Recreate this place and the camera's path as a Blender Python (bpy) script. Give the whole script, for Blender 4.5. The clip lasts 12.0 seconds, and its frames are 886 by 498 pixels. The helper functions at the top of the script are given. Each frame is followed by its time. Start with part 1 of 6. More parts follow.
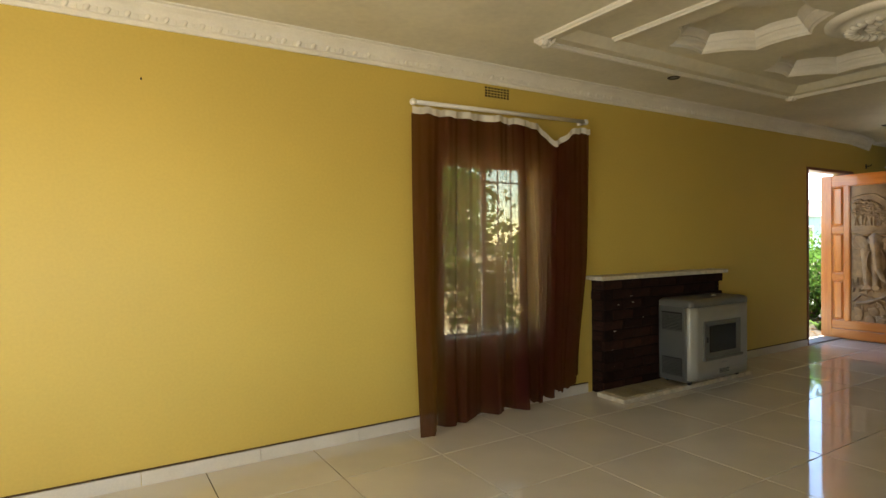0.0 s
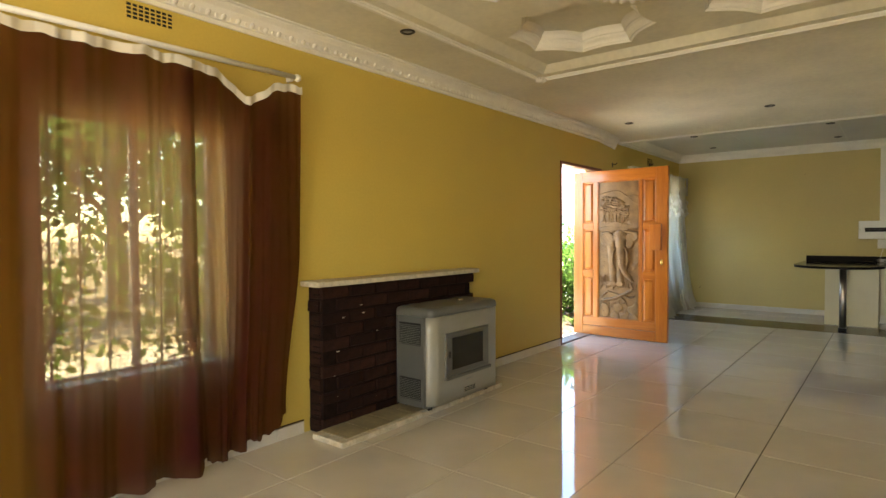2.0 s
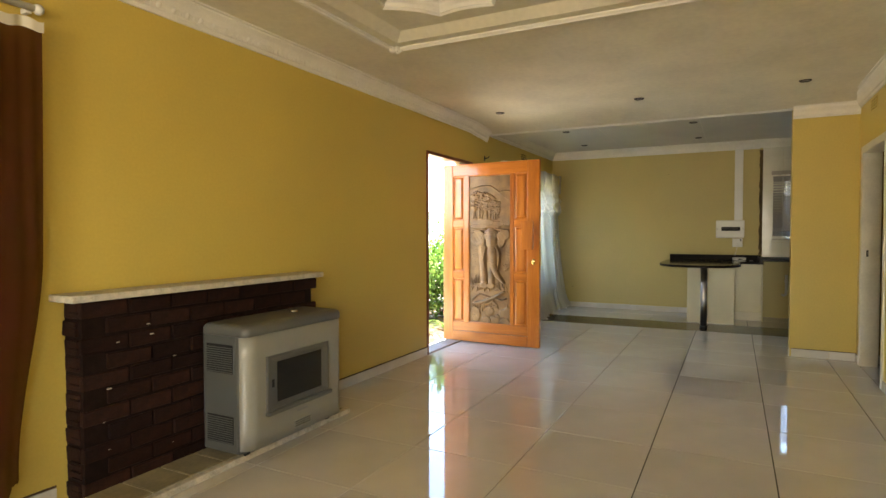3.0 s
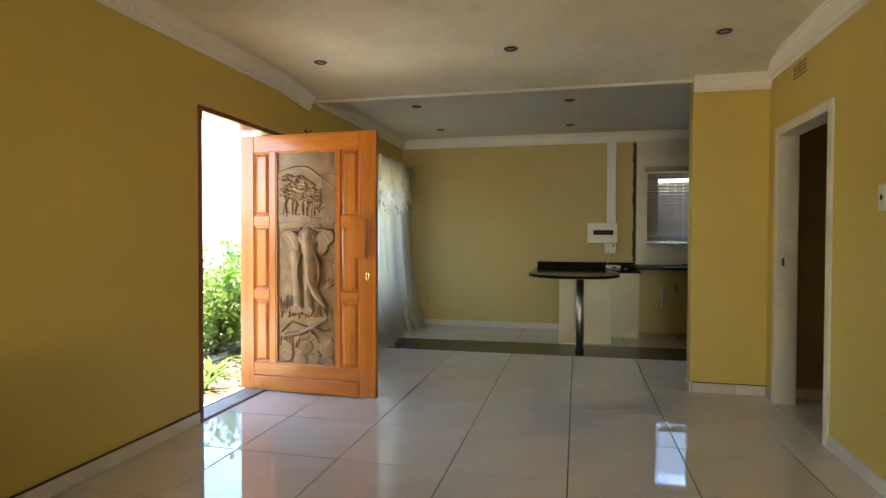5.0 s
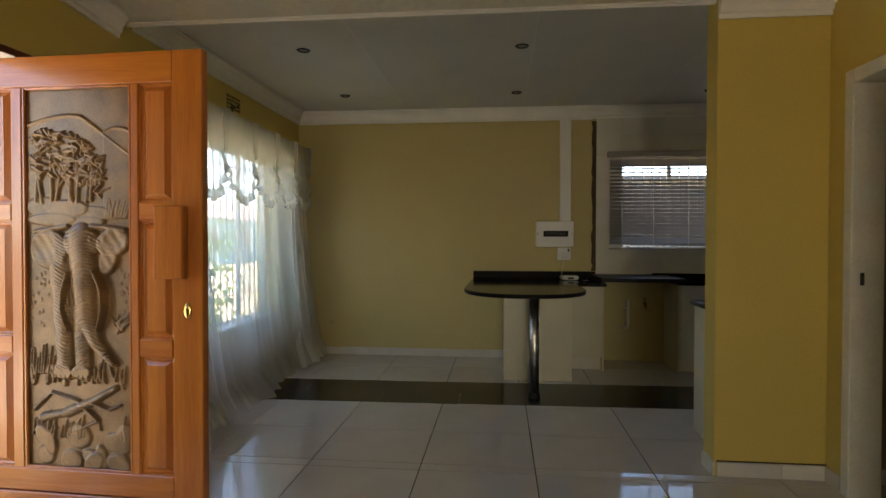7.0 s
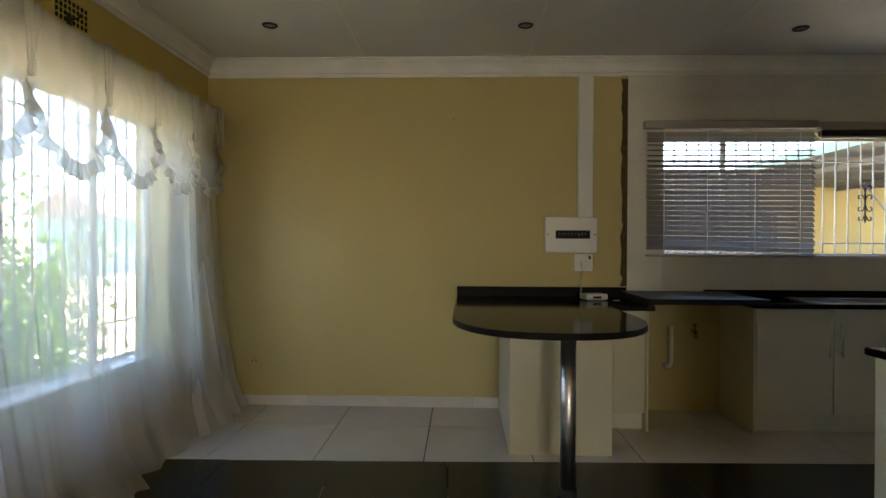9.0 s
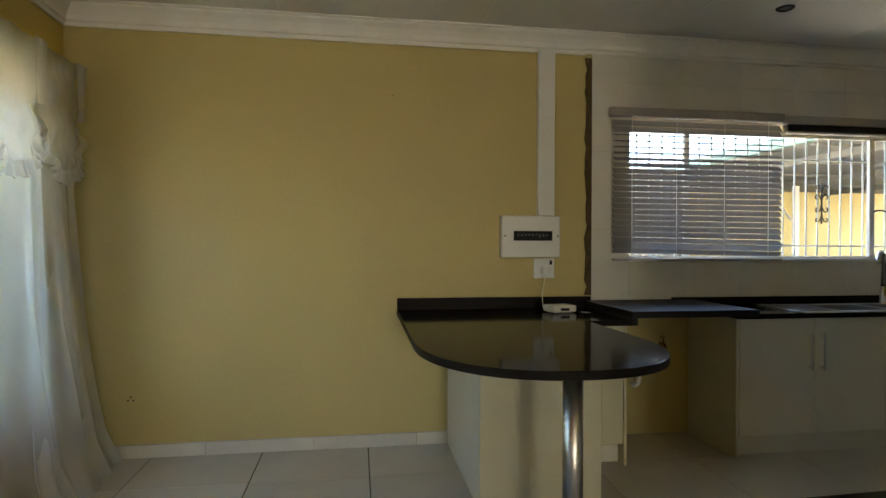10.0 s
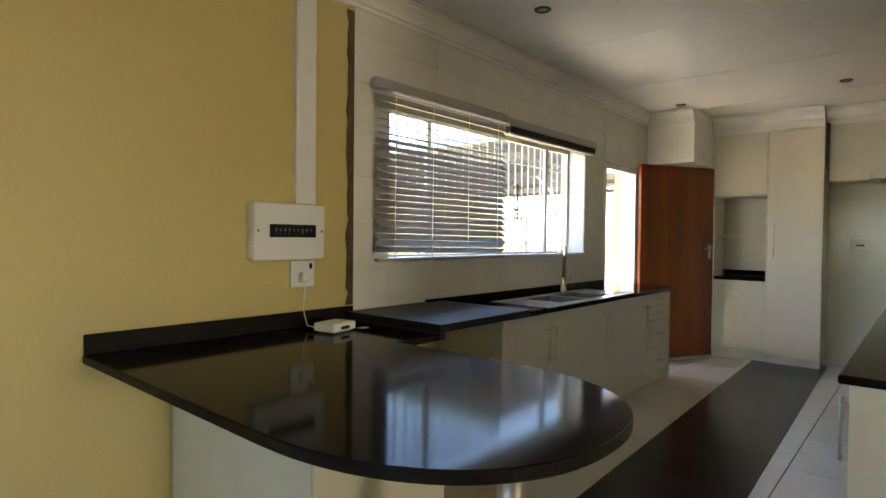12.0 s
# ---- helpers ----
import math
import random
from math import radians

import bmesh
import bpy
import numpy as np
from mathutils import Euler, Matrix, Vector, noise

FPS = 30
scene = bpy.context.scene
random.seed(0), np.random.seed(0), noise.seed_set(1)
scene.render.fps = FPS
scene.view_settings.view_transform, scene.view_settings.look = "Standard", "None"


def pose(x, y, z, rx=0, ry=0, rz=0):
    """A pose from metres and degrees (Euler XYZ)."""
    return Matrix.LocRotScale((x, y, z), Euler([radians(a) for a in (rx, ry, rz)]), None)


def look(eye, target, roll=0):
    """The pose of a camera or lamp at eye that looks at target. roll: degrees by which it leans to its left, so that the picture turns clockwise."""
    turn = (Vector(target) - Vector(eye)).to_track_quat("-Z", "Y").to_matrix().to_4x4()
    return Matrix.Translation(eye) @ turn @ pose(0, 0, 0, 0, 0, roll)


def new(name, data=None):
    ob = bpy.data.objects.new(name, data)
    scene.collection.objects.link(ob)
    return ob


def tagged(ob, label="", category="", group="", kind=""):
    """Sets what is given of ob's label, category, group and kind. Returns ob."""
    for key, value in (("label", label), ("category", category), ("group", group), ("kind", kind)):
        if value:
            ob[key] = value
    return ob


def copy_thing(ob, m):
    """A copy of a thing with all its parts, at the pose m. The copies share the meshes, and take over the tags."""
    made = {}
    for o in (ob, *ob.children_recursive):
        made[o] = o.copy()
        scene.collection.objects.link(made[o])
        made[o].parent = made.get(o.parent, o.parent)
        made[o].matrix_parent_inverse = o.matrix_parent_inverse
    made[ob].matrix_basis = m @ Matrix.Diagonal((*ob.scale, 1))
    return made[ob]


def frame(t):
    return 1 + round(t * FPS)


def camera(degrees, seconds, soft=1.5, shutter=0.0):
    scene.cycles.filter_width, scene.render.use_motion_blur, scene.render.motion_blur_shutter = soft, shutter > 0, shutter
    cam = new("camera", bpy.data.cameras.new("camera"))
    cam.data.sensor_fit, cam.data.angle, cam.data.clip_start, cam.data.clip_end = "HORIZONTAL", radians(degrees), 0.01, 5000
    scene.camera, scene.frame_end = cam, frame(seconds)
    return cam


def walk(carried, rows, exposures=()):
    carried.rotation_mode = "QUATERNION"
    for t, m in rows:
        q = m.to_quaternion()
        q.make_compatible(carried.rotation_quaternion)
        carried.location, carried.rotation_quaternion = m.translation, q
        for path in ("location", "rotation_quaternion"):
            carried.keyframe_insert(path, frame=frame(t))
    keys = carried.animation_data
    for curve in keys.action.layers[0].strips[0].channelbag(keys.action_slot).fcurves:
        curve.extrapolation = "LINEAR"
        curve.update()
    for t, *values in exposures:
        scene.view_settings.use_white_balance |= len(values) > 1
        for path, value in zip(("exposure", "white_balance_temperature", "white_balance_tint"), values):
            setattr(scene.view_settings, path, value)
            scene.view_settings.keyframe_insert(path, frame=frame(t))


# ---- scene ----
cam = camera(75.9, 12.0)
PATH = [
    (0, (-0.12, 0.259, 1.282), (0.932, 1.96, 1.251), -0.7),
    (0.5, (0.115, 0.377, 1.274), (1.251, 2.023, 1.237), -0.7),
    (1, (0.428, 0.538, 1.291), (1.729, 2.057, 1.242), -0.4),
    (1.5, (0.764, 0.652, 1.257), (2.221, 2.02, 1.204), -0.3),
    (2, (1.119, 0.703, 1.266), (2.684, 1.947, 1.213), -0.3),
    (2.5, (1.464, 0.773, 1.284), (3.121, 1.891, 1.224), -0.2),
    (3, (1.889, 0.868, 1.253), (3.668, 1.78, 1.194), -0.1),
    (3.5, (2.288, 0.948, 1.259), (4.131, 1.722, 1.201), -0.1),
    (3.7, (2.459, 0.986, 1.263), (4.322, 1.71, 1.197), 0.1),
    (5.3, (3.98, 1.297, 1.22), (5.937, 1.71, 1.183), 0.1),
    (5.5, (4.155, 1.326, 1.236), (6.117, 1.709, 1.197), 0.1),
    (6, (4.621, 1.399, 1.219), (6.6, 1.686, 1.179), 0.1),
    (6.5, (5.011, 1.429, 1.239), (6.997, 1.664, 1.201), 0.1),
    (7, (5.468, 1.47, 1.233), (7.458, 1.674, 1.2), 0.1),
    (7.2, (5.651, 1.48, 1.222), (7.64, 1.681, 1.194), 0.1),
    (8.8, (7.025, 1.681, 1.19), (9.022, 1.791, 1.182), 0.4),
    (9, (7.185, 1.732, 1.207), (9.184, 1.795, 1.196), 0.3),
    (9.5, (7.554, 1.858, 1.24), (9.553, 1.798, 1.218), 0.1),
    (10, (7.931, 2.006, 1.223), (9.909, 1.706, 1.216), 0.2),
    (10.5, (8.338, 2.228, 1.212), (10.216, 1.54, 1.207), 0.1),
    (11, (8.645, 2.33, 1.255), (10.395, 1.361, 1.231), 0.2),
    (11.5, (8.88, 2.437, 1.301), (10.434, 1.179, 1.248), 0.6),
    (12, (9.113, 2.465, 1.274), (10.417, 0.949, 1.232), 0.6),
]
EXPOSURES = [(0.0, 2.68, 6650, 9), (1.5, 3.38, 6900, 9), (2.5, 3.80, 7100, 12), (3.7, 3.80, 7050, 12), (5.5, 3.28, 6800, 11), (6.4, 2.90, 6950, 14), (7.0, 2.80, 7000, 16), (9.0, 3.24, 6700, 16), (9.5, 3.40, 6700, 14), (10.5, 3.80, 6800, 13), (12.0, 4.22, 6900, 15)]
walk(cam, [(t, look(eye, target, roll)) for t, eye, target, roll in PATH], EXPOSURES)

# ---------------------------------------------------------------- light
world = bpy.data.worlds.new("sky")
scene.world = world
world.use_nodes = True
SUN_ELEV, SUN_ROT = 66.0, 70.0
wn = world.node_tree.nodes
sky = wn.new("ShaderNodeTexSky")
sky.sky_type, sky.sun_disc = "NISHITA", False
sky.sun_elevation, sky.sun_rotation = radians(SUN_ELEV), radians(SUN_ROT)
sky.altitude, sky.dust_density = 1200.0, 0.5
wn["Background"].inputs["Strength"].default_value = 0.15
world.node_tree.links.new(sky.outputs[0], wn["Background"].inputs["Color"])

sun = new("sun", bpy.data.lights.new("sun", "SUN"))
sun.data.energy, sun.data.angle, sun.data.color = 4.6, radians(0.6), (1.0, 0.95, 0.86)
_az = radians(SUN_ROT)
_d = Vector((math.sin(_az) * math.cos(radians(SUN_ELEV)), math.cos(_az) * math.cos(radians(SUN_ELEV)), math.sin(radians(SUN_ELEV))))
sun.matrix_world = look(_d * 30, (0, 0, 0))


def window_light(name, eye, target, sx, sy, watts, color):
    ob = new(name, bpy.data.lights.new(name, "AREA"))
    ob.data.shape, ob.data.size, ob.data.size_y = "RECTANGLE", sx, sy
    ob.data.energy, ob.data.color = watts, color
    ob.matrix_world = look(eye, target)
    return ob


# lamps standing in for sky light at unseen windows assumed behind the walker
window_light("south_window_light", (-0.35, -0.24, 1.25), (-0.35, 3.0, 1.7), 2.0, 1.4, 2.8, (1.0, 0.98, 0.92))
window_light("west_window_light", (-2.65, 0.9, 1.25), (0, 0.95, 0.9), 1.8, 1.4, 13.5, (1.0, 0.92, 0.76))

# ---------------------------------------------------------------- small tools
Z = Vector((0, 0, 1))


def box(bm, x0, y0, z0, x1, y1, z1, bev=0.0, seg=1):
    b = bmesh.new() if bev else bm
    vs = [b.verts.new(p) for p in ((x0, y0, z0), (x1, y0, z0), (x1, y1, z0), (x0, y1, z0), (x0, y0, z1), (x1, y0, z1), (x1, y1, z1), (x0, y1, z1))]
    for f in ((3, 2, 1, 0), (4, 5, 6, 7), (0, 1, 5, 4), (1, 2, 6, 5), (2, 3, 7, 6), (3, 0, 4, 7)):
        b.faces.new([vs[i] for i in f])
    if bev:
        bmesh.ops.bevel(b, geom=list(b.edges), offset=bev, segments=seg, affect="EDGES", profile=0.5)
        merge(bm, b)
    return bm


def merge(bm, other, m=None):
    """Adds another bmesh, moved by m, and frees it."""
    table = {}
    for v in other.verts:
        table[v] = bm.verts.new(m @ v.co if m else v.co)
    for f in other.faces:
        try:
            bm.faces.new([table[v] for v in f.verts]).smooth = f.smooth
        except ValueError:
            pass
    other.free()


def B(*a, **k):
    return box(bmesh.new(), *a, **k)


def prism(bm, pts, lo, hi, axis="z", smooth=False):
    """A flat outline pushed from lo to hi along an axis."""
    def put(p, h):
        return {"z": (p[0], p[1], h), "x": (h, p[0], p[1]), "y": (p[0], h, p[1])}[axis]
    a = [bm.verts.new(put(p, lo)) for p in pts]
    b = [bm.verts.new(put(p, hi)) for p in pts]
    n = len(pts)
    for i in range(n):
        bm.faces.new((a[i], a[(i + 1) % n], b[(i + 1) % n], b[i])).smooth = smooth
    bm.faces.new(a[::-1])
    bm.faces.new(b)
    bmesh.ops.recalc_face_normals(bm, faces=bm.faces)
    return bm


def tube(bm, p0, p1, r0, r1=None, n=12, caps=True):
    p0, p1 = Vector(p0), Vector(p1)
    r1 = r0 if r1 is None else r1
    d = (p1 - p0).normalized()
    u = d.orthogonal().normalized()
    w = d.cross(u)
    rings = []
    for p, r in ((p0, r0), (p1, r1)):
        rings.append([bm.verts.new(p + (u * math.cos(2 * math.pi * i / n) + w * math.sin(2 * math.pi * i / n)) * r) for i in range(n)])
    for i in range(n):
        bm.faces.new((rings[0][i], rings[0][(i + 1) % n], rings[1][(i + 1) % n], rings[1][i])).smooth = True
    if caps:
        bm.faces.new(rings[0][::-1])
        bm.faces.new(rings[1])
    return bm


def pipe(bm, pts, r, n=8):
    """A round bar along a bent line."""
    pts = [Vector(p) for p in pts]
    rings, last = [], None
    for i, p in enumerate(pts):
        d = (pts[min(i + 1, len(pts) - 1)] - pts[max(i - 1, 0)]).normalized()
        u = d.orthogonal().normalized() if last is None else (last - d * last.dot(d)).normalized()
        last = u
        w = d.cross(u)
        rr = r[i] if isinstance(r, (list, tuple)) else r
        rings.append([bm.verts.new(p + (u * math.cos(2 * math.pi * k / n) + w * math.sin(2 * math.pi * k / n)) * rr) for k in range(n)])
    for a, b in zip(rings, rings[1:]):
        for k in range(n):
            bm.faces.new((a[k], a[(k + 1) % n], b[(k + 1) % n], b[k])).smooth = True
    bm.faces.new(rings[0][::-1])
    bm.faces.new(rings[-1])
    return bm


def lathe(bm, prof, n=32, at=(0, 0, 0)):
    """A turned shape about z: prof is a list of (radius, height)."""
    rings = [[bm.verts.new((at[0] + max(r, 1e-4) * math.cos(2 * math.pi * k / n), at[1] + max(r, 1e-4) * math.sin(2 * math.pi * k / n), at[2] + h)) for k in range(n)] for r, h in prof]
    for a, b in zip(rings, rings[1:]):
        for k in range(n):
            bm.faces.new((a[k], a[(k + 1) % n], b[(k + 1) % n], b[k])).smooth = True
    return bm


def sheet(bm, nu, nv, f, smooth=True):
    """A grid of (nu+1) x (nv+1) points f(u, v), u and v from 0 to 1."""
    vs = [[bm.verts.new(f(i / nu, j / nv)) for i in range(nu + 1)] for j in range(nv + 1)]
    for j in range(nv):
        for i in range(nu):
            bm.faces.new((vs[j][i], vs[j][i + 1], vs[j + 1][i + 1], vs[j + 1][i])).smooth = smooth
    return bm


def finish(name, bm, material):
    me = bpy.data.meshes.new(name)
    bm.to_mesh(me)
    bm.free()
    me.materials.append(material)
    return new(name, me)


def part(name, bm, material, parent, label=""):
    ob = finish(name, bm, material)
    ob.parent = parent
    return tagged(ob, label)


def thing(name, loc, label, category, group="", kind="", rz=0.0):
    ob = new(name)
    ob.empty_display_size = 0.1
    ob.matrix_basis = pose(loc[0], loc[1], loc[2], 0, 0, rz)
    return tagged(ob, label, category, group, kind)


def solid(name, bm, material, label, category="", group="", kind="", loc=None):
    ob = finish(name, bm, material)
    if loc:
        ob.location = loc
    return tagged(ob, label, category, group, kind)


def setting(name, bm, material, label):
    return solid(name, bm, material, label, kind="structure")


def wall(axis, lo, hi, a0, a1, z0, z1, holes=()):
    """A wall slab with openings cut through it. axis 'x': it runs along x, from a0 to a1, between y = lo and hi."""
    bm = bmesh.new()
    us = sorted({a0, a1, *[h[0] for h in holes], *[h[1] for h in holes]})
    ws = sorted({z0, z1, *[h[2] for h in holes], *[h[3] for h in holes]})

    def full(i, j):
        if not (0 <= i < len(us) - 1 and 0 <= j < len(ws) - 1):
            return False
        u, w = (us[i] + us[i + 1]) / 2, (ws[j] + ws[j + 1]) / 2
        return not any(h[0] < u < h[1] and h[2] < w < h[3] for h in holes)

    def v(u, t, w):
        return bm.verts.new((u, t, w) if axis == "x" else (t, u, w))
    for i in range(len(us) - 1):
        for j in range(len(ws) - 1):
            if not full(i, j):
                continue
            p, q, r, s = us[i], us[i + 1], ws[j], ws[j + 1]
            bm.faces.new((v(p, lo, r), v(q, lo, r), v(q, lo, s), v(p, lo, s)))
            bm.faces.new((v(p, hi, s), v(q, hi, s), v(q, hi, r), v(p, hi, r)))
            if not full(i - 1, j):
                bm.faces.new((v(p, lo, r), v(p, lo, s), v(p, hi, s), v(p, hi, r)))
            if not full(i + 1, j):
                bm.faces.new((v(q, lo, s), v(q, lo, r), v(q, hi, r), v(q, hi, s)))
            if not full(i, j - 1):
                bm.faces.new((v(p, lo, r), v(p, hi, r), v(q, hi, r), v(q, lo, r)))
            if not full(i, j + 1):
                bm.faces.new((v(p, lo, s), v(q, lo, s), v(q, hi, s), v(p, hi, s)))
    bmesh.ops.remove_doubles(bm, verts=bm.verts, dist=1e-5)
    bmesh.ops.recalc_face_normals(bm, faces=bm.faces)
    return bm


# ---------------------------------------------------------------- materials
def shader(name, color, rough=0.5, metal=0.0, vary=0.12, scale=3.0, grain=60.0, bump=0.15, depth=0.002, coat=0.0, spec=0.5, stretch=(1, 1, 1), tint=None, per_piece=0.0, rough_vary=0.08):
    """A painted, stone or metal surface: two scales of mottling in colour and gloss, and a fine relief."""
    m = bpy.data.materials.new(name)
    m.use_nodes = True
    nt, n, L = m.node_tree, m.node_tree.nodes, m.node_tree.links
    bs = n["Principled BSDF"]
    geo = n.new("ShaderNodeTexCoord")
    mp = n.new("ShaderNodeMapping")
    mp.inputs["Scale"].default_value = stretch
    L.new(geo.outputs["Object"], mp.inputs["Vector"])
    big, fine = n.new("ShaderNodeTexNoise"), n.new("ShaderNodeTexNoise")
    big.inputs["Scale"].default_value, big.inputs["Detail"].default_value = scale, 6
    fine.inputs["Scale"].default_value, fine.inputs["Detail"].default_value = grain, 4
    L.new(mp.outputs[0], big.inputs["Vector"])
    L.new(mp.outputs[0], fine.inputs["Vector"])
    ramp = n.new("ShaderNodeValToRGB")
    other = tint or tuple(c * (1 - 2.2 * vary) for c in color)
    ramp.color_ramp.elements[0].color, ramp.color_ramp.elements[1].color = (*other, 1), (*[min(1, c * (1 + vary)) for c in color], 1)
    ramp.color_ramp.elements[0].position, ramp.color_ramp.elements[1].position = 0.25, 0.65
    mix = n.new("ShaderNodeMath")
    mix.operation = "MULTIPLY_ADD"
    L.new(fine.outputs["Fac"], mix.inputs[0])
    mix.inputs[1].default_value = 0.35
    sub = n.new("ShaderNodeMath")
    sub.operation = "MULTIPLY"
    sub.inputs[1].default_value = 0.65
    L.new(big.outputs["Fac"], sub.inputs[0])
    L.new(sub.outputs[0], mix.inputs[2])
    L.new(mix.outputs[0], ramp.inputs["Fac"])
    col = ramp.outputs["Color"]
    if per_piece:
        info = n.new("ShaderNodeObjectInfo")
        hsv = n.new("ShaderNodeHueSaturation")
        mr = n.new("ShaderNodeMapRange")
        mr.inputs["To Min"].default_value, mr.inputs["To Max"].default_value = 1 - per_piece, 1 + per_piece
        L.new(info.outputs["Random"], mr.inputs["Value"])
        L.new(mr.outputs[0], hsv.inputs["Value"])
        L.new(col, hsv.inputs["Color"])
        col = hsv.outputs["Color"]
    L.new(col, bs.inputs["Base Color"])
    rr = n.new("ShaderNodeMapRange")
    rr.inputs["To Min"].default_value, rr.inputs["To Max"].default_value = max(0.02, rough - rough_vary), min(1, rough + rough_vary)
    L.new(big.outputs["Fac"], rr.inputs["Value"])
    L.new(rr.outputs[0], bs.inputs["Roughness"])
    bs.inputs["Metallic"].default_value = metal
    bs.inputs["Coat Weight"].default_value = coat
    bs.inputs["Coat Roughness"].default_value = 0.08
    bs.inputs["Specular IOR Level"].default_value = spec
    if bump:
        bp = n.new("ShaderNodeBump")
        bp.inputs["Strength"].default_value, bp.inputs["Distance"].default_value = bump, depth
        L.new(mix.outputs[0], bp.inputs["Height"])
        L.new(bp.outputs[0], bs.inputs["Normal"])
    return m


def timber(name, dark, light, rough=0.3, coat=0.4, along="z", scale=9.0):
    """Varnished wood with grain along one axis."""
    m = bpy.data.materials.new(name)
    m.use_nodes = True
    n, L = m.node_tree.nodes, m.node_tree.links
    bs = n["Principled BSDF"]
    tc, mp = n.new("ShaderNodeTexCoord"), n.new("ShaderNodeMapping")
    mp.inputs["Scale"].default_value = {"z": (1, 1, 0.07), "x": (0.07, 1, 1), "y": (1, 0.07, 1)}[along]
    L.new(tc.outputs["Object"], mp.inputs["Vector"])
    a, b = n.new("ShaderNodeTexNoise"), n.new("ShaderNodeTexNoise")
    a.inputs["Scale"].default_value, a.inputs["Detail"].default_value, a.inputs["Distortion"].default_value = scale, 8, 1.2
    b.inputs["Scale"].default_value, b.inputs["Detail"].default_value = scale * 14, 3
    L.new(mp.outputs[0], a.inputs["Vector"])
    L.new(mp.outputs[0], b.inputs["Vector"])
    ad = n.new("ShaderNodeMath")
    ad.operation = "MULTIPLY_ADD"
    ad.inputs[1].default_value = 0.3
    L.new(b.outputs["Fac"], ad.inputs[0])
    sc = n.new("ShaderNodeMath")
    sc.operation = "MULTIPLY"
    sc.inputs[1].default_value = 0.7
    L.new(a.outputs["Fac"], sc.inputs[0])
    L.new(sc.outputs[0], ad.inputs[2])
    ramp = n.new("ShaderNodeValToRGB")
    ramp.color_ramp.elements[0].position, ramp.color_ramp.elements[1].position = 0.32, 0.68
    ramp.color_ramp.elements[0].color, ramp.color_ramp.elements[1].color = (*dark, 1), (*light, 1)
    L.new(ad.outputs[0], ramp.inputs["Fac"])
    L.new(ramp.outputs["Color"], bs.inputs["Base Color"])
    bs.inputs["Roughness"].default_value, bs.inputs["Coat Weight"].default_value, bs.inputs["Coat Roughness"].default_value = rough, coat, 0.12
    bp = n.new("ShaderNodeBump")
    bp.inputs["Strength"].default_value, bp.inputs["Distance"].default_value = 0.12, 0.001
    L.new(ad.outputs[0], bp.inputs["Height"])
    L.new(bp.outputs[0], bs.inputs["Normal"])
    return m


def cloth(name, color, sheer=0.0, through_light=0.5, vary=0.15, tint=(1, 1, 1), glow=None):
    """Thin woven cloth: part diffuse, part translucent, part open weave."""
    m = bpy.data.materials.new(name)
    m.use_nodes = True
    n, L = m.node_tree.nodes, m.node_tree.links
    n.remove(n["Principled BSDF"])
    out = n["Material Output"]
    tc, nz = n.new("ShaderNodeTexCoord"), n.new("ShaderNodeTexNoise")
    nz.inputs["Scale"].default_value, nz.inputs["Detail"].default_value = 4.0, 8
    L.new(tc.outputs["Object"], nz.inputs["Vector"])
    ramp = n.new("ShaderNodeValToRGB")
    ramp.color_ramp.elements[0].position, ramp.color_ramp.elements[1].position = 0.3, 0.7
    ramp.color_ramp.elements[0].color = (*[c * (1 - vary) for c in color], 1)
    ramp.color_ramp.elements[1].color = (*[min(1, c * (1 + vary)) for c in color], 1)
    L.new(nz.outputs["Fac"], ramp.inputs["Fac"])
    df, tr, tp = n.new("ShaderNodeBsdfDiffuse"), n.new("ShaderNodeBsdfTranslucent"), n.new("ShaderNodeBsdfTransparent")
    L.new(ramp.outputs["Color"], df.inputs["Color"])
    if glow:
        tr.inputs["Color"].default_value = (*glow, 1)
    else:
        L.new(ramp.outputs["Color"], tr.inputs["Color"])
    m1, m2 = n.new("ShaderNodeMixShader"), n.new("ShaderNodeMixShader")
    m1.inputs[0].default_value = through_light
    L.new(df.outputs[0], m1.inputs[1])
    L.new(tr.outputs[0], m1.inputs[2])
    m2.inputs[0].default_value = sheer
    L.new(m1.outputs[0], m2.inputs[1])
    L.new(tp.outputs[0], m2.inputs[2])
    tp.inputs["Color"].default_value = (*tint, 1)
    L.new(m2.outputs[0], out.inputs["Surface"])
    return m


def glass(name):
    """Thin clear window glass: see-through, with a mirror-like gloss that grows towards grazing view."""
    m = bpy.data.materials.new(name)
    m.use_nodes = True
    n, L = m.node_tree.nodes, m.node_tree.links
    n.remove(n["Principled BSDF"])
    tp, gl, fr, mx = n.new("ShaderNodeBsdfTransparent"), n.new("ShaderNodeBsdfGlossy"), n.new("ShaderNodeLayerWeight"), n.new("ShaderNodeMixShader")
    pw = n.new("ShaderNodeMath")
    pw.operation = "POWER"
    pw.inputs[1].default_value = 4.0
    mr = n.new("ShaderNodeMapRange")
    mr.inputs["To Min"].default_value, mr.inputs["To Max"].default_value = 0.025, 0.6
    tp.inputs["Color"].default_value = (0.95, 0.97, 0.96, 1)
    gl.inputs["Roughness"].default_value, fr.inputs["Blend"].default_value = 0.02, 0.5
    L.new(fr.outputs["Facing"], pw.inputs[0])
    L.new(pw.outputs[0], mr.inputs["Value"])
    L.new(mr.outputs[0], mx.inputs[0])
    L.new(tp.outputs[0], mx.inputs[1])
    L.new(gl.outputs[0], mx.inputs[2])
    L.new(mx.outputs[0], n["Material Output"].inputs["Surface"])
    return m


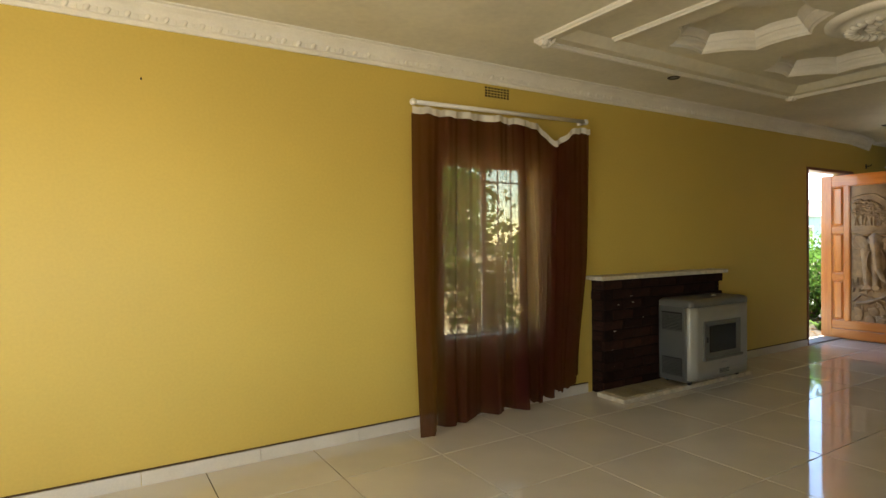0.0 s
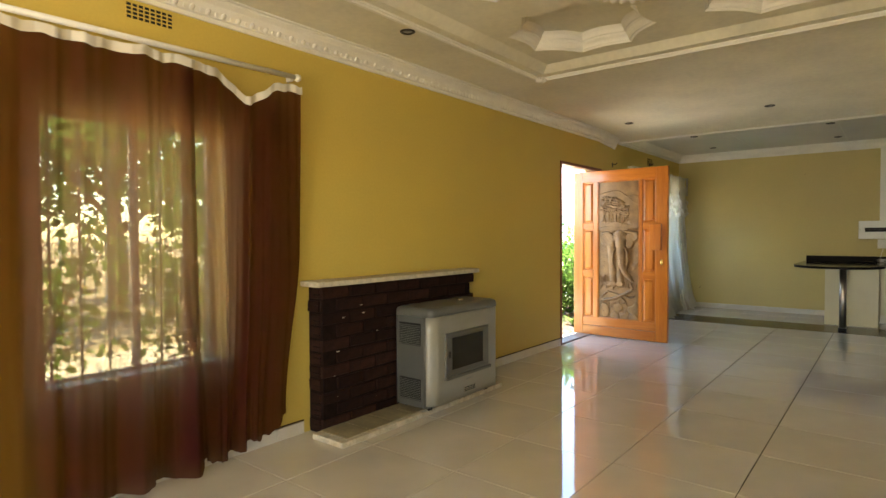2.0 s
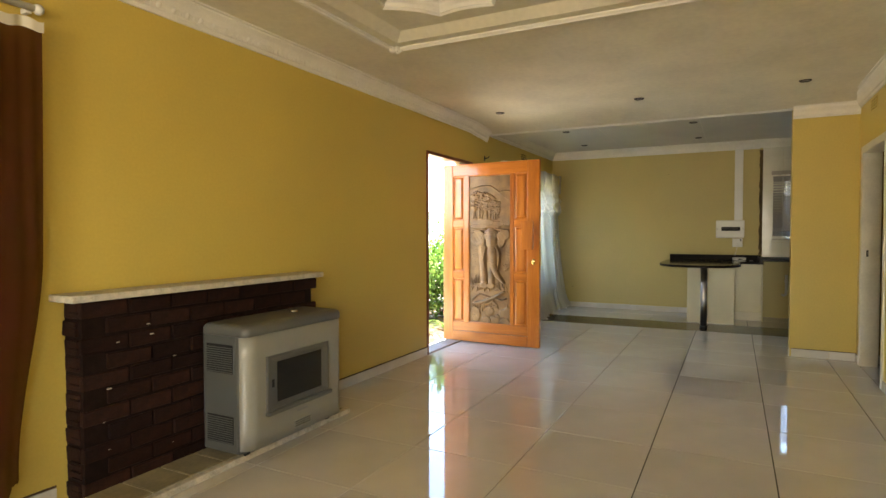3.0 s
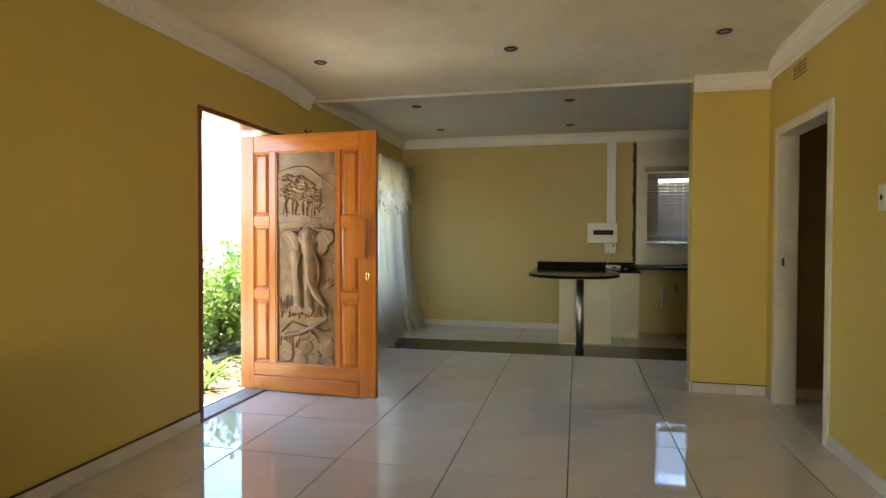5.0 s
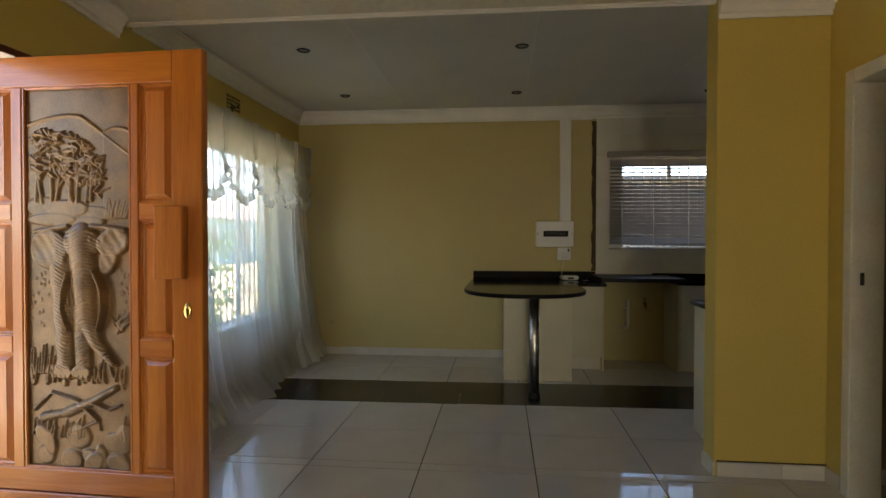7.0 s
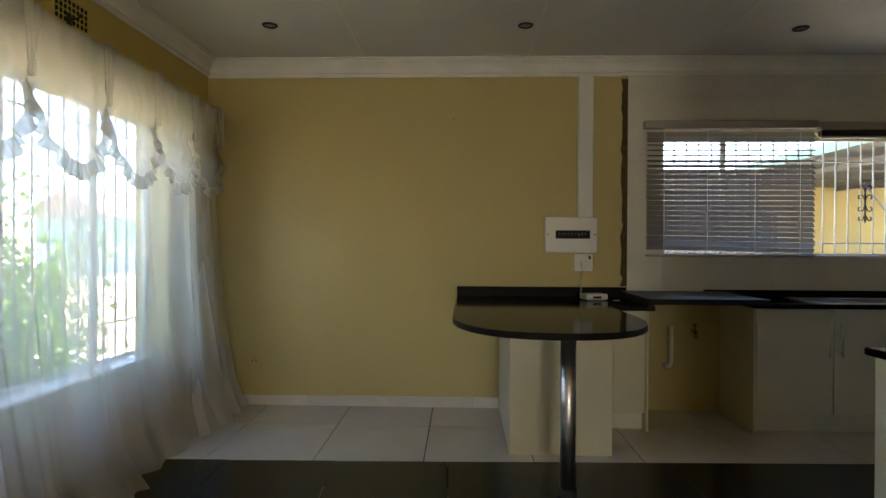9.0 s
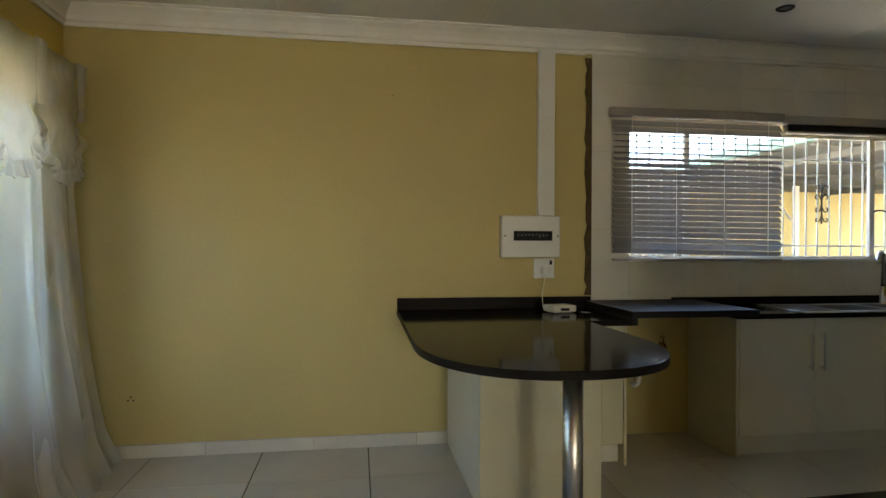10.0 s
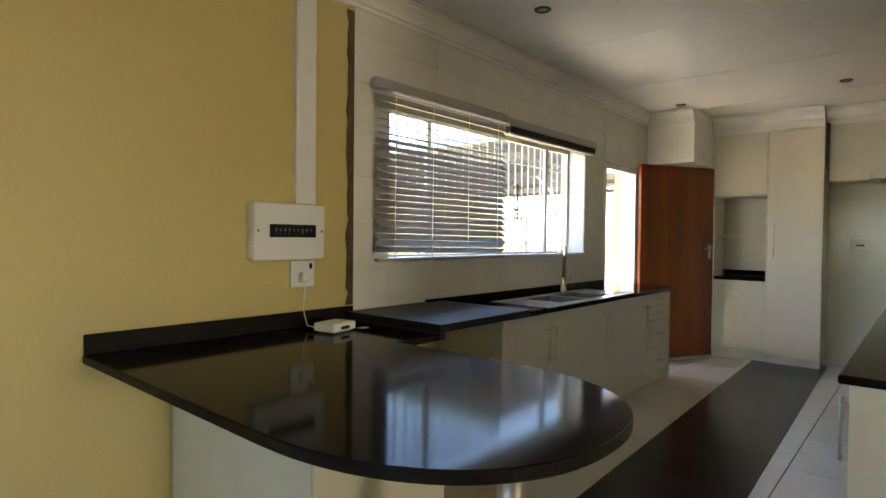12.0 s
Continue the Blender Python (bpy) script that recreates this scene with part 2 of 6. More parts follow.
YELLOW = shader("yellow_wall_paint", (0.57, 0.422, 0.094), 0.5, vary=0.05, scale=0.8, grain=60, bump=0.09, depth=0.0015, rough_vary=0.1)
PALE = shader("pale_yellow_wall_paint", (0.50, 0.402, 0.152), 0.5, vary=0.05, scale=1.0, grain=60, bump=0.08, depth=0.0015)
CREAM = shader("cream_gloss_paint", (0.62, 0.58, 0.47), 0.35, vary=0.08, scale=5, grain=50, bump=0.1)
BROWN = shader("brown_hall_paint", (0.30, 0.20, 0.08), 0.55, vary=0.1)
PLASTER = shader("textured_ceiling_plaster", (0.70, 0.66, 0.53), 0.8, vary=0.08, scale=2.2, grain=24, bump=0.55, depth=0.006)
WHITE = shader("white_moulding_paint", (0.76, 0.73, 0.66), 0.6, vary=0.05, scale=6, grain=80, bump=0.12)
BOARD = shader("white_ceiling_board", (0.68, 0.645, 0.585), 0.65, vary=0.05, scale=1.5, grain=120, bump=0.05)
TILE = shader("polished_cream_floor_tile", (0.60, 0.56, 0.485), 0.045, vary=0.06, scale=2.5, grain=160, bump=0.0, per_piece=0.03, rough_vary=0.02, spec=0.75)
BLACKTILE = shader("polished_black_floor_tile", (0.012, 0.011, 0.011), 0.22, vary=0.04, scale=6, grain=60, bump=0.0, per_piece=0.04, rough_vary=0.0, spec=0.3)
GROUT = shader("brown_grey_grout", (0.045, 0.036, 0.026), 0.85, vary=0.2, scale=8, grain=200)
SKIRT = shader("glazed_skirting_tile", (0.60, 0.57, 0.50), 0.2, vary=0.07, scale=5, grain=90, bump=0.0, per_piece=0.05)
WALLTILE = shader("glazed_white_wall_tile", (0.66, 0.63, 0.55), 0.16, vary=0.04, scale=4, grain=60, bump=0.04, per_piece=0.008)
BRICK = shader("dark_face_brick", (0.0205, 0.0080, 0.0052), 0.92, vary=0.4, scale=16, grain=110, bump=0.9, depth=0.006, per_piece=0.4, tint=(0.008, 0.0048, 0.004), spec=0.12)
MORTAR = shader("dark_mortar", (0.012, 0.006, 0.0045), 0.95, vary=0.3, scale=20, grain=200, bump=0.4, spec=0.1)
CHIP = shader("chipped_white_plaster", (0.50, 0.45, 0.35), 0.85, vary=0.2, scale=25, grain=120, bump=0.5, depth=0.004)
DOORWOOD = timber("orange_varnished_timber", (0.36, 0.094, 0.010), (0.60, 0.205, 0.028), 0.28, 0.5)
FRAMEWOOD = timber("red_brown_door_frame_timber", (0.10, 0.022, 0.008), (0.22, 0.05, 0.016), 0.35, 0.3)
KDOORWOOD = timber("mahogany_veneer", (0.11, 0.022, 0.006), (0.26, 0.062, 0.014), 0.3, 0.3, scale=5)
CARVING = shader("bronze_coloured_carved_relief", (0.235, 0.140, 0.060), 0.36, metal=0.15, vary=0.25, scale=9, grain=120, bump=0.35, depth=0.002, tint=(0.085, 0.047, 0.020))
GRANITE = shader("black_polished_granite", (0.013, 0.009, 0.0075), 0.09, vary=0.3, scale=120, grain=500, bump=0.0, rough_vary=0.03, spec=0.05)
HONED = shader("honed_black_granite_edge", (0.014, 0.011, 0.009), 0.42, vary=0.25, scale=120, grain=500, bump=0.0, spec=0.17)
EDGE = shader("dull_granite_edge", (0.009, 0.0065, 0.0055), 0.5, vary=0.3, scale=90, grain=400, bump=0.1, depth=0.001, spec=0.1)
CABINET = shader("cream_white_cabinet_melamine", (0.66, 0.61, 0.475), 0.32, vary=0.04, scale=3, grain=80, bump=0.04)
# same cream melamine with shade put into its colour
CABINET_SHADE = shader("shaded_cream_cabinet_melamine", (0.60, 0.55, 0.36), 0.35, vary=0.05, scale=3, grain=80, bump=0.04)
STEEL = shader("brushed_stainless_steel", (0.56, 0.54, 0.50), 0.34, metal=1.0, vary=0.08, scale=10, grain=200, bump=0.05, stretch=(1, 1, 0.08))
CHROME = shader("chrome", (0.75, 0.75, 0.74), 0.1, metal=1.0, vary=0.03, bump=0.0)
BRASS = shader("brass", (0.62, 0.42, 0.14), 0.25, metal=1.0, vary=0.1, bump=0.05)
DARKMETAL = shader("dark_bronze_metal", (0.05, 0.045, 0.04), 0.45, metal=0.7, vary=0.15)
PLASTIC = shader("off_white_plastic", (0.70, 0.69, 0.64), 0.35, vary=0.03, bump=0.02)
GREYPLASTIC = shader("grey_plastic", (0.22, 0.22, 0.21), 0.45, vary=0.05)
BLACK = shader("black_plastic", (0.012, 0.012, 0.012), 0.55, vary=0.1, spec=0.25)
DARK = shader("dark_hollow", (0.008, 0.007, 0.006), 0.9, vary=0.1)
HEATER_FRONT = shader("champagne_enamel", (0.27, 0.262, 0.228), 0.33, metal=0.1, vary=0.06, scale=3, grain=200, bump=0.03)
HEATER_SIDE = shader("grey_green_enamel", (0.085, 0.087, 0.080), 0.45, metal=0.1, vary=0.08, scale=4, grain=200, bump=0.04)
HEATER_TRIM = shader("warm_grey_trim", (0.105, 0.104, 0.095), 0.45, metal=0.1, vary=0.06)
SMOKED = shader("smoked_heater_glass", (0.010, 0.010, 0.010), 0.08, vary=0.1, bump=0.0)
CURTAIN = cloth("burgundy_curtain_cloth", (0.058, 0.011, 0.012), sheer=0.145, through_light=0.52, vary=0.25, tint=(1.0, 0.86, 0.58), glow=(0.185, 0.098, 0.040))
HEADER = cloth("white_curtain_tape", (0.72, 0.69, 0.62), through_light=0.3, vary=0.06)
SHEER = cloth("white_sheer_voile", (0.90, 0.86, 0.77), sheer=0.54, through_light=0.57, vary=0.04)
VOILE = cloth("gathered_white_voile_length", (0.86, 0.84, 0.79), sheer=0.34, through_light=0.6, vary=0.05)
SWAG = cloth("white_gathered_voile", (0.88, 0.85, 0.79), sheer=0.55, through_light=0.55, vary=0.05)
FRILL = cloth("white_frill_trim", (0.66, 0.63, 0.58), sheer=0.12, through_light=0.45, vary=0.15)
BLIND = cloth("taupe_blind_slat", (0.34, 0.32, 0.315), through_light=0.12, vary=0.06)
GLASS = glass("window_glass")
FRAMEPAINT = shader("white_window_frame_paint", (0.72, 0.71, 0.67), 0.4, vary=0.06, bump=0.05)
CONCRETE = shader("pale_concrete", (0.48, 0.44, 0.37), 0.85, vary=0.18, scale=2, grain=60, bump=0.3, depth=0.005)
SILL = shader("worn_red_brown_threshold", (0.30, 0.25, 0.21), 0.5, vary=0.2, scale=6, grain=80, bump=0.2)
SINKSTEEL = shader("satin_sink_steel", (0.30, 0.29, 0.28), 0.3, metal=1.0, vary=0.06, scale=4, grain=60, bump=0.0)
SOIL = shader("dry_garden_ground", (0.34, 0.27, 0.17), 0.95, vary=0.3, scale=1.2, grain=30, bump=0.6, depth=0.02)
OUTWALL = shader("cream_outside_wall_paint", (0.66, 0.52, 0.22), 0.7, vary=0.1, scale=1.2, grain=40, bump=0.2)
ZINC = shader("weathered_corrugated_iron", (0.17, 0.165, 0.16), 0.5, metal=0.3, vary=0.15, scale=2, grain=60)
GREENPAINT = shader("green_fascia_paint", (0.16, 0.27, 0.22), 0.6, vary=0.1)
LEAF = cloth("bush_leaf", (0.12, 0.23, 0.045), through_light=0.35, vary=0.5)
LEAF2 = cloth("pale_bush_leaf", (0.135, 0.215, 0.055), through_light=0.35, vary=0.45)
BARK = shader("grey_brown_bark", (0.14, 0.10, 0.07), 0.9, vary=0.3, scale=12, grain=60, bump=0.6)
TEAL = shader("turquoise_wall_paint", (0.28, 0.46, 0.47), 0.7, vary=0.1)
REDROOF = shader("faded_red_roof", (0.42, 0.29, 0.25), 0.7, vary=0.15)

# ---------------------------------------------------------------- structure
NY, NT = 3.65, 3.87            # long wall: inner and outer face
EX, ET = 11.43, 11.66          # end wall
SY = -0.19                     # wall with the passage door
PX = 8.55                      # pier between the rooms
BY = -4.60                     # far end of the kitchen
WX = -2.60
TOP = 2.85
LIVING, KITCHEN = 2.55, 2.59   # ceiling heights

W1 = (1.98, 2.86, 0.55, 1.86)          # curtained window
D1 = (6.95, 8.08, -0.01, 2.08)         # entrance
W2 = (9.00, 10.86, 0.50, 2.00)         # window with the sheers
W3 = (-2.12, 0.25, 1.13, 2.05)         # kitchen window
D3 = (-3.27, -2.50, -0.01, 1.98)       # kitchen door
D2 = (7.48, 8.345, -0.01, 1.985)         # passage door

setting("wall_north", wall("x", NY, NT, WX - 0.2, ET, -0.01, TOP, (W1, D1, W2)), YELLOW, "yellow painted plaster wall with worn, uneven paint")
setting("wall_east", wall("y", EX, ET, BY - 0.15, NY, -0.01, TOP, (W3, D3)), PALE, "pale yellow painted plaster end wall")
setting("wall_south", wall("x", SY - 0.13, SY, WX, PX, -0.01, TOP, ((-1.35, 0.65, 0.55, 1.95), D2)), YELLOW, "yellow painted wall with a passage doorway")
setting("wall_pier", wall("y", PX, PX + 0.15, BY, 0.36, -0.01, TOP), YELLOW, "yellow painted pier dividing living room and kitchen")
setting("wall_west", wall("y", WX - 0.15, WX, SY - 0.13, NY, -0.01, TOP, ((0.0, 1.8, 0.5, 2.1),)), YELLOW, "yellow painted end wall of the living room")
setting("wall_kitchen_end", wall("x", BY - 0.15, BY, PX, EX, -0.01, TOP), WALLTILE, "white tiled wall at the kitchen's end")
setting("wall_hall_side", wall("y", 6.35, 6.5, -2.6, SY - 0.13, -0.01, TOP), BROWN, "brown painted passage wall")
setting("wall_hall_end", wall("x", -2.6, -2.45, 6.5, PX, -0.01, TOP), BROWN, "brown painted passage end wall")
setting("wall_hall_pier", wall("y", PX - 0.02, PX - 0.004, -2.45, SY - 0.132, 0, TOP), BROWN, "brown painted passage wall beside the doorway")
setting("floor", B(WX - 0.2, BY - 0.15, -0.20, ET, NT, -0.006), GROUT, "grey-brown grout bed under polished floor tiles")
# added out of view; its overhang is sized to block direct sun indoors
setting("roof", B(WX - 0.6, BY - 0.5, TOP, ET + 0.75, NT + 0.45, TOP + 0.12), ZINC, "unseen roof slab with eaves that keep the sun out")


def star(cx, cy, r):
    """The octagon of a ceiling coffer, anticlockwise."""
    return [(cx + r * 1.04 * math.cos(radians(22.5 + 45 * k)), cy + r * 1.04 * math.sin(radians(22.5 + 45 * k))) for k in range(8)]


def scallop(cx, cy, r, bow=0.032, n=6):
    """The coffer's outline: the octagon with each side bowed inwards."""
    pts, o = [], star(cx, cy, r)
    for k in range(8):
        a, b = Vector(o[k]), Vector(o[(k + 1) % 8])
        mid = (Vector((cx, cy)) - (a + b) / 2).normalized()
        pts += [tuple(a.lerp(b, i / n) + mid * bow * math.sin(math.pi * i / n)) for i in range(n)]
    return pts


def quad(bm, *pts):
    return bm.faces.new([bm.verts.new(p) for p in pts])


def ring_plate(bm, x0, y0, x1, y1, a0, b0, a1, b1, z):
    """A level sheet with a rectangular hole."""
    for p in (((x0, y0), (x1, y0), (x1, b0), (x0, b0)), ((x0, b1), (x1, b1), (x1, y1), (x0, y1)), ((x0, b0), (a0, b0), (a0, b1), (x0, b1)), ((a1, b0), (x1, b0), (x1, b1), (a1, b1))):
        quad(bm, *[(*q, z) for q in p])


def coffer_cell(bm, x0, y0, x1, y1, loop, z):
    """A level rectangle with an octagonal hole; loop starts just above the +x side."""
    o = loop
    for p in (((o[7]), (x1, o[7][1]), (x1, o[0][1]), o[0]), (o[1], (o[1][0], y1), (o[2][0], y1), o[2]), (o[3], (x0, o[3][1]), (x0, o[4][1]), o[4]), (o[5], (o[5][0], y0), (o[6][0], y0), o[6])):
        quad(bm, *[(*q, z) for q in p])
    for p in ((o[0], (x1, o[0][1]), (x1, y1), (o[1][0], y1), o[1]), (o[2], (o[2][0], y1), (x0, y1), (x0, o[3][1]), o[3]), (o[4], (x0, o[4][1]), (x0, y0), (o[5][0], y0), o[5]), (o[6], (o[6][0], y0), (x1, y0), (x1, o[7][1]), o[7])):
        quad(bm, *[(*q, z) for q in p])


# living room ceiling: a shallow tray with four octagonal coffers
TX0, TX1, TY0, TY1 = 2.42, 5.25, 0.58, 2.94
COFFERS = [(3.47, 2.34), (4.64, 2.34), (3.47, 1.18), (4.64, 1.18)]
CR = 0.455
bm = bmesh.new()
ring_plate(bm, WX, SY, 7.95, NY, TX0, TY0, TX1, TY1, LIVING)
rect0 = [(TX0, TY0), (TX1, TY0), (TX1, TY1), (TX0, TY1)]
ins = 0.07
rect1 = [(TX0 + ins, TY0 + ins), (TX1 - ins, TY0 + ins), (TX1 - ins, TY1 - ins), (TX0 + ins, TY1 - ins)]
for i in range(4):
    j = (i + 1) % 4
    bm.faces.new([bm.verts.new((*p, z)) for p, z in ((rect0[i], LIVING), (rect0[j], LIVING), (rect1[j], LIVING + 0.05), (rect1[i], LIVING + 0.05))])
XM, YM = 4.055, 1.76
for (cx, cy), (x0, y0, x1, y1) in zip(COFFERS, ((rect1[0][0], YM, XM, rect1[2][1]), (XM, YM, rect1[1][0], rect1[2][1]), (rect1[0][0], rect1[0][1], XM, YM), (XM, rect1[0][1], rect1[1][0], YM))):
    coffer_cell(bm, x0, y0, x1, y1, star(cx, cy, CR), LIVING + 0.05)
    rim = scallop(cx, cy, CR)
    for k in range(8):
        quad(bm, *[(*p, LIVING + 0.05) for p in [rim[(6 * k + i) % 48] for i in range(7)]])
    quad(bm, *[(*p, LIVING + 0.16) for p in scallop(cx, cy, CR - 0.10)])
# sag towards the kitchen opening
sag = [(7.95, LIVING), (8.15, LIVING - 0.008), (8.32, LIVING - 0.024), (8.46, LIVING - 0.048), (8.56, 2.485), (8.62, 2.483), (8.62, KITCHEN)]
for a, b in zip(sag, sag[1:]):
    quad(bm, (a[0], SY, a[1]), (b[0], SY, b[1]), (b[0], NY, b[1]), (a[0], NY, a[1])).smooth = True
bmesh.ops.remove_doubles(bm, verts=bm.verts, dist=1e-4)
setting("ceiling", bm, PLASTER, "rough cream plaster ceiling with a shallow tray")

bm = B(PX + 0.07, BY, KITCHEN, EX, NY, KITCHEN + 0.03)
setting("ceiling_kitchen", bm, BOARD, "white ceiling boards with thin cover joints")
setting("ceiling_hall", B(6.5, -2.45, 2.5, PX - 0.02, SY - 0.13, 2.53), BOARD, "white passage ceiling")
for k, yy in enumerate((2.45, 1.25, 0.05, -1.15, -2.35, -3.55)):
    setting("trim", B(PX + 0.10, yy - 0.004, KITCHEN - 0.002, EX - 0.1, yy + 0.004, KITCHEN + 0.001), WHITE, "thin cover joint between ceiling boards")

# stepped cove round each coffer
COVE = [(0.0, 0.05), (0.012, 0.062), (0.020, 0.062), (0.030, 0.082), (0.050, 0.098), (0.056, 0.112), (0.066, 0.114), (0.080, 0.140), (0.100, 0.160)]
for x, y in COFFERS:
    bm = bmesh.new()
    loops = [[bm.verts.new((px, py, LIVING + h)) for px, py in scallop(x, y, CR - d)] for d, h in COVE]
    for a, b in zip(loops, loops[1:]):
        for k in range(48):
            bm.faces.new((a[k], a[(k + 1) % 48], b[(k + 1) % 48], b[k]))
    bmesh.ops.recalc_face_normals(bm, faces=bm.faces)
    solid("ceiling_coffer", bm, WHITE, "white stepped plaster moulding round an octagonal ceiling coffer", "moulding", "ceiling coffers", "structure")


def moulding(p, q, z, w=0.055, h=0.022):
    """A reeded plaster bead under the ceiling from p to q."""
    prof = [(-w / 2, 0), (-w / 2, -h * 0.5), (-w * 0.32, -h * 0.62), (-w * 0.25, -h), (w * 0.08, -h * 1.1), (w * 0.2, -h * 0.6), (w * 0.34, -h * 0.7), (w / 2, -h * 0.4), (w / 2, 0)]
    d = (Vector(q) - Vector(p)).normalized()
    n = Vector((-d.y, d.x))
    bm = bmesh.new()
    a = [bm.verts.new((p[0] + n.x * u, p[1] + n.y * u, z + v)) for u, v in prof]
    b = [bm.verts.new((q[0] + n.x * u, q[1] + n.y * u, z + v)) for u, v in prof]
    for i in range(len(prof) - 1):
        bm.faces.new((a[i], a[i + 1], b[i + 1], b[i]))
    bm.faces.new(a)
    bm.faces.new(b[::-1])
    bmesh.ops.recalc_face_normals(bm, faces=bm.faces)
    return bm


MX0, MX1, MY0, MY1 = 2.32, 5.35, 0.49, 3.035
bm = moulding((MX0, MY1), (MX1, MY1), LIVING)
for p, q in (((MX0, MY0), (MX1, MY0)), ((MX0, MY0), (MX0, MY1)), ((MX1, MY0), (MX1, MY1))):
    merge(bm, moulding(p, q, LIVING - 0.0005))
setting("ceiling_moulding", bm, WHITE, "white reeded plaster bead framing the ceiling tray")
setting("trim", moulding((2.84, 0.65), (2.84, 2.86), LIVING + 0.05), WHITE, "short white bead inside the ceiling tray")

for cx, cy in ((MX0, MY1), (MX1, MY1), (MX0, MY0), (MX1, MY0)):
    bm = bmesh.new()
    sx, sy = (1 if cx < 4 else -1), (1 if cy < 2 else -1)
    big = 1.0 if cx < 4 else 0.85
    for k in range(7):
        a = radians(-40 + 30 * k)
        r = 0.055 * big * (1 + 0.25 * (k % 2))
        pts = [(cx + sx * (0.03 + math.cos(a) * r * s) * big, cy + sy * (0.03 + math.sin(a) * r * s) * big, LIVING - 0.012 - 0.022 * math.sin(math.pi * s)) for s in (0.1, 0.45, 0.8, 1.15)]
        pipe(bm, pts, [0.012 * big, 0.018 * big, 0.015 * big, 0.005], 6)
    bm2 = bmesh.new()
    bmesh.ops.create_uvsphere(bm2, u_segments=12, v_segments=6, radius=0.03 * big)
    merge(bm, bm2, Matrix.Translation((cx + sx * 0.02, cy + sy * 0.02, LIVING - 0.012)))
    solid("corner_ornament", bm, WHITE, "white plaster acanthus ornament at a moulding corner", "ornament", "ceiling corner ornaments", "structure")

# ceiling rose
bm = bmesh.new()
lathe(bm, [(0.36, 0.05), (0.36, 0.035), (0.33, 0.02), (0.30, 0.015), (0.285, 0.025), (0.26, 0.0), (0.23, -0.015), (0.20, -0.01), (0.18, 0.01), (0.13, 0.015), (0.10, -0.01), (0.05, -0.025), (0.0, -0.03)], 48, (4.02, 1.74, LIVING))
for k in range(28):
    a = 2 * math.pi * k / 28
    b2 = bmesh.new()
    bmesh.ops.create_uvsphere(b2, u_segments=8, v_segments=5, radius=0.026)
    for f in b2.faces:
        f.smooth = True
    merge(bm, b2, Matrix.Translation((4.02 + 0.222 * math.cos(a), 1.74 + 0.222 * math.sin(a), LIVING - 0.008)) @ Matrix.Rotation(a, 4, "Z") @ Matrix.Diagonal((1.5, 0.8, 0.8, 1)))
for k in range(16):
    a = 2 * math.pi * k / 16
    b2 = bmesh.new()
    bmesh.ops.create_uvsphere(b2, u_segments=8, v_segments=5, radius=0.02)
    for f in b2.faces:
        f.smooth = True
    merge(bm, b2, Matrix.Translation((4.02 + 0.12 * math.cos(a), 1.74 + 0.12 * math.sin(a), LIVING - 0.002)) @ Matrix.Rotation(a, 4, "Z") @ Matrix.Diagonal((2.0, 0.8, 0.9, 1)))
solid("ceiling_rose", bm, WHITE, "round white plaster ceiling rose with leaf relief", "ceiling rose", kind="structure")

# white bead along the drop before the kitchen
setting("trim", moulding((8.590, 0.36), (8.590, NY), 2.483, 0.05, 0.016), WHITE, "white bead along the ceiling drop")


def cornice(p, q, n, ceil, drop=0.125, out=0.095, cut0=0.0, cut1=0.0, sink=0.0):
    """A coved cornice along a wall from p to q; n points into the room."""
    prof = [(0, -drop), (0.014, -drop), (0.016, -drop * 0.82), (0.028, -drop * 0.78), (0.034, -drop * 0.55), (0.05, -drop * 0.33), (out * 0.78, -drop * 0.16), (out * 0.8, -0.01), (out, -0.008), (out, 0)]
    p, q, n = Vector(p), Vector(q), Vector(n)
    d = (q - p).normalized()
    bm = bmesh.new()
    a = [bm.verts.new((*(p + n * u + d * cut0 * u / out), ceil + v)) for u, v in prof]
    b = [bm.verts.new((*(q + n * u - d * cut1 * u / out), ceil - sink + v)) for u, v in prof]
    for i in range(len(prof) - 1):
        bm.faces.new((a[i], a[i + 1], b[i + 1], b[i]))
    bm.faces.new([bm.verts.new(v.co) for v in a] + [bm.verts.new((*p, ceil))])
    bm.faces.new([bm.verts.new(v.co) for v in b] + [bm.verts.new((*q, ceil))])
    bmesh.ops.recalc_face_normals(bm, faces=bm.faces)
    return bm


bm = cornice((WX, NY), (8.0, NY), (0, -1), LIVING)
merge(bm, cornice((8.0, NY), (8.52, NY), (0, -1), LIVING, sink=0.045))
k = 0
x = WX + 0.05
while x < 8.0:
    b2 = bmesh.new()
    bmesh.ops.create_uvsphere(b2, u_segments=7, v_segments=5, radius=1)
    for f in b2.faces:
        f.smooth = True
    lean = radians(28)
    merge(bm, b2, Matrix.Translation((x, NY - 0.033, LIVING - 0.078)) @ Matrix.Rotation(lean, 4, "Y") @ Matrix.Diagonal((0.015, 0.007, 0.024, 1)))
    b2 = bmesh.new()
    bmesh.ops.create_uvsphere(b2, u_segments=6, v_segments=4, radius=1)
    merge(bm, b2, Matrix.Translation((x + 0.045, NY - 0.03, LIVING - 0.082)) @ Matrix.Diagonal((0.008, 0.006, 0.018, 1)))
    x += 0.09
setting("cornice", bm, WHITE, "white plaster cornice with a leaf pattern along the yellow wall")
bm = cornice((WX, SY), (PX, SY), (0, 1), LIVING)
merge(bm, cornice((PX, SY), (PX, 0.36), (-1, 0), 2.494, 0.122, 0.06))
setting("cornice", bm, WHITE, "white plaster cornice over the passage doorway and pier")
bm = cornice((PX + 0.1, NY), (EX, NY), (0, -1), KITCHEN)
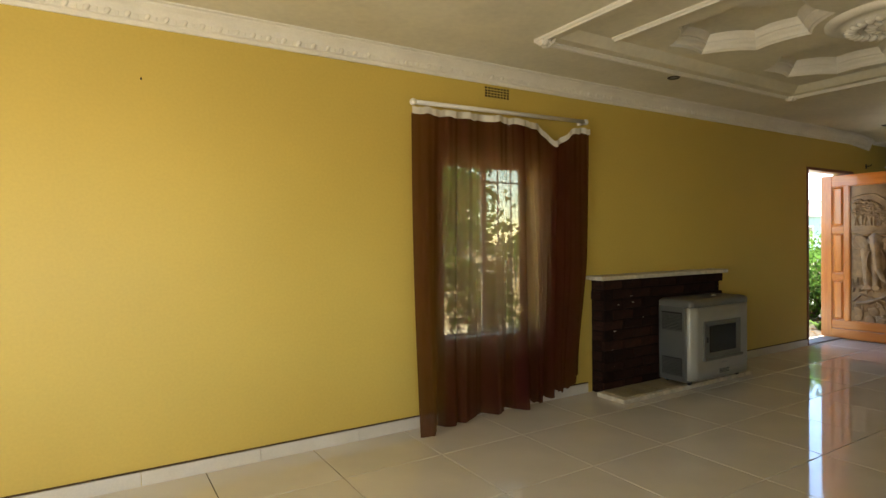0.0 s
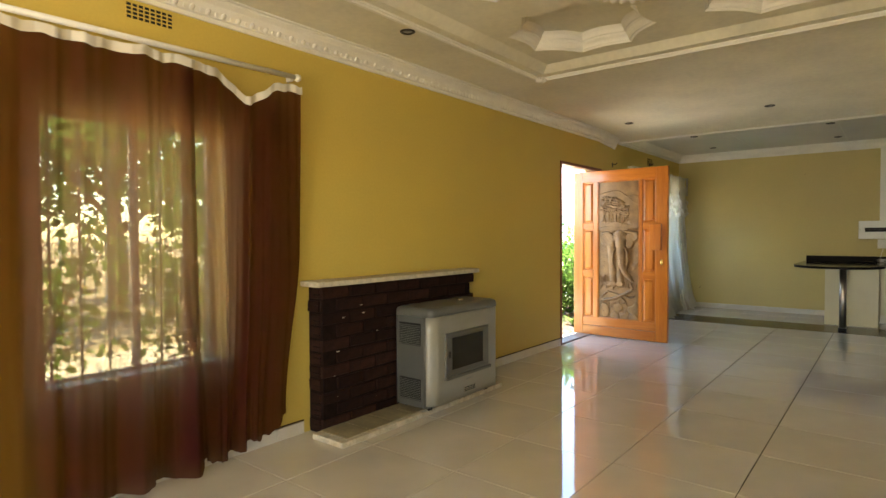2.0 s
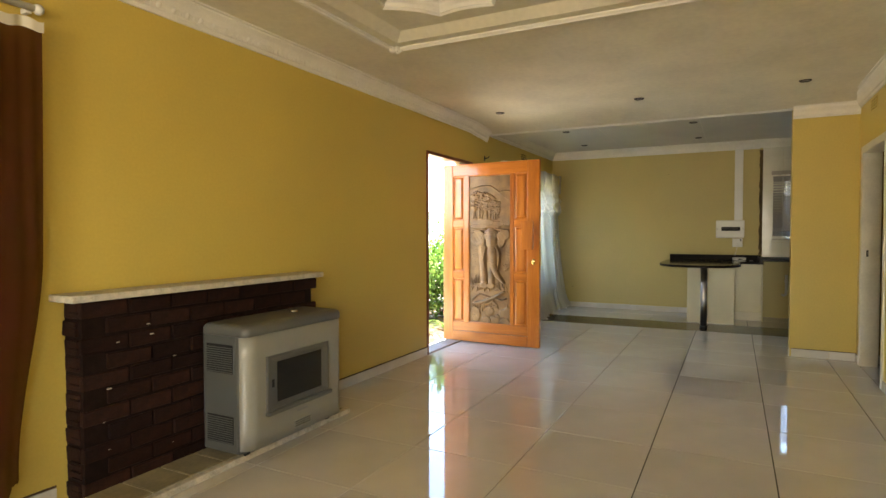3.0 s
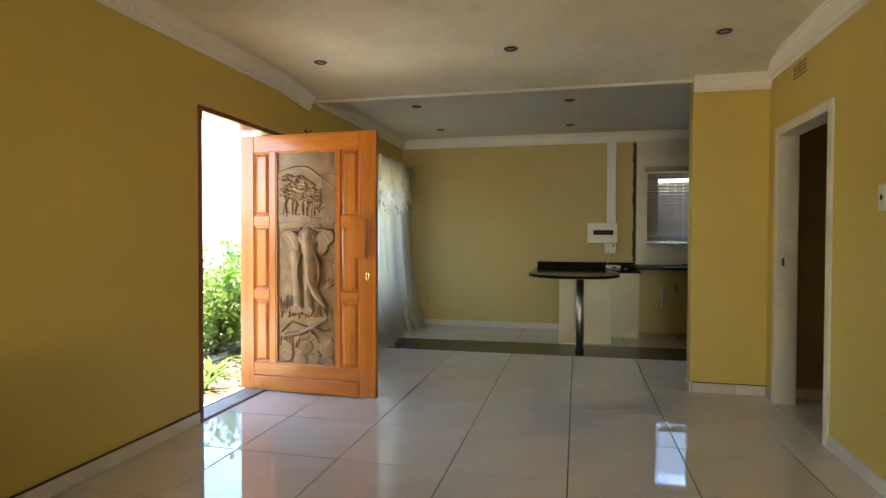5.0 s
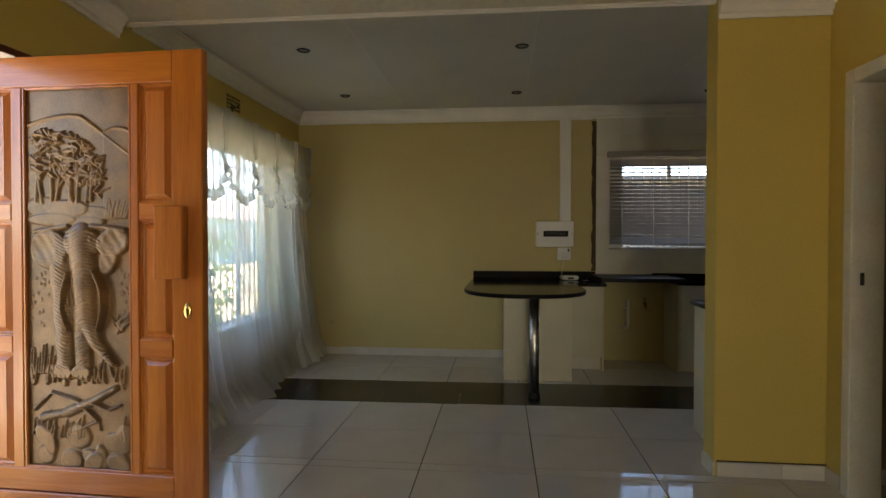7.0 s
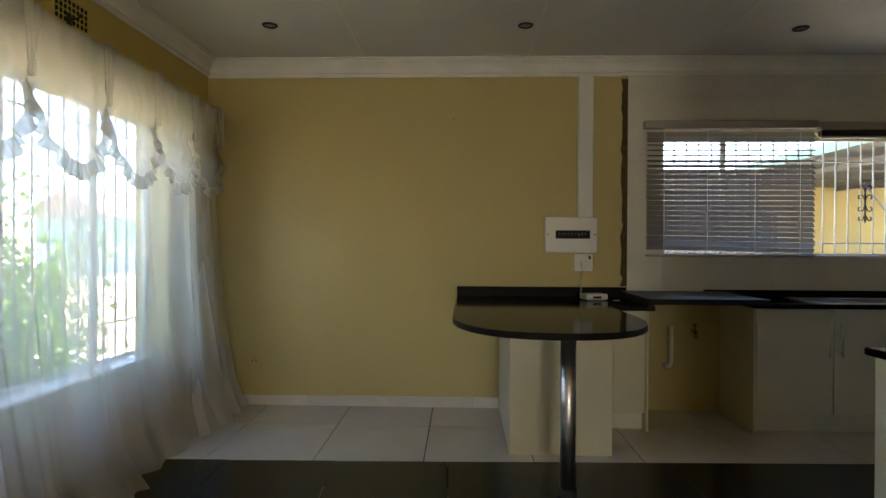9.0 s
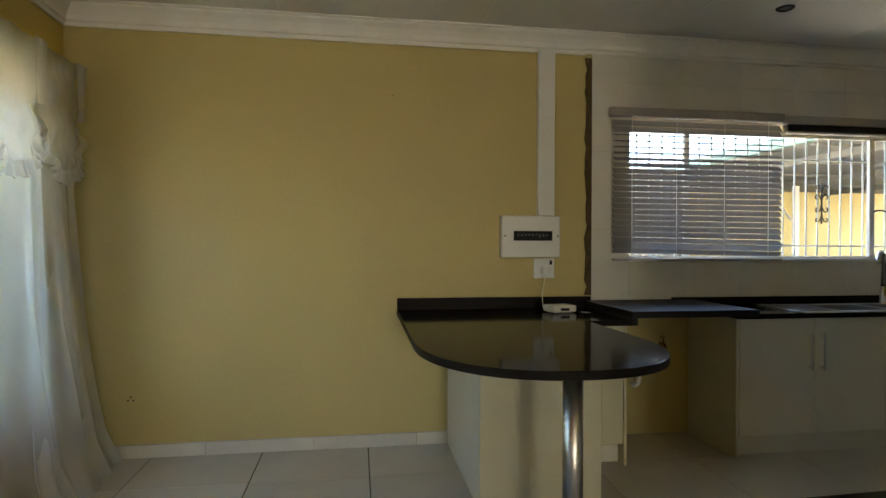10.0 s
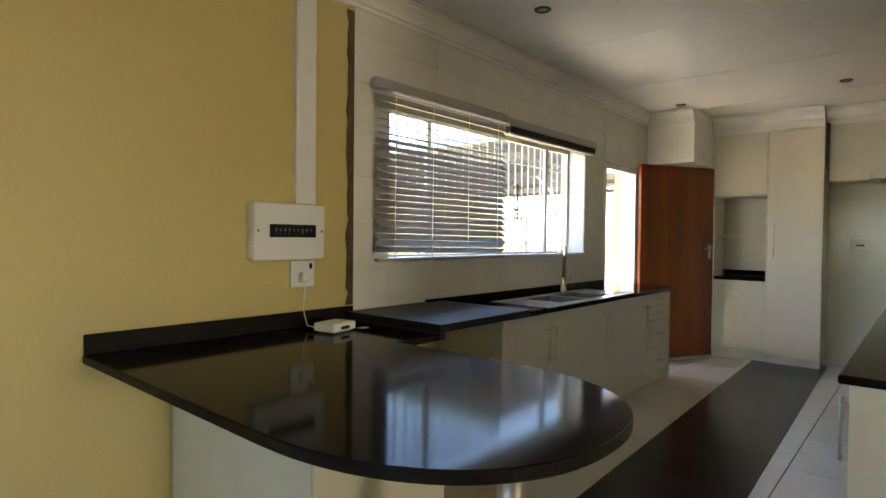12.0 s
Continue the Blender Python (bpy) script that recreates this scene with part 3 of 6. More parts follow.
merge(bm, cornice((EX, 0.55), (EX, NY), (-1, 0), KITCHEN - 0.001))
merge(bm, cornice((EX, BY), (EX, 0.55), (-1, 0), KITCHEN - 0.002, 0.115))
merge(bm, cornice((PX + 0.15, BY), (EX, BY), (0, 1), KITCHEN - 0.003))
setting("cornice", bm, WHITE, "plain white coved cornice round the kitchen")

# ---------------------------------------------------------------- doors
def doorframe(name, lo, hi, top, axis, at0, at1, material, label, w=0.05, head=True):
    """Jambs and head lining an opening; lo, hi along the wall, at0..at1 through it."""
    bm = bmesh.new()
    def put(a0, z0, a1, z1):
        if axis == "x":
            box(bm, a0, at0, z0, a1, at1, z1, 0.004)
        else:
            box(bm, at0, a0, z0, at1, a1, z1, 0.004)
    put(lo, 0, lo + w, top)
    put(hi - w, 0, hi, top)
    put(lo + w + 0.001, top - w, hi - w - 0.001, top)
    return setting(name, bm, material, label)


doorframe("door_1", D1[0] - 0.005, D1[1] + 0.005, D1[3] + 0.004, "x", NY - 0.012, NY + 0.15, FRAMEWOOD, "red-brown timber frame of the open entrance doorway", 0.035)
bm = box(bmesh.new(), D1[0] - 0.003, NY + 0.001, -0.006, D1[1] + 0.003, NY + 0.16, 0.014, 0.004)
setting("threshold", bm, SILL, "worn stone threshold of the entrance")
doorframe("door_2", D2[0] - 0.06, D2[1] + 0.06, D2[3] + 0.055, "x", SY - 0.138, SY + 0.012, CREAM, "cream painted steel frame of the passage doorway", 0.065)
bm = bmesh.new()
box(bm, 8.333, SY - 0.045, 1.02, 8.337, SY - 0.028, 1.08, 0.001)
setting("strike_plate", bm, DARKMETAL, "dark steel strike plate in the passage door frame")
doorframe("door_3", D3[0] - 0.003, D3[1] + 0.003, D3[3] + 0.003, "y", EX - 0.012, EX + 0.14, FRAMEPAINT, "cream frame of the open kitchen back door", 0.05)

# entrance door: swings on a pivot, carved panel between raised-and-fielded panels
LEAFW, LEAFH, LEAFT = 1.165, 2.012, 0.045
door = thing("front_door", (7.785, 3.87, 0.012), "open orange varnished timber door with a carved wildlife panel", "door", rz=-92.2)
# local x runs from the pivot edge to the lock edge, local -y faces the living room


def slab(bm, x0, z0, x1, z1, y0=-LEAFT / 2, y1=LEAFT / 2, bev=0.004):
    return box(bm, x0, y0, z0, x1, y1, z1, bev)


S1, S2, S3, S4, S5, S6 = 0.122, 0.265, 0.318, 0.838, 0.874, 1.03
C0, C1 = 0.215, 1.880
part("stile", slab(bmesh.new(), 0.0, 0.0, S1, LEAFH), DOORWOOD, door)
part("stile", slab(bmesh.new(), S6, 0.0, LEAFW, LEAFH), DOORWOOD, door)
part("mullion", slab(bmesh.new(), S2, C0, S3, C1), DOORWOOD, door)
part("mullion", slab(bmesh.new(), S4, C0, S5, C1), DOORWOOD, door)
part("top_rail", slab(bmesh.new(), S1 + 0.0005, C1, S6 - 0.0005, LEAFH), timber("orange_varnished_timber_across", (0.36, 0.094, 0.010), (0.60, 0.205, 0.028), 0.28, 0.5, along="x"), door)
RAIL = bpy.data.materials["orange_varnished_timber_across"]
part("bottom_rail", slab(bmesh.new(), S1 + 0.0005, 0.116, S6 - 0.0005, C0), RAIL, door)
part("kick_board", slab(bmesh.new(), S1 + 0.0005, 0.0, S6 - 0.0005, 0.112, -LEAFT / 2 - 0.006, LEAFT / 2), RAIL, door)
for a, b in ((S1, S2), (S5, S6)):
    for z in (0.720, 1.300):
        part("cross_rail", slab(bmesh.new(), a + 0.0005, z, b - 0.0005, z + 0.075), RAIL, door)
    for z0, z1 in ((C0, 0.720), (0.795, 1.300), (1.375, C1)):
        bm = bmesh.new()
        w, h = b - a, z1 - z0
        for sgn in (-1, 1):
            lev = [(0.0, 0.010), (0.006, 0.010), (0.010, 0.004), (0.016, 0.002), (0.034, 0.016), (0.036, 0.018)]
            loops = []
            for d, o in lev:
                y = sgn * (0.002 + o)
                loops.append([bm.verts.new(p) for p in ((a + d, y, z0 + d), (b - d, y, z0 + d), (b - d, y, z1 - d), (a + d, y, z1 - d))])
            for p, q in zip(loops, loops[1:]):
                for k in range(4):
                    bm.faces.new((p[k], p[(k + 1) % 4], q[(k + 1) % 4], q[k]))
            bm.faces.new(loops[-1])
        bmesh.ops.recalc_face_normals(bm, faces=bm.faces)
        part("raised_panel", bm, DOORWOOD, door)


def carving_height(u, v):
    """Relief of the carved panel; u across, v up, both 0 to 1."""
    X, Y = u * 0.49, v * 1.67
    h = np.zeros_like(X)
    rs = np.random.RandomState(4)

    def inside(cx, cy, rx, ry, rot=0.0):
        c, s = math.cos(rot), math.sin(rot)
        a, b = (X - cx) * c + (Y - cy) * s, -(X - cx) * s + (Y - cy) * c
        return np.clip(1 - np.sqrt((a / rx) ** 2 + (b / ry) ** 2), 0, 1)

    def flat(cx, cy, rx, ry, top, rot=0.0, edge=0.18):
        """A plateau with a quick, rounded edge."""
        k = np.clip(inside(cx, cy, rx, ry, rot) / edge, 0, 1)
        return top * np.sqrt(k * (2 - k))

    def put(k):
        np.maximum(h, k, out=h)

    def stroke(x0, y0, x1, y1, r0, r1, top):
        dx, dy = x1 - x0, y1 - y0
        t = np.clip(((X - x0) * dx + (Y - y0) * dy) / (dx * dx + dy * dy), 0, 1)
        d = np.hypot(X - x0 - t * dx, Y - y0 - t * dy)
        r = r0 + (r1 - r0) * t
        put(top * np.clip(1 - (d / r) ** 2, 0, 1) ** 0.5)

    # hills with an incised outline
    ridge = 1.515 + 0.035 * np.sin((X - 0.02) * 9) - 0.5 * np.clip(X - 0.26, 0, 1)
    put(np.where((Y < ridge) & (Y > 1.10), 0.006, 0.0) + 0.007 * np.exp(-((Y - ridge + 0.006) / 0.006) ** 2))
    ridge2 = 1.44 + 0.05 * np.sin(X * 13 + 2.4)
    put(np.where((Y < ridge2) & (Y > 1.12) & (X > 0.36), 0.009, 0.0) + np.where(X > 0.36, 0.007 * np.exp(-((Y - ridge2 + 0.005) / 0.005) ** 2), 0))
    # grove of trees: trunks, forked limbs, streaky crowns
    for k in range(9):
        x = 0.058 + 0.033 * k + 0.010 * rs.randn()
        top, lean = 1.33 + 0.05 * rs.rand() - 0.22 * max(0, x - 0.20), 0.020 * rs.randn()
        stroke(x, 1.165 + 0.015 * rs.rand(), x + lean, top, 0.011, 0.006, 0.021)
        for sgn in (-1, 1):
            z = 1.22 + 0.05 * rs.rand()
            stroke(x + lean * 0.4, z, x + lean + sgn * (0.014 + 0.012 * rs.rand()), z + 0.07, 0.006, 0.004, 0.019)
    for k in range(150):
        x = 0.035 + 0.33 * rs.rand()
        crown = 1.475 - 2.2 * (x - 0.13) ** 2
        y = crown - (0.19 if x < 0.28 else 0.16) * rs.rand() ** 1.3
        L, a = 0.009 + 0.014 * rs.rand(), 0.9 * rs.randn()
        stroke(x - L * math.cos(a), y - L * math.sin(a), x + L * math.cos(a), y + L * math.sin(a), 0.009, 0.006, 0.017 + 0.013 * rs.rand())
    for k in range(16):
        x, y = 0.30 + 0.07 * rs.rand(), 1.17 + 0.20 * rs.rand()
        stroke(x, y, x + 0.02 * rs.randn(), y + 0.012, 0.006, 0.003, 0.018)
    # ledges of rock
    for cx, cy, rx, ry, top in ((0.085, 1.150, 0.080, 0.045, 0.013), (0.20, 1.140, 0.10, 0.040, 0.016), (0.31, 1.120, 0.095, 0.032, 0.012), (0.13, 1.095, 0.12, 0.028, 0.018), (0.27, 1.085, 0.10, 0.022, 0.014)):
        put(flat(cx, cy, rx, ry, top))
    for k in range(12):
        stroke(0.37 + 0.008 * k, 1.10, 0.375 + 0.010 * k + 0.01 * rs.randn(), 1.15 + 0.04 * rs.rand(), 0.005, 0.0015, 0.014)
    # elephant: hind body, legs, ears, head, trunk, tusks
    put(flat(0.215, 0.79, 0.095, 0.20, 0.010, 0, 0.25))
    for x0, y0, x1, r0, r1 in ((0.160, 0.88, 0.186, 0.050, 0.038), (0.258, 0.70, 0.266, 0.042, 0.038)):
        stroke(x0, y0, x1, 0.455, r0, r1, 0.032)
        put(flat(x1, 0.432, 0.046, 0.034, 0.034))
        for k in range(4):
            stroke(x1 - 0.030 + 0.020 * k, 0.408, x1 - 0.030 + 0.020 * k, 0.416, 0.009, 0.008, 0.038)
    # left ear hangs round and folded, right ear is a pointed lobe
    put(flat(0.118, 0.965, 0.090, 0.088, 0.024, -0.35, 0.16) - 0.006 * np.sqrt(inside(0.098, 0.972, 0.055, 0.055, -0.35)))
    put(flat(0.165, 0.905, 0.030, 0.062, 0.026, -0.25, 0.4))
    put(flat(0.405, 0.995, 0.078, 0.062, 0.024, 0.30, 0.16) - 0.005 * np.sqrt(inside(0.415, 1.0, 0.050, 0.038, 0.30)))
    put(flat(0.385, 0.925, 0.042, 0.075, 0.022, -0.30, 0.25))
    stroke(0.05, 1.040, 0.20, 1.066, 0.010, 0.013, 0.027)
    stroke(0.31, 1.066, 0.460, 1.048, 0.013, 0.009, 0.027)
    put(flat(0.262, 0.995, 0.085, 0.080, 0.036, 0, 0.6))
    put(flat(0.205, 1.005, 0.018, 0.024, 0.036, 0, 0.8))
    put(flat(0.312, 1.005, 0.018, 0.024, 0.036, 0, 0.8))
    tr = [(0.264, 1.02), (0.268, 0.90), (0.268, 0.80), (0.282, 0.655), (0.330, 0.555), (0.408, 0.468)]
    rad = [0.064, 0.060, 0.052, 0.043, 0.032, 0.014]
    for i, (p, q) in enumerate(zip(tr, tr[1:])):
        stroke(*p, *q, rad[i], rad[i + 1], 0.046 - 0.003 * i)
    for pts in (((0.212, 0.86), (0.190, 0.78), (0.186, 0.70), (0.212, 0.61)), ((0.330, 0.87), (0.362, 0.79), (0.366, 0.71), (0.342, 0.615))):
        for i, (p, q) in enumerate(zip(pts, pts[1:])):
            stroke(*p, *q, 0.014 - 0.003 * i, 0.011 - 0.003 * i, 0.050)
    wr = (h > 0.021) & (Y > 0.44) & (Y < 1.05) & (np.abs(X - 0.25) < 0.10 + 0.08 * (Y < 0.62))
    h += np.where(wr, 0.0022 * np.sin(Y * 430 + 7 * np.sin(X * 38) + 2 * np.sin(Y * 40)), 0)
    ear = (h > 0.010) & (Y > 0.88) & (Y < 1.08) & (np.abs(X - 0.26) > 0.09)
    h += np.where(ear, 0.0009 * np.sin(X * 150 + Y * 90), 0)
    # grass, fallen log, rocks
    for k in range(70):
        x = 0.03 + 0.43 * rs.rand()
        y = 0.385 + 0.012 * rs.randn() if k < 40 else 0.13 + 0.05 * rs.rand()
        stroke(x, y, x + 0.010 * rs.randn(), y + 0.03 + 0.05 * rs.rand(), 0.006, 0.0015, 0.017)
    for k in range(14):
        stroke(0.03 + 0.011 * k, 0.42, 0.02 + 0.014 * k, 0.47 + 0.08 * rs.rand(), 0.006, 0.0015, 0.016)
    for p, q, r0 in (((0.08, 0.225), (0.19, 0.250), 0.020), ((0.19, 0.250), (0.30, 0.300), 0.023), ((0.30, 0.300), (0.41, 0.365), 0.017), ((0.30, 0.300), (0.38, 0.270), 0.010), ((0.38, 0.270), (0.43, 0.290), 0.007)):
        stroke(*p, *q, r0, r0 * 0.8, 0.028)
    stroke(0.04, 0.26, 0.12, 0.335, 0.010, 0.005, 0.021)
    stroke(0.12, 0.335, 0.24, 0.30, 0.008, 0.011, 0.021)
    stroke(0.25, 0.29, 0.33, 0.22, 0.012, 0.007, 0.023)
    stroke(0.33, 0.22, 0.22, 0.17, 0.008, 0.004, 0.019)
    log = (h > 0.020) & (Y < 0.36) & (Y > 0.2)
    h += np.where(log, 0.0018 * np.sin((Y - 0.36 * X) * 420 + 8 * np.sin(X * 25)), 0)
    for k in range(16):
        a = 0.60 + 0.07 * rs.rand()
        stroke(0.41 + 0.03 * rs.rand(), a, 0.43 + 0.04 * rs.randn(), a + 0.05, 0.006, 0.0015, 0.014)
    for k in range(13):
        cx, cy = 0.05 + 0.40 * rs.rand(), 0.03 + 0.12 * rs.rand() 
        put(flat(cx, cy, 0.030 + 0.045 * rs.rand(), 0.025 + 0.04 * rs.rand(), 0.010 + 0.014 * rs.rand(), rs.rand() * 3, 0.25))
    for k in range(40):
        x, y = (0.02 + 0.09 * rs.rand(), 0.60 + 0.28 * rs.rand()) if k % 2 else (0.43 + 0.05 * rs.rand(), 0.68 + 0.2 * rs.rand())
        put(flat(x, y, 0.006, 0.009, 0.004, 0, 0.6))
    h = np.clip(h, 0, 0.06)
    fade = np.clip(np.minimum.reduce([X, 0.49 - X, Y, 1.67 - Y]) / 0.015, 0, 1)
    return h * fade


NU, NV = 180, 600
uu, vv = np.meshgrid(np.linspace(0, 1, NU + 1), np.linspace(0, 1, NV + 1))
HH = carving_height(uu, vv)
HH[1:-1, 1:-1] = (HH[1:-1, 1:-1] * 2 + HH[:-2, 1:-1] + HH[2:, 1:-1] + HH[1:-1, :-2] + HH[1:-1, 2:]) / 6
co = np.stack([S3 + uu * (S4 - S3), -0.001 - 0.88 * HH, C0 + vv * (C1 - C0)], -1).reshape(-1, 3)
idx = np.arange((NU + 1) * (NV + 1)).reshape(NV + 1, NU + 1)
quads = np.stack([idx[:-1, :-1], idx[:-1, 1:], idx[1:, 1:], idx[1:, :-1]], -1).reshape(-1, 4)
me = bpy.data.meshes.new("carved_panel")
me.from_pydata(co.tolist(), [], quads.tolist())
me.polygons.foreach_set("use_smooth", [True] * len(me.polygons))
me.materials.append(CARVING)
ob = new("carved_panel", me)
ob.parent = door
tagged(ob, "bronze-coloured carved relief of elephant, trees and rocks")
part("back_panel", slab(bmesh.new(), S3, C0, S4, C1, 0.004, 0.014, 0), DOORWOOD, door)
bm = bmesh.new()
for x0, z0, x1, z1 in ((S3, C0, S3 + 0.012, C1), (S4 - 0.012, C0, S4, C1), (S3 + 0.012, C0, S4 - 0.012, C0 + 0.012), (S3 + 0.012, C1 - 0.012, S4 - 0.012, C1)):
    slab(bm, x0, z0, x1, z1, -0.02, -0.004, 0.003)
part("bead", bm, DOORWOOD, door)
bm = slab(bmesh.new(), 0.972, 1.055, 1.102, 1.360, -LEAFT / 2 - 0.045, -LEAFT / 2 - 0.0005, 0.006)
part("lock_box", bm, DOORWOOD, door, "wooden cover box over the lock")
bm = bmesh.new()
lathe(bm, [(0.0, 0.006), (0.014, 0.006), (0.017, 0.003), (0.018, 0.0)], 20)
for v in bm.verts:
    v.co = Vector((1.098 + v.co.x, -LEAFT / 2 - v.co.z, 0.92 + v.co.y * 2.0))
esc = part("escutcheon", bm, BRASS, door, "oval brass keyhole plate")
part("keyhole", B(1.095, -LEAFT / 2 - 0.008, 0.905, 1.101, -LEAFT / 2 - 0.004, 0.935), BLACK, esc)

# kitchen back door
kd = thing("kitchen_door", (11.36, -3.19, 0.012), "open mahogany veneer flush door beside the kitchen units", "door", rz=math.degrees(math.atan2(-4.09 + 3.19, 10.895 - 11.36)))
part("leaf", box(bmesh.new(), 0.0, -0.02, 0.0, 0.98, 0.02, 2.02, 0.003), KDOORWOOD, kd)
part("lock_plate", box(bmesh.new(), 0.905, -0.026, 1.06, 0.945, -0.0205, 1.21, 0.002), STEEL, kd, "steel lock plate")
bm = bmesh.new()
pipe(bm, [(0.925, -0.026, 1.165), (0.925, -0.06, 1.165), (0.915, -0.068, 1.165), (0.80, -0.068, 1.165)], 0.009, 8)
part("lever_handle", bm, CHROME, kd, "chrome lever handle")
part("sticker", B(0.38, -0.0212, 1.93, 0.46, -0.0205, 1.965), shader("red_sticker", (0.5, 0.02, 0.02), 0.5), kd, "small red sticker")
part("weather_strip", B(0.01, -0.024, 0.0, 0.97, -0.0205, 0.03), STEEL, kd)

# ---------------------------------------------------------------- windows
def bars(bm, axis, lo, hi, z0, z1, at, step, rails=(), r=0.006):
    n = max(1, round((hi - lo) / step))
    for k in range(n + 1):
        a = lo + (hi - lo) * k / n
        p, q = ((a, at, z0), (a, at, z1)) if axis == "x" else ((at, a, z0), (at, a, z1))
        tube(bm, p, q, r, n=6)
    for z in rails:
        p, q = ((lo, at, z), (hi, at, z)) if axis == "x" else ((at, lo, z), (at, hi, z))
        tube(bm, p, q, r * 0.9, n=6)
    return bm


def window(name, axis, hole, at, label, mullions, bar_at, step, rails, sill_in, sill_out, bar_mat=FRAMEPAINT, transom=None):
    lo, hi, z0, z1 = hole
    w = thing(name, ((lo + hi) / 2, at, z0) if axis == "x" else (at, (lo + hi) / 2, z0), label, "window", kind="structure")
    off = Vector(w.location)

    def bx(bm, a0, t0, c0, a1, t1, c1, bev=0.003):
        if axis == "x":
            return box(bm, a0 - off.x, t0 - off.y, c0 - off.z, a1 - off.x, t1 - off.y, c1 - off.z, bev)
        return box(bm, t0 - off.x, a0 - off.y, c0 - off.z, t1 - off.x, a1 - off.y, c1 - off.z, bev)
    f = 0.035
    bm = bmesh.new()
    bx(bm, lo, at, z0, lo + f, at + 0.03, z1)
    bx(bm, hi - f, at, z0, hi, at + 0.03, z1)
    bx(bm, lo + f, at, z0, hi - f, at + 0.03, z0 + f)
    bx(bm, lo + f, at, z1 - f, hi - f, at + 0.03, z1)
    part("window_frame", bm, FRAMEPAINT, w)
    edges = [lo + f, *mullions, hi - f]
    for m_ in mullions:
        part("mullion", bx(bmesh.new(), m_ - 0.02, at, z0 + f, m_ + 0.02, at + 0.03, z1 - f), FRAMEPAINT, w)
    if transom:
        for a, b in zip(edges, edges[1:]):
            part("transom", bx(bmesh.new(), a + 0.021, at, transom - 0.015, b - 0.021, at + 0.03, transom + 0.015), FRAMEPAINT, w)
    for a, b in zip(edges, edges[1:]):
        g = part("pane", bx(bmesh.new(), a, at + 0.012, z0 + f - 0.004, b, at + 0.016, z1 - f + 0.004, 0), GLASS, w)
        g.visible_shadow = False
    bm = bars(bmesh.new(), axis, lo + 0.06, hi - 0.06, z0 + 0.01, z1 - 0.01, bar_at, step, rails)
    bmesh.ops.translate(bm, verts=bm.verts, vec=-off)
    part("burglar_bars", bm, bar_mat, w, "white painted steel bars")
    if sill_in is not None:
        part("window_sill", bx(bmesh.new(), lo + 0.001, sill_in, z0 + 0.001, hi - 0.001, at - 0.001, z0 + 0.022), FRAMEPAINT, w)
    part("outer_sill", bx(bmesh.new(), lo - 0.05, at + 0.031, z0 - 0.05, hi + 0.05, sill_out, z0 - 0.004), CONCRETE, w)
    return w


window("window_1", "x", W1, NY + 0.13, "steel-framed window with bars behind the burgundy curtain", (2.43,), NY + 0.11, 0.13, (0.80, 1.72), NY + 0.005, NT + 0.06)
window("window_2", "x", W2, NY + 0.14, "wide steel-framed window behind white sheers", (9.66, 10.32), NY + 0.12, 0.11, (0.75, 1.85), NY - 0.02, NT + 0.06)
w3 = window("window_3", "y", W3, EX + 0.15, "wide kitchen window with white bars over the sink", (-1.73, -0.26), EX + 0.185, 0.092, (1.24, 1.86), EX - 0.02, ET + 0.05)
bm = bmesh.new()
pipe(bm, [(0, 0, -0.15), (0, 0, 0.15)], 0.006, 6)
for sy in (-1, 1):
    for sz in (-1, 1):
        for z0, r0, turn in ((0.03, 0.024, 240), (0.105, 0.020, 240)):
            pts = [(0, 0, sz * (z0 - 0.018))]
            for k in range(15):
                t = k / 14
                a = radians(200 + turn * t)
                r = r0 * (1 - 0.6 * t)
                pts.append((0, sy * (0.036 + math.cos(a) * r), sz * (z0 + 0.012 - math.sin(a) * r)))
            pipe(bm, pts, 0.005, 5)
bmesh.ops.translate(bm, verts=bm.verts, vec=(EX + 0.185 - (EX + 0.15), -1.345 - (-0.935), 1.55 - 1.13))
part("scroll_ornament", bm, DARKMETAL, w3, "wrought iron scroll ornament")
bm = bmesh.new()
pipe(bm, [(-0.005, -0.80, 0.36), (-0.03, -0.80, 0.37), (-0.05, -0.83, 0.37), (-0.05, -0.92, 0.33)], 0.006, 6)
part("window_stay", bm, DARKMETAL, w3, "dark casement handle")
window("window_4", "x", (-1.35, 0.65, 0.55, 1.95), SY - 0.12, "plain window in the living room's side wall", (-0.35,), SY - 0.14, 0.12, (0.8, 1.7), None, SY - 0.05)
# unseen window, added to go with the west lamp
window("window_5", "y", (0.0, 1.8, 0.5, 2.1), WX - 0.12, "assumed unseen window in the living room's end wall", (0.9,), WX - 0.14, 0.12, (0.8, 1.8), None, WX - 0.05)

# ---------------------------------------------------------------- living room things
def vent(name, axis, loc, w, h, label):
    v = thing(name, loc, label, "air vent")
    f = 0.006
    bm = bmesh.new()
    n, m_ = 8, 4
    cw, ch = w / n, h / m_
    for i in range(n + 1):
        box(bm, -w / 2 + i * cw - f / 2, -0.004, -h / 2, -w / 2 + i * cw + f / 2, 0.0, h / 2)
    for j in range(m_ + 1):
        box(bm, -w / 2, -0.0037, -h / 2 + j * ch - f / 2, w / 2, 0.0, -h / 2 + j * ch + f / 2)
    part("grille", bm, YELLOW if axis != "z" else PALE, v)
    part("backing", B(-w / 2, -0.0015, -h / 2, w / 2, -0.0005, h / 2), DARK, v)
    if axis == "s":
        v.rotation_euler = (0, 0, math.pi)
    return v


vent("air_vent", "n", (2.465, NY, 2.37), 0.23, 0.08, "yellow painted louvre block high on the wall")
vent("air_vent", "s", (7.95, SY, 2.35), 0.23, 0.10, "yellow painted louvre block above the passage door")
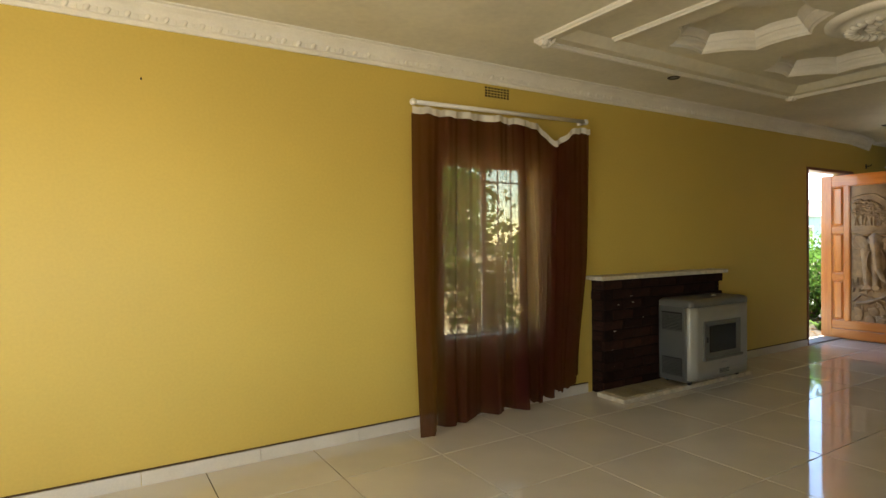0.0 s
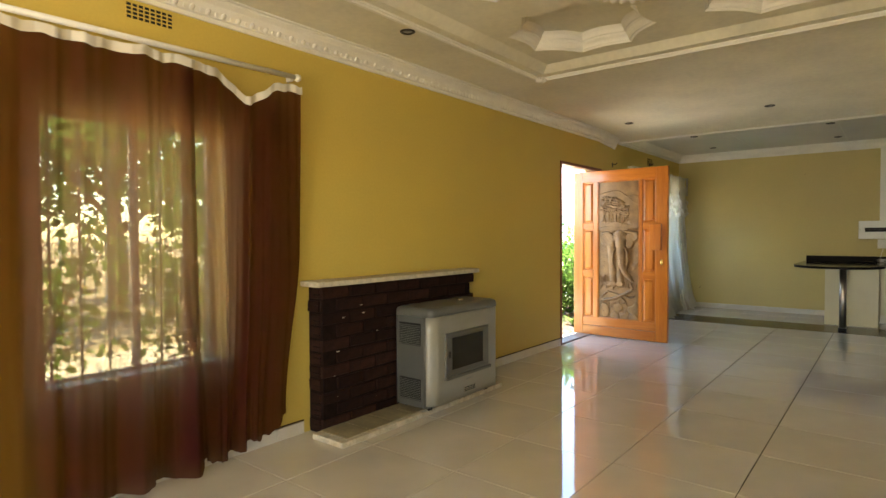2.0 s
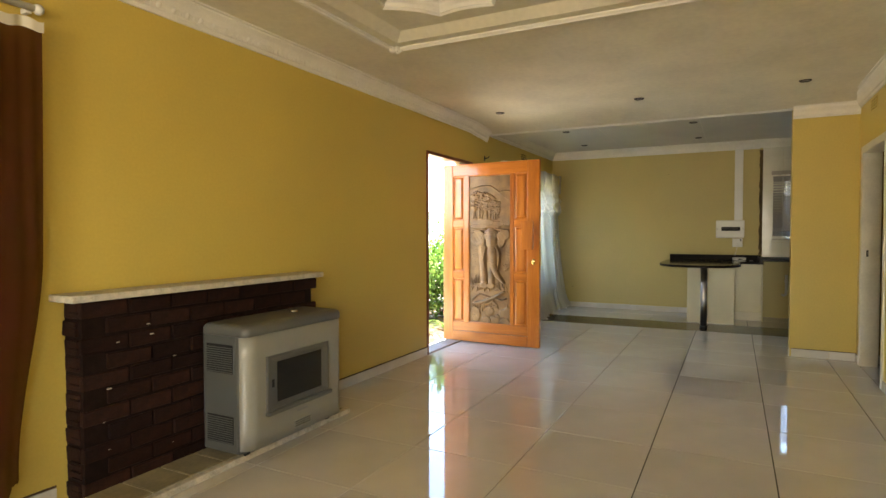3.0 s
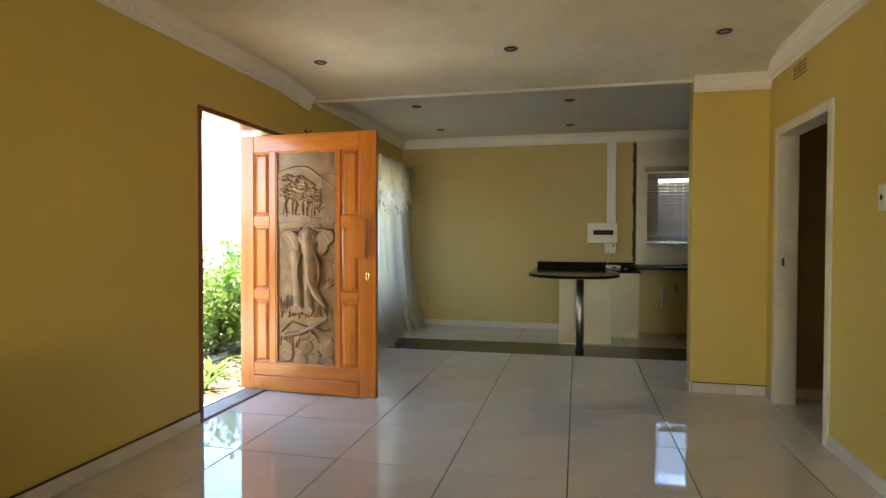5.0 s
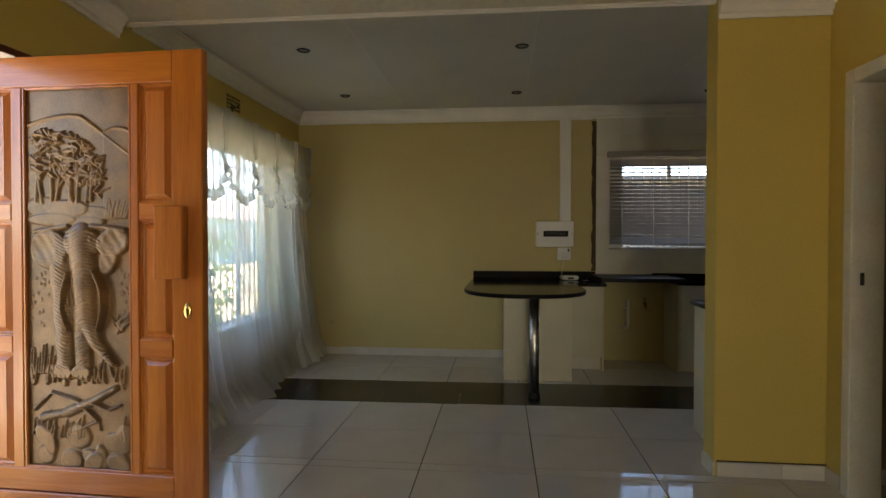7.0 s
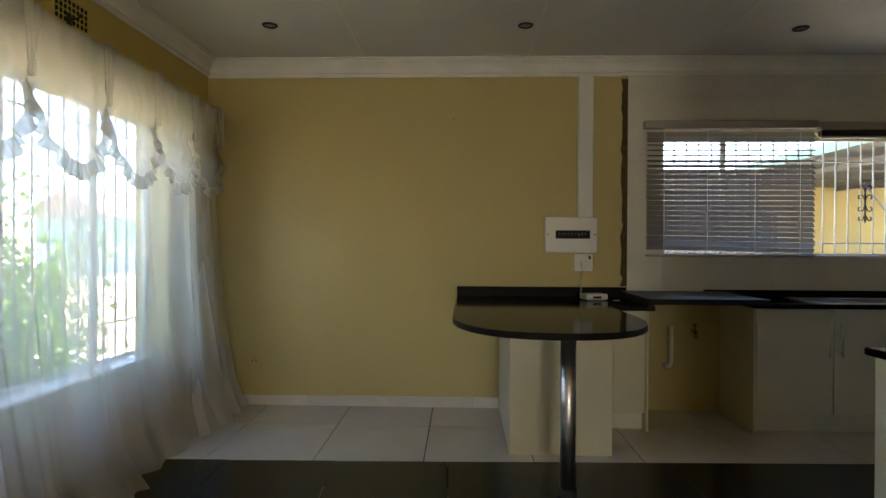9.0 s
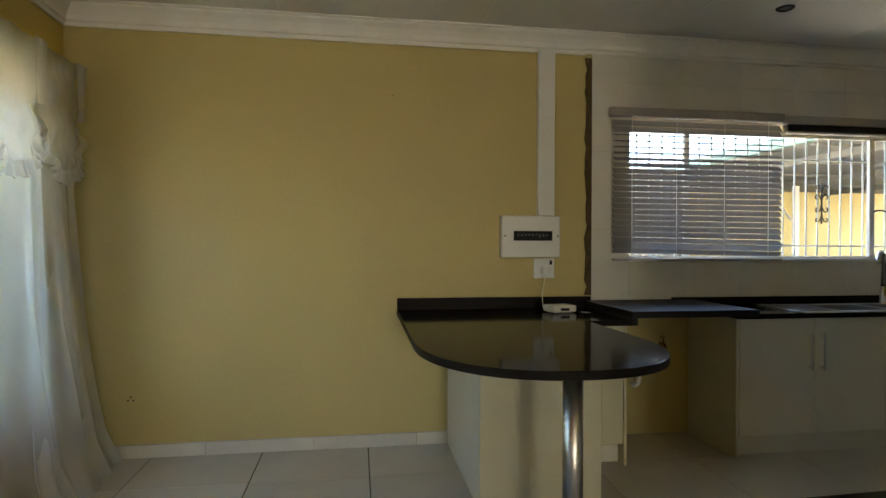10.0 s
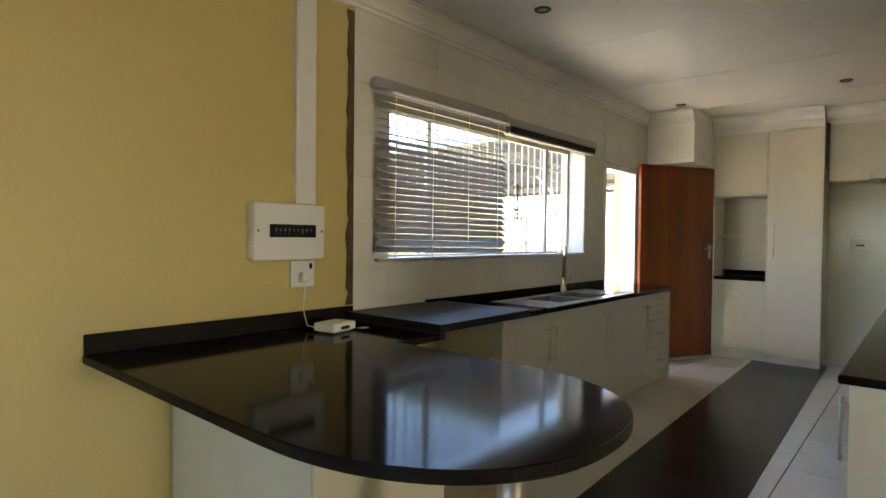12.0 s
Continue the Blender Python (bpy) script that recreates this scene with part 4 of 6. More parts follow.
vent("air_vent", "n", (9.92, NY, 2.34), 0.24, 0.12, "yellow painted louvre block above the sheers")

sw = thing("light_switch", (6.86, SY, 1.36), "white wall light switch with a dark rocker", "switch")
part("plate", box(bmesh.new(), -0.036, 0.0005, 0.0, 0.036, 0.010, 0.125, 0.003, 2), PLASTIC, sw)
part("rocker", box(bmesh.new(), -0.008, 0.0102, 0.052, 0.008, 0.015, 0.078, 0.002), BLACK, sw)

# curtain rod and burgundy curtains
rod = thing("curtain_rod", (2.52, 3.59, 2.218), "white painted curtain rod with round ends", "curtain rod")
part("pole", tube(bmesh.new(), (-0.80, 0, -0.010), (0.80, 0, 0.012), 0.0155, n=14), FRAMEPAINT, rod)
for x in (-0.80, 0.80):
    b2 = bmesh.new()
    bmesh.ops.create_uvsphere(b2, u_segments=14, v_segments=8, radius=0.024)
    for f in b2.faces:
        f.smooth = True
    bmesh.ops.translate(b2, verts=b2.verts, vec=(x, 0, 0.0136 * x))
    part("finial", b2, FRAMEPAINT, rod)
    part("bracket", box(bmesh.new(), x - 0.012 - 0.03 * (1 if x > 0 else -1), 0.012, -0.012, x + 0.012 - 0.03 * (1 if x > 0 else -1), 0.0595, 0.012, 0.003), FRAMEPAINT, rod)


def ease(a, b, t):
    t = min(1, max(0, (t - a) / (b - a)))
    return t * t * (3 - 2 * t)


def folds(u, v, seed, count):
    """Soft uneven hanging folds: depth of the cloth at u across and v up."""
    c = u * count + 0.9 * noise.noise((u * 2.3, v * 0.5, seed))
    a = noise.noise((c, v * 0.35, seed + 3.0))
    b = noise.noise((c * 2.6, v * 0.6, seed + 7.0))
    return 0.075 * a + 0.026 * b


def left_curtain(u, v):
    s = 1 - v
    y = folds(u, v, 1.0, 8.0) * (0.75 + 0.7 * s) - 0.09 * s ** 2 * ease(0.3, 0.0, u)
    x = 0.94 * u + 0.015 * noise.noise((u * 9, v * 0.8, 5)) * ease(0.0, 0.06, u) - 0.02 * s * (1 - u) + 0.03 * s * ease(0.8, 1, u)
    z = 0.010 + v * 2.115 + 0.03 * s * (1 + noise.noise((u * 6, 2, 0))) * ease(0.25, 0.5, u)
    return Vector((x, y - 0.012, max(0.008, z)))


def right_curtain(u, v):
    s = 1 - v
    y = folds(u, v, 4.0, 6.5) * (0.75 + 0.7 * s) + 0.014
    sag_ = 0.125 * math.exp(-((u - 0.52) / 0.17) ** 2) * ease(0.66, 1.0, v)
    low = 0.10 + 0.10 * ease(0.74, 1.0, u) - 0.06 * math.exp(-((u - 0.30) / 0.2) ** 2) + 0.03 * noise.noise((u * 12, 0, 4)) + 0.012 * noise.noise((u * 45, 0, 6))
    x = 0.88 + 0.75 * u - 0.11 * ease(0.5, 0.0, v) * u ** 2
    z = low + v * (2.115 - low) - sag_
    return Vector((x, y, z + 0.012 * v))


def header(fn):
    """White tape along the top of a curtain, puckered between its hooks."""
    def f(u, v):
        p = fn(u, 1.0)
        pucker = 0.5 + 0.5 * math.sin(u * 40 + 3 * noise.noise((u * 6, 0, 8)))
        return p + Vector((0, -0.006 - 0.012 * pucker, -0.002 - 0.012 * pucker + v * (0.046 + 0.006 * noise.noise((u * 22, v, 3)))))
    return f


for fn, label in ((left_curtain, "burgundy curtain with a white header, hanging to the floor"), (right_curtain, "burgundy curtain with a sagging header and frayed lower edge")):
    cu = thing("curtain", (1.68, 3.54, 0.0), label, "curtain", "burgundy curtains")
    part("panel", sheet(bmesh.new(), 220, 60, fn), CURTAIN, cu)
    part("header_tape", sheet(bmesh.new(), 260, 5, header(fn)), HEADER, cu, "white header tape")

# fireplace: brick panel, plaster mantel, low hearth
fp = thing("fireplace", (4.225, NY, 0.0), "low dark face-brick fireplace with a chipped white mantel", "fireplace")
part("backing", B(-0.79, -0.1345, 0.0, 0.79, -0.001, 0.937), MORTAR, fp, "dark mortar backing")
part("mantel", box(bmesh.new(), -0.86, -0.185, 0.938, 0.87, -0.001, 0.972, 0.006, 2), CHIP, fp, "thin white plaster mantel shelf with chipped edge")
BL, BH = 0.225, 0.072
def brick_mesh(length, seed):
    """A rough face brick with worn, uneven arrises."""
    rng = random.Random(seed)
    bm = box(bmesh.new(), -length / 2, -0.013, -BH / 2, length / 2, 0.02, BH / 2, 0.005)
    for v in bm.verts:
        v.co += Vector((rng.uniform(-0.003, 0.003), rng.uniform(-0.004, 0.0025), rng.uniform(-0.003, 0.003)))
    me_ = bpy.data.meshes.new("brick")
    bm.to_mesh(me_)
    bm.free()
    me_.materials.append(BRICK)
    return me_


WHOLE = [brick_mesh(BL, 40 + k) for k in range(7)]
HALVES = [brick_mesh(BL / 2, 60 + k) for k in range(3)]
rb = random.Random(3)
for row in range(11):
    z = 0.055 + row * 0.084
    for col in range(8):
        x = -0.80 + (col + (0.5 if row % 2 else 0)) * 0.235 + 0.115
        me_ = rb.choice(WHOLE)
        if x > 0.80:
            continue
        if x + BL / 2 > 0.84:
            x, me_ = x - BL / 4, rb.choice(HALVES)
        ob = new("brick", me_)
        ob.parent = fp
        ob.location = (x, -0.128 + rb.uniform(-0.007, 0.003), z + rb.uniform(-0.002, 0.002))
        ob.rotation_euler = (rb.uniform(-0.01, 0.01), rb.uniform(-0.008, 0.008), rb.uniform(-0.012, 0.012))
ENDS = [brick_mesh(0.105, 80 + k) for k in range(5)]
for row in range(11):
    for sgn in (-1, 1):
        ob = new("brick", rb.choice(ENDS))
        ob.parent = fp
        ob.location = (sgn * (0.787 + rb.uniform(-0.004, 0.006)), -0.062 + rb.uniform(-0.006, 0.006), 0.055 + row * 0.084 + rb.uniform(-0.002, 0.002))
        ob.rotation_euler = (rb.uniform(-0.01, 0.01), rb.uniform(-0.01, 0.01), sgn * math.pi / 2)
# chipped plaster along the sides of the brickwork
for sgn, name_label in ((-1, "ragged dark brick edge"), (1, "chipped white plaster edge")):
    bm = bmesh.new()
    rr = random.Random(8 + sgn)
    z = 0.02
    while z < 0.92:
        h = rr.uniform(0.004, 0.013)
        w = rr.uniform(0.003, 0.016)
        x = sgn * 0.802
        box(bm, min(x, x + sgn * w), -0.135 + rr.uniform(0, 0.01), z, max(x, x + sgn * w), -0.06, z + h, 0.002)
        z += h + rr.uniform(0.02, 0.09)
    tagged(part("plaster_edge", bm, CHIP if sgn > 0 else BRICK, fp, name_label), kind="stuff")
bm = bmesh.new()
for k in range(12):
    x, z = rb.uniform(-0.75, 0.1), rb.uniform(0.05, 0.9)
    s = rb.uniform(0.003, 0.011)
    box(bm, x, -0.1455, z, x + s * 2, -0.140, z + s * 0.5)
tagged(part("paint_fleck", bm, CHIP, fp, "small white paint flecks"), kind="stuff")
hearth = part("hearth", box(bmesh.new(), -0.885, -0.42, 0.0, 0.855, -0.14, 0.036, 0.006, 2), CHIP, fp, "low hearth edged in chipped white plaster")
for i in range(8):
    for j in range(1):
        part("hearth_tile", box(bmesh.new(), -0.825 + i * 0.205, -0.385, 0.0365, -0.630 + i * 0.205, -0.15, 0.042, 0.002), shader("buff_hearth_tile", (0.30, 0.25, 0.15), 0.5, vary=0.2, scale=8, per_piece=0.15) if i == 0 else bpy.data.materials["buff_hearth_tile"], hearth)

# gas heater on the hearth
ht = thing("gas_heater", (4.455, 3.31, 0.043), "champagne and grey cabinet gas heater standing on the hearth", "heater")
HX, HF, HB = 0.412, -0.135, 0.165


def rounded_plan(x0, y0, x1, y1, r, n=6):
    """A rectangle with round corners, anticlockwise."""
    pts = []
    for cx, cy, a0 in ((x1 - r, y1 - r, 0), (x0 + r, y1 - r, 90), (x0 + r, y0 + r, 180), (x1 - r, y0 + r, 270)):
        pts += [(cx + r * math.cos(radians(a0 + 90 * k / n)), cy + r * math.sin(radians(a0 + 90 * k / n))) for k in range(n + 1)]
    return pts


bm = prism(bmesh.new(), rounded_plan(-HX + 0.004, HF, HX - 0.004, HB, 0.035), 0.03, 0.655)
for f in bm.faces:
    f.smooth = abs(f.normal.z) < 0.5 and f.calc_area() < 0.01
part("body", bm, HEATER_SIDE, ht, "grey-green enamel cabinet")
loops, bm = [], bmesh.new()
for d, z in ((0.002, 0.657), (0.0, 0.660), (0.0, 0.690), (0.006, 0.704), (0.018, 0.713), (0.035, 0.717)):
    loops.append([bm.verts.new((x, y, z)) for x, y in rounded_plan(-HX + d, HF - 0.045 + d, HX - d, HB - d, 0.045)])
for p, q in zip(loops, loops[1:]):
    for k in range(len(p)):
        bm.faces.new((p[k], p[(k + 1) % len(p)], q[(k + 1) % len(q)], q[k])).smooth = True
bm.faces.new(loops[-1])
bm.faces.new(loops[0][::-1])
part("top", bm, HEATER_TRIM, ht, "warm grey top cover with rounded edges")


def bulge(u, v):
    x, z = -HX + 2 * HX * u, 0.05 + 0.604 * v
    e = min(1, max(0, min(u, 1 - u) / 0.085))
    return Vector((x, -0.135 - 0.050 * math.sin(e * math.pi / 2) ** 0.8 - 0.004, z))


bm = sheet(bmesh.new(), 60, 6, bulge)
rim = [e for e in bm.edges if e.is_boundary]
ext = bmesh.ops.extrude_edge_only(bm, edges=rim)["geom"]
for v in [g for g in ext if isinstance(g, bmesh.types.BMVert)]:
    v.co.y = -0.128
part("front_panel", bm, HEATER_FRONT, ht, "curved champagne enamel front")
bm = bmesh.new()
# a bevelled surround that slopes in to the glass
lev = [(-0.280, 0.230, 0.240, 0.535, -0.186), (-0.280, 0.230, 0.240, 0.535, -0.200), (-0.268, 0.242, 0.228, 0.523, -0.203), (-0.198, 0.268, 0.180, 0.495, -0.192), (-0.198, 0.268, 0.180, 0.495, -0.186)]
loops = [[bm.verts.new(p) for p in ((a, y, c), (b, y, c), (b, y, d), (a, y, d))] for a, c, b, d, y in lev]
for p, q in zip(loops, loops[1:]):
    for k in range(4):
        bm.faces.new((p[k], p[(k + 1) % 4], q[(k + 1) % 4], q[k]))
bmesh.ops.recalc_face_normals(bm, faces=bm.faces)
fr = part("window_surround", bm, HEATER_TRIM, ht, "grey bevelled window surround")
part("fire_window", box(bmesh.new(), -0.197, -0.193, 0.269, 0.179, -0.1895, 0.494, 0.001), SMOKED, fr, "smoked glass fire window")
part("latch", box(bmesh.new(), -0.247, -0.204, 0.36, -0.230, -0.1985, 0.405, 0.002), BLACK, fr)
part("lower_lip", box(bmesh.new(), -0.288, -0.214, 0.208, 0.262, -0.186, 0.232, 0.006, 2), HEATER_TRIM, ht)
part("badge", B(-0.030, -0.1925, 0.168, 0.050, -0.1885, 0.179), GREYPLASTIC, ht, "small grey badge bar")
slot = part("air_slot", box(bmesh.new(), -0.065, -0.1935, 0.080, 0.078, -0.1855, 0.123, 0.003), HEATER_FRONT, ht)
for k in range(3):
    part("slot_line", B(-0.058, -0.1950, 0.087 + k * 0.012, 0.071, -0.1932, 0.092 + k * 0.012), BLACK, slot)
for z0, z1 in ((0.455, 0.610), (0.075, 0.225)):
    g = part("side_grille", box(bmesh.new(), -HX + 0.001, -0.080, z0, -HX + 0.008, 0.115, z1, 0.001), BLACK, ht, "dark side grille")
    for k in range(int((z1 - z0) / 0.012)):
        part("louvre", B(-HX - 0.001, -0.077, z0 + 0.004 + k * 0.012, -HX + 0.0009, 0.112, z0 + 0.009 + k * 0.012), HEATER_SIDE, g)
part("control_knob", lathe(bmesh.new(), [(0.025, 0.0), (0.024, 0.008), (0.015, 0.011), (0.0, 0.011)], 18, (0.15, 0.0, 0.7175)), CHROME, ht)
for x in (-0.34, 0.34):
    for y in (-0.10, 0.11):
        part("castor", tube(bmesh.new(), (x - 0.012, y, 0.017), (x + 0.012, y, 0.017), 0.017, n=12), BLACK, ht)


def downlight(loc):
    d = thing("downlight", loc, "recessed bronze-rimmed ceiling downlight, switched off", "downlight", "ceiling downlights")
    part("rim", lathe(bmesh.new(), [(0.030, 0.0), (0.032, -0.006), (0.042, -0.008), (0.048, -0.004), (0.049, 0.0)], 24), DARKMETAL, d)
    part("lamp", lathe(bmesh.new(), [(0.030, -0.001), (0.024, -0.003), (0.012, -0.0045), (0.0, -0.005)], 20), GREYPLASTIC, d, "grey unlit lamp face")
    return d


dl = downlight((3.83, 3.135, LIVING - 0.0005))
for p in ((7.71, 3.15, LIVING), (7.72, 1.71, LIVING), (7.68, 0.34, LIVING), (9.44, 2.885, KITCHEN), (9.50, 1.33, KITCHEN), (10.73, 2.94, KITCHEN), (10.76, 1.335, KITCHEN), (10.84, -0.40, KITCHEN), (11.0, -3.27, KITCHEN), (9.67, -3.21, KITCHEN), (9.6, -0.9, KITCHEN)):
    copy_thing(dl, pose(p[0], p[1], p[2] - 0.0005))

# ---------------------------------------------------------------- dining corner
# sheers: rod, three hanging lengths, gathered swags with frilled hems
tr = thing("curtain_track", (10.15, 3.575, 2.19), "white plastic curtain track above the sheers", "curtain rail")
part("track", box(bmesh.new(), -1.15, -0.012, -0.012, 1.21, 0.075, 0.012, 0.003), FRAMEPAINT, tr)
for k in range(22):
    part("glider", B(-1.12 + k * 0.104, -0.014, -0.03, -1.112 + k * 0.104, -0.006, -0.012), PLASTIC, tr)


def voile(x0, x1, flare0, flare1, seed, out, drag, count, deep=1.0):
    """A long sheer length: soft broad folds that open and spread towards the floor."""
    def f(u, v):
        s = 1 - v
        c = u * count + 0.8 * noise.noise((u * 2.0, v * 0.7, seed))
        y = 0.055 * noise.noise((c, v * 0.6, seed + 2)) + 0.022 * noise.noise((c * 3.1, v * 0.9, seed + 5)) * (0.4 + 0.6 * v)
        x = x0 + (x1 - x0) * u + 0.05 * noise.noise((u * 4, v * 1.6, seed + 8)) * s + s ** 1.7 * (flare0 * (1 - u) + flare1 * u)
        y = y * deep * (0.8 + 0.7 * s) - out * s ** 2.2 - drag * max(0, 0.09 - v) * 6
        z = 0.006 + v * 2.155 + 0.02 * math.sin(u * 9) * v + 0.02 * s ** 6 * (1 + noise.noise((u * 7, 1, seed)))
        return Vector((x - 10.15, min(y, 0.06), z))
    return f


sh = thing("sheer_curtain", (10.15, 3.515, 0.0), "long white sheer curtains spread on the floor by the window", "curtain")
part("sheer_panel", sheet(bmesh.new(), 110, 44, voile(8.92, 9.86, 0.0, 0.02, 1.0, 0.20, 0.16, 6)), SHEER, sh)
part("sheer_panel", sheet(bmesh.new(), 110, 44, voile(9.70, 11.15, -0.06, 0.13, 2.0, 0.13, 0.10, 8)), SHEER, sh)
part("sheer_panel", sheet(bmesh.new(), 70, 44, voile(10.82, 11.17, -0.25, 0.15, 3.0, 0.18, 0.07, 5, 1.2)), VOILE, sh, "denser gathered sheer")
part("sheer_panel", sheet(bmesh.new(), 50, 44, voile(8.90, 9.16, -0.01, 0.06, 4.0, 0.18, 0.10, 4, 1.2)), VOILE, sh, "denser gathered sheer")
va = thing("valance", (10.15, 3.49, 0.0), "gathered white voile valance in five frilled swags", "valance")
for a, b, drop in ((8.94, 9.41, 0.62), (9.41, 9.91, 0.62), (9.91, 10.36, 0.62), (10.36, 10.81, 0.61), (10.81, 11.20, 0.60)):
    def swag(u, v, a=a, b=b, drop=drop):
        c = 4 * u * (1 - u)
        depth = 0.29 + (drop - 0.29) * c ** 0.62 + 0.012 * noise.noise((u * 7, a, 1))
        ruck = 0.010 * math.sin((1 - v) ** 1.4 * 20 * (0.35 + 0.65 * c) + 2 * noise.noise((u * 3, v, a)))
        return Vector((a + (b - a) * u - 10.15, -0.014 - 0.045 * c * (1 - v) + ruck + 0.010 * noise.noise((u * 9, v, a)), 2.18 - depth * (1 - v)))

    def frill(u, v, swag=swag):
        p, q = swag(u, 0.0), swag(min(1, u + 0.01), 0.0)
        t = (q - p).normalized() if (q - p).length > 1e-6 else Vector((1, 0, 0))
        n_ = Vector((-t.z, 0, t.x))
        w = 0.5 + 0.5 * noise.noise((u * 26, v, a))
        return p + n_ * (0.012 - (1 - v) * (0.062 + 0.026 * w)) + Vector((0, -0.008 - 0.016 * math.sin(u * 88 + 3 * noise.noise((u * 9, 0, a))) * (1 - v), 0))
    s_ = part("swag", sheet(bmesh.new(), 50, 22, swag), SWAG, va)
    part("frill", sheet(bmesh.new(), 150, 4, frill), FRILL, s_, "ruffled hem")
    part("gather", sheet(bmesh.new(), 12, 14, lambda u, v, b=b: Vector((b - 10.15 - (0.012 + 0.03 * v) + (0.024 + 0.06 * v) * u, -0.034 - 0.012 * math.sin(u * 14), 1.88 + 0.30 * v))), SWAG, va)

CT0, CT1 = 0.812, 0.842       # worktop underside and top
BT0, BT1 = 0.802, 0.833       # breakfast bar underside and top

# ---------------------------------------------------------------- wall fittings on the end wall
tk = thing("cable_trunking", (EX, 0.816, 1.425), "off-white cable trunking running up to the ceiling", "trunking")
part("channel", box(bmesh.new(), -0.026, -0.056, 0.0, -0.001, 0.056, 1.052, 0.002), PLASTIC, tk)
part("lid", box(bmesh.new(), -0.031, -0.050, 0.0, -0.0265, 0.050, 0.62, 0.002), PLASTIC, tk)
part("lid", box(bmesh.new(), -0.031, -0.050, 0.622, -0.0265, 0.050, 1.052, 0.002), PLASTIC, tk)
db = thing("distribution_board", (EX, 0.925, 1.16), "off-white electrical distribution board on the yellow wall", "electrical box")
cv = part("cover", box(bmesh.new(), -0.065, -0.19, 0.0, -0.001, 0.19, 0.262, 0.008, 2), PLASTIC, db)
part("recess", B(-0.068, -0.135, 0.105, -0.0655, 0.115, 0.165), DARK, cv)
rb2 = random.Random(5)
for k in range(9):
    y = 0.10 - k * 0.0235
    part("breaker", box(bmesh.new(), -0.074, y - 0.020, 0.112, -0.0685, y - 0.001, 0.158, 0.001), BLACK, db)
    part("breaker_toggle", B(-0.079, y - 0.015, 0.130 + rb2.uniform(-0.006, 0.006), -0.0742, y - 0.006, 0.146), HEATER_TRIM, db)
part("main_switch", box(bmesh.new(), -0.073, -0.133, 0.11, -0.0685, -0.118, 0.16, 0.001), BLACK, db)
for y in (-0.172, 0.172):
    part("screw", tube(bmesh.new(), (-0.0665, y, 0.135), (-0.0652, y, 0.135), 0.007, n=10), GREYPLASTIC, db)
so = thing("wall_socket", (EX, 0.825, 1.025), "cream wall socket with a plug beneath the distribution board", "socket")
pl = part("plate", box(bmesh.new(), -0.014, -0.068, 0.0, -0.001, 0.068, 0.128, 0.004, 2), PLASTIC, so)
part("plug", box(bmesh.new(), -0.045, -0.022, 0.025, -0.0145, 0.022, 0.075, 0.008, 2), PLASTIC, so, "white plug")
part("rocker", box(bmesh.new(), -0.019, -0.052, 0.088, -0.0142, -0.036, 0.115, 0.002), BLACK, so)
bm = bmesh.new()
cable = [Vector((EX - 0.035, 0.825, 1.045)), Vector((EX - 0.04, 0.835, 0.99)), Vector((EX - 0.05, 0.85, 0.93)), Vector((EX - 0.10, 0.86, 0.852)), Vector((EX - 0.16, 0.86, 0.850)), Vector((EX - 0.20, 0.845, 0.856))]
pipe(bm, cable, 0.003, 6)
solid("power_cable", bm, PLASTIC, "thin white cable from the plug to the router", "cable")
ro = thing("router", (11.20, 0.80, BT1 + 0.0005), "small white plastic router box lying on the granite", "router", rz=12)
part("case", box(bmesh.new(), -0.06, -0.08, 0.006, 0.06, 0.08, 0.045, 0.008, 2), PLASTIC, ro)
part("foot", B(-0.045, -0.06, 0.0, 0.045, 0.06, 0.0058), GREYPLASTIC, ro)
part("port", B(-0.0615, -0.03, 0.015, -0.0603, 0.03, 0.03), BLACK, ro)
solid("paper_card", B(11.16, 0.62, BT1 + 0.0005, 11.20, 0.67, BT1 + 0.0015), PLASTIC, "small white paper card on the granite", "card")
co_ = thing("wall_cover", (EX, 3.29, 0.34), "small blanked wall outlet with three dark holes", "outlet")
for k, (dy, dz) in enumerate(((0, 0.012), (-0.014, -0.008), (0.014, -0.008))):
    part("hole", tube(bmesh.new(), (-0.002, dy, dz), (-0.0005, dy, dz), 0.005, n=8), BLACK, co_)
# ragged brown edge where the tiling stops
bm = bmesh.new()
rr = random.Random(2)
z, w = 0.915, 0.03
pts_l, pts_r = [], []
while z < 2.46:
    pts_l.append((0.512 + rr.uniform(0.022, 0.045), z))
    pts_r.append((0.505, z))
    z += rr.uniform(0.03, 0.06)
for i in range(len(pts_l) - 1):
    q = [(EX - 0.004, *pts_r[i]), (EX - 0.004, *pts_l[i]), (EX - 0.004, *pts_l[i + 1]), (EX - 0.004, *pts_r[i + 1])]
    vs = [bm.verts.new(p) for p in q]
    bm.faces.new(vs)
bmesh.ops.remove_doubles(bm, verts=bm.verts, dist=1e-4)
bmesh.ops.solidify(bm, geom=list(bm.faces), thickness=0.003)
setting("trim", bm, shader("brown_adhesive", (0.10, 0.065, 0.025), 0.9, vary=0.3, scale=20, bump=0.6, depth=0.004), "ragged brown adhesive line at the tile edge")

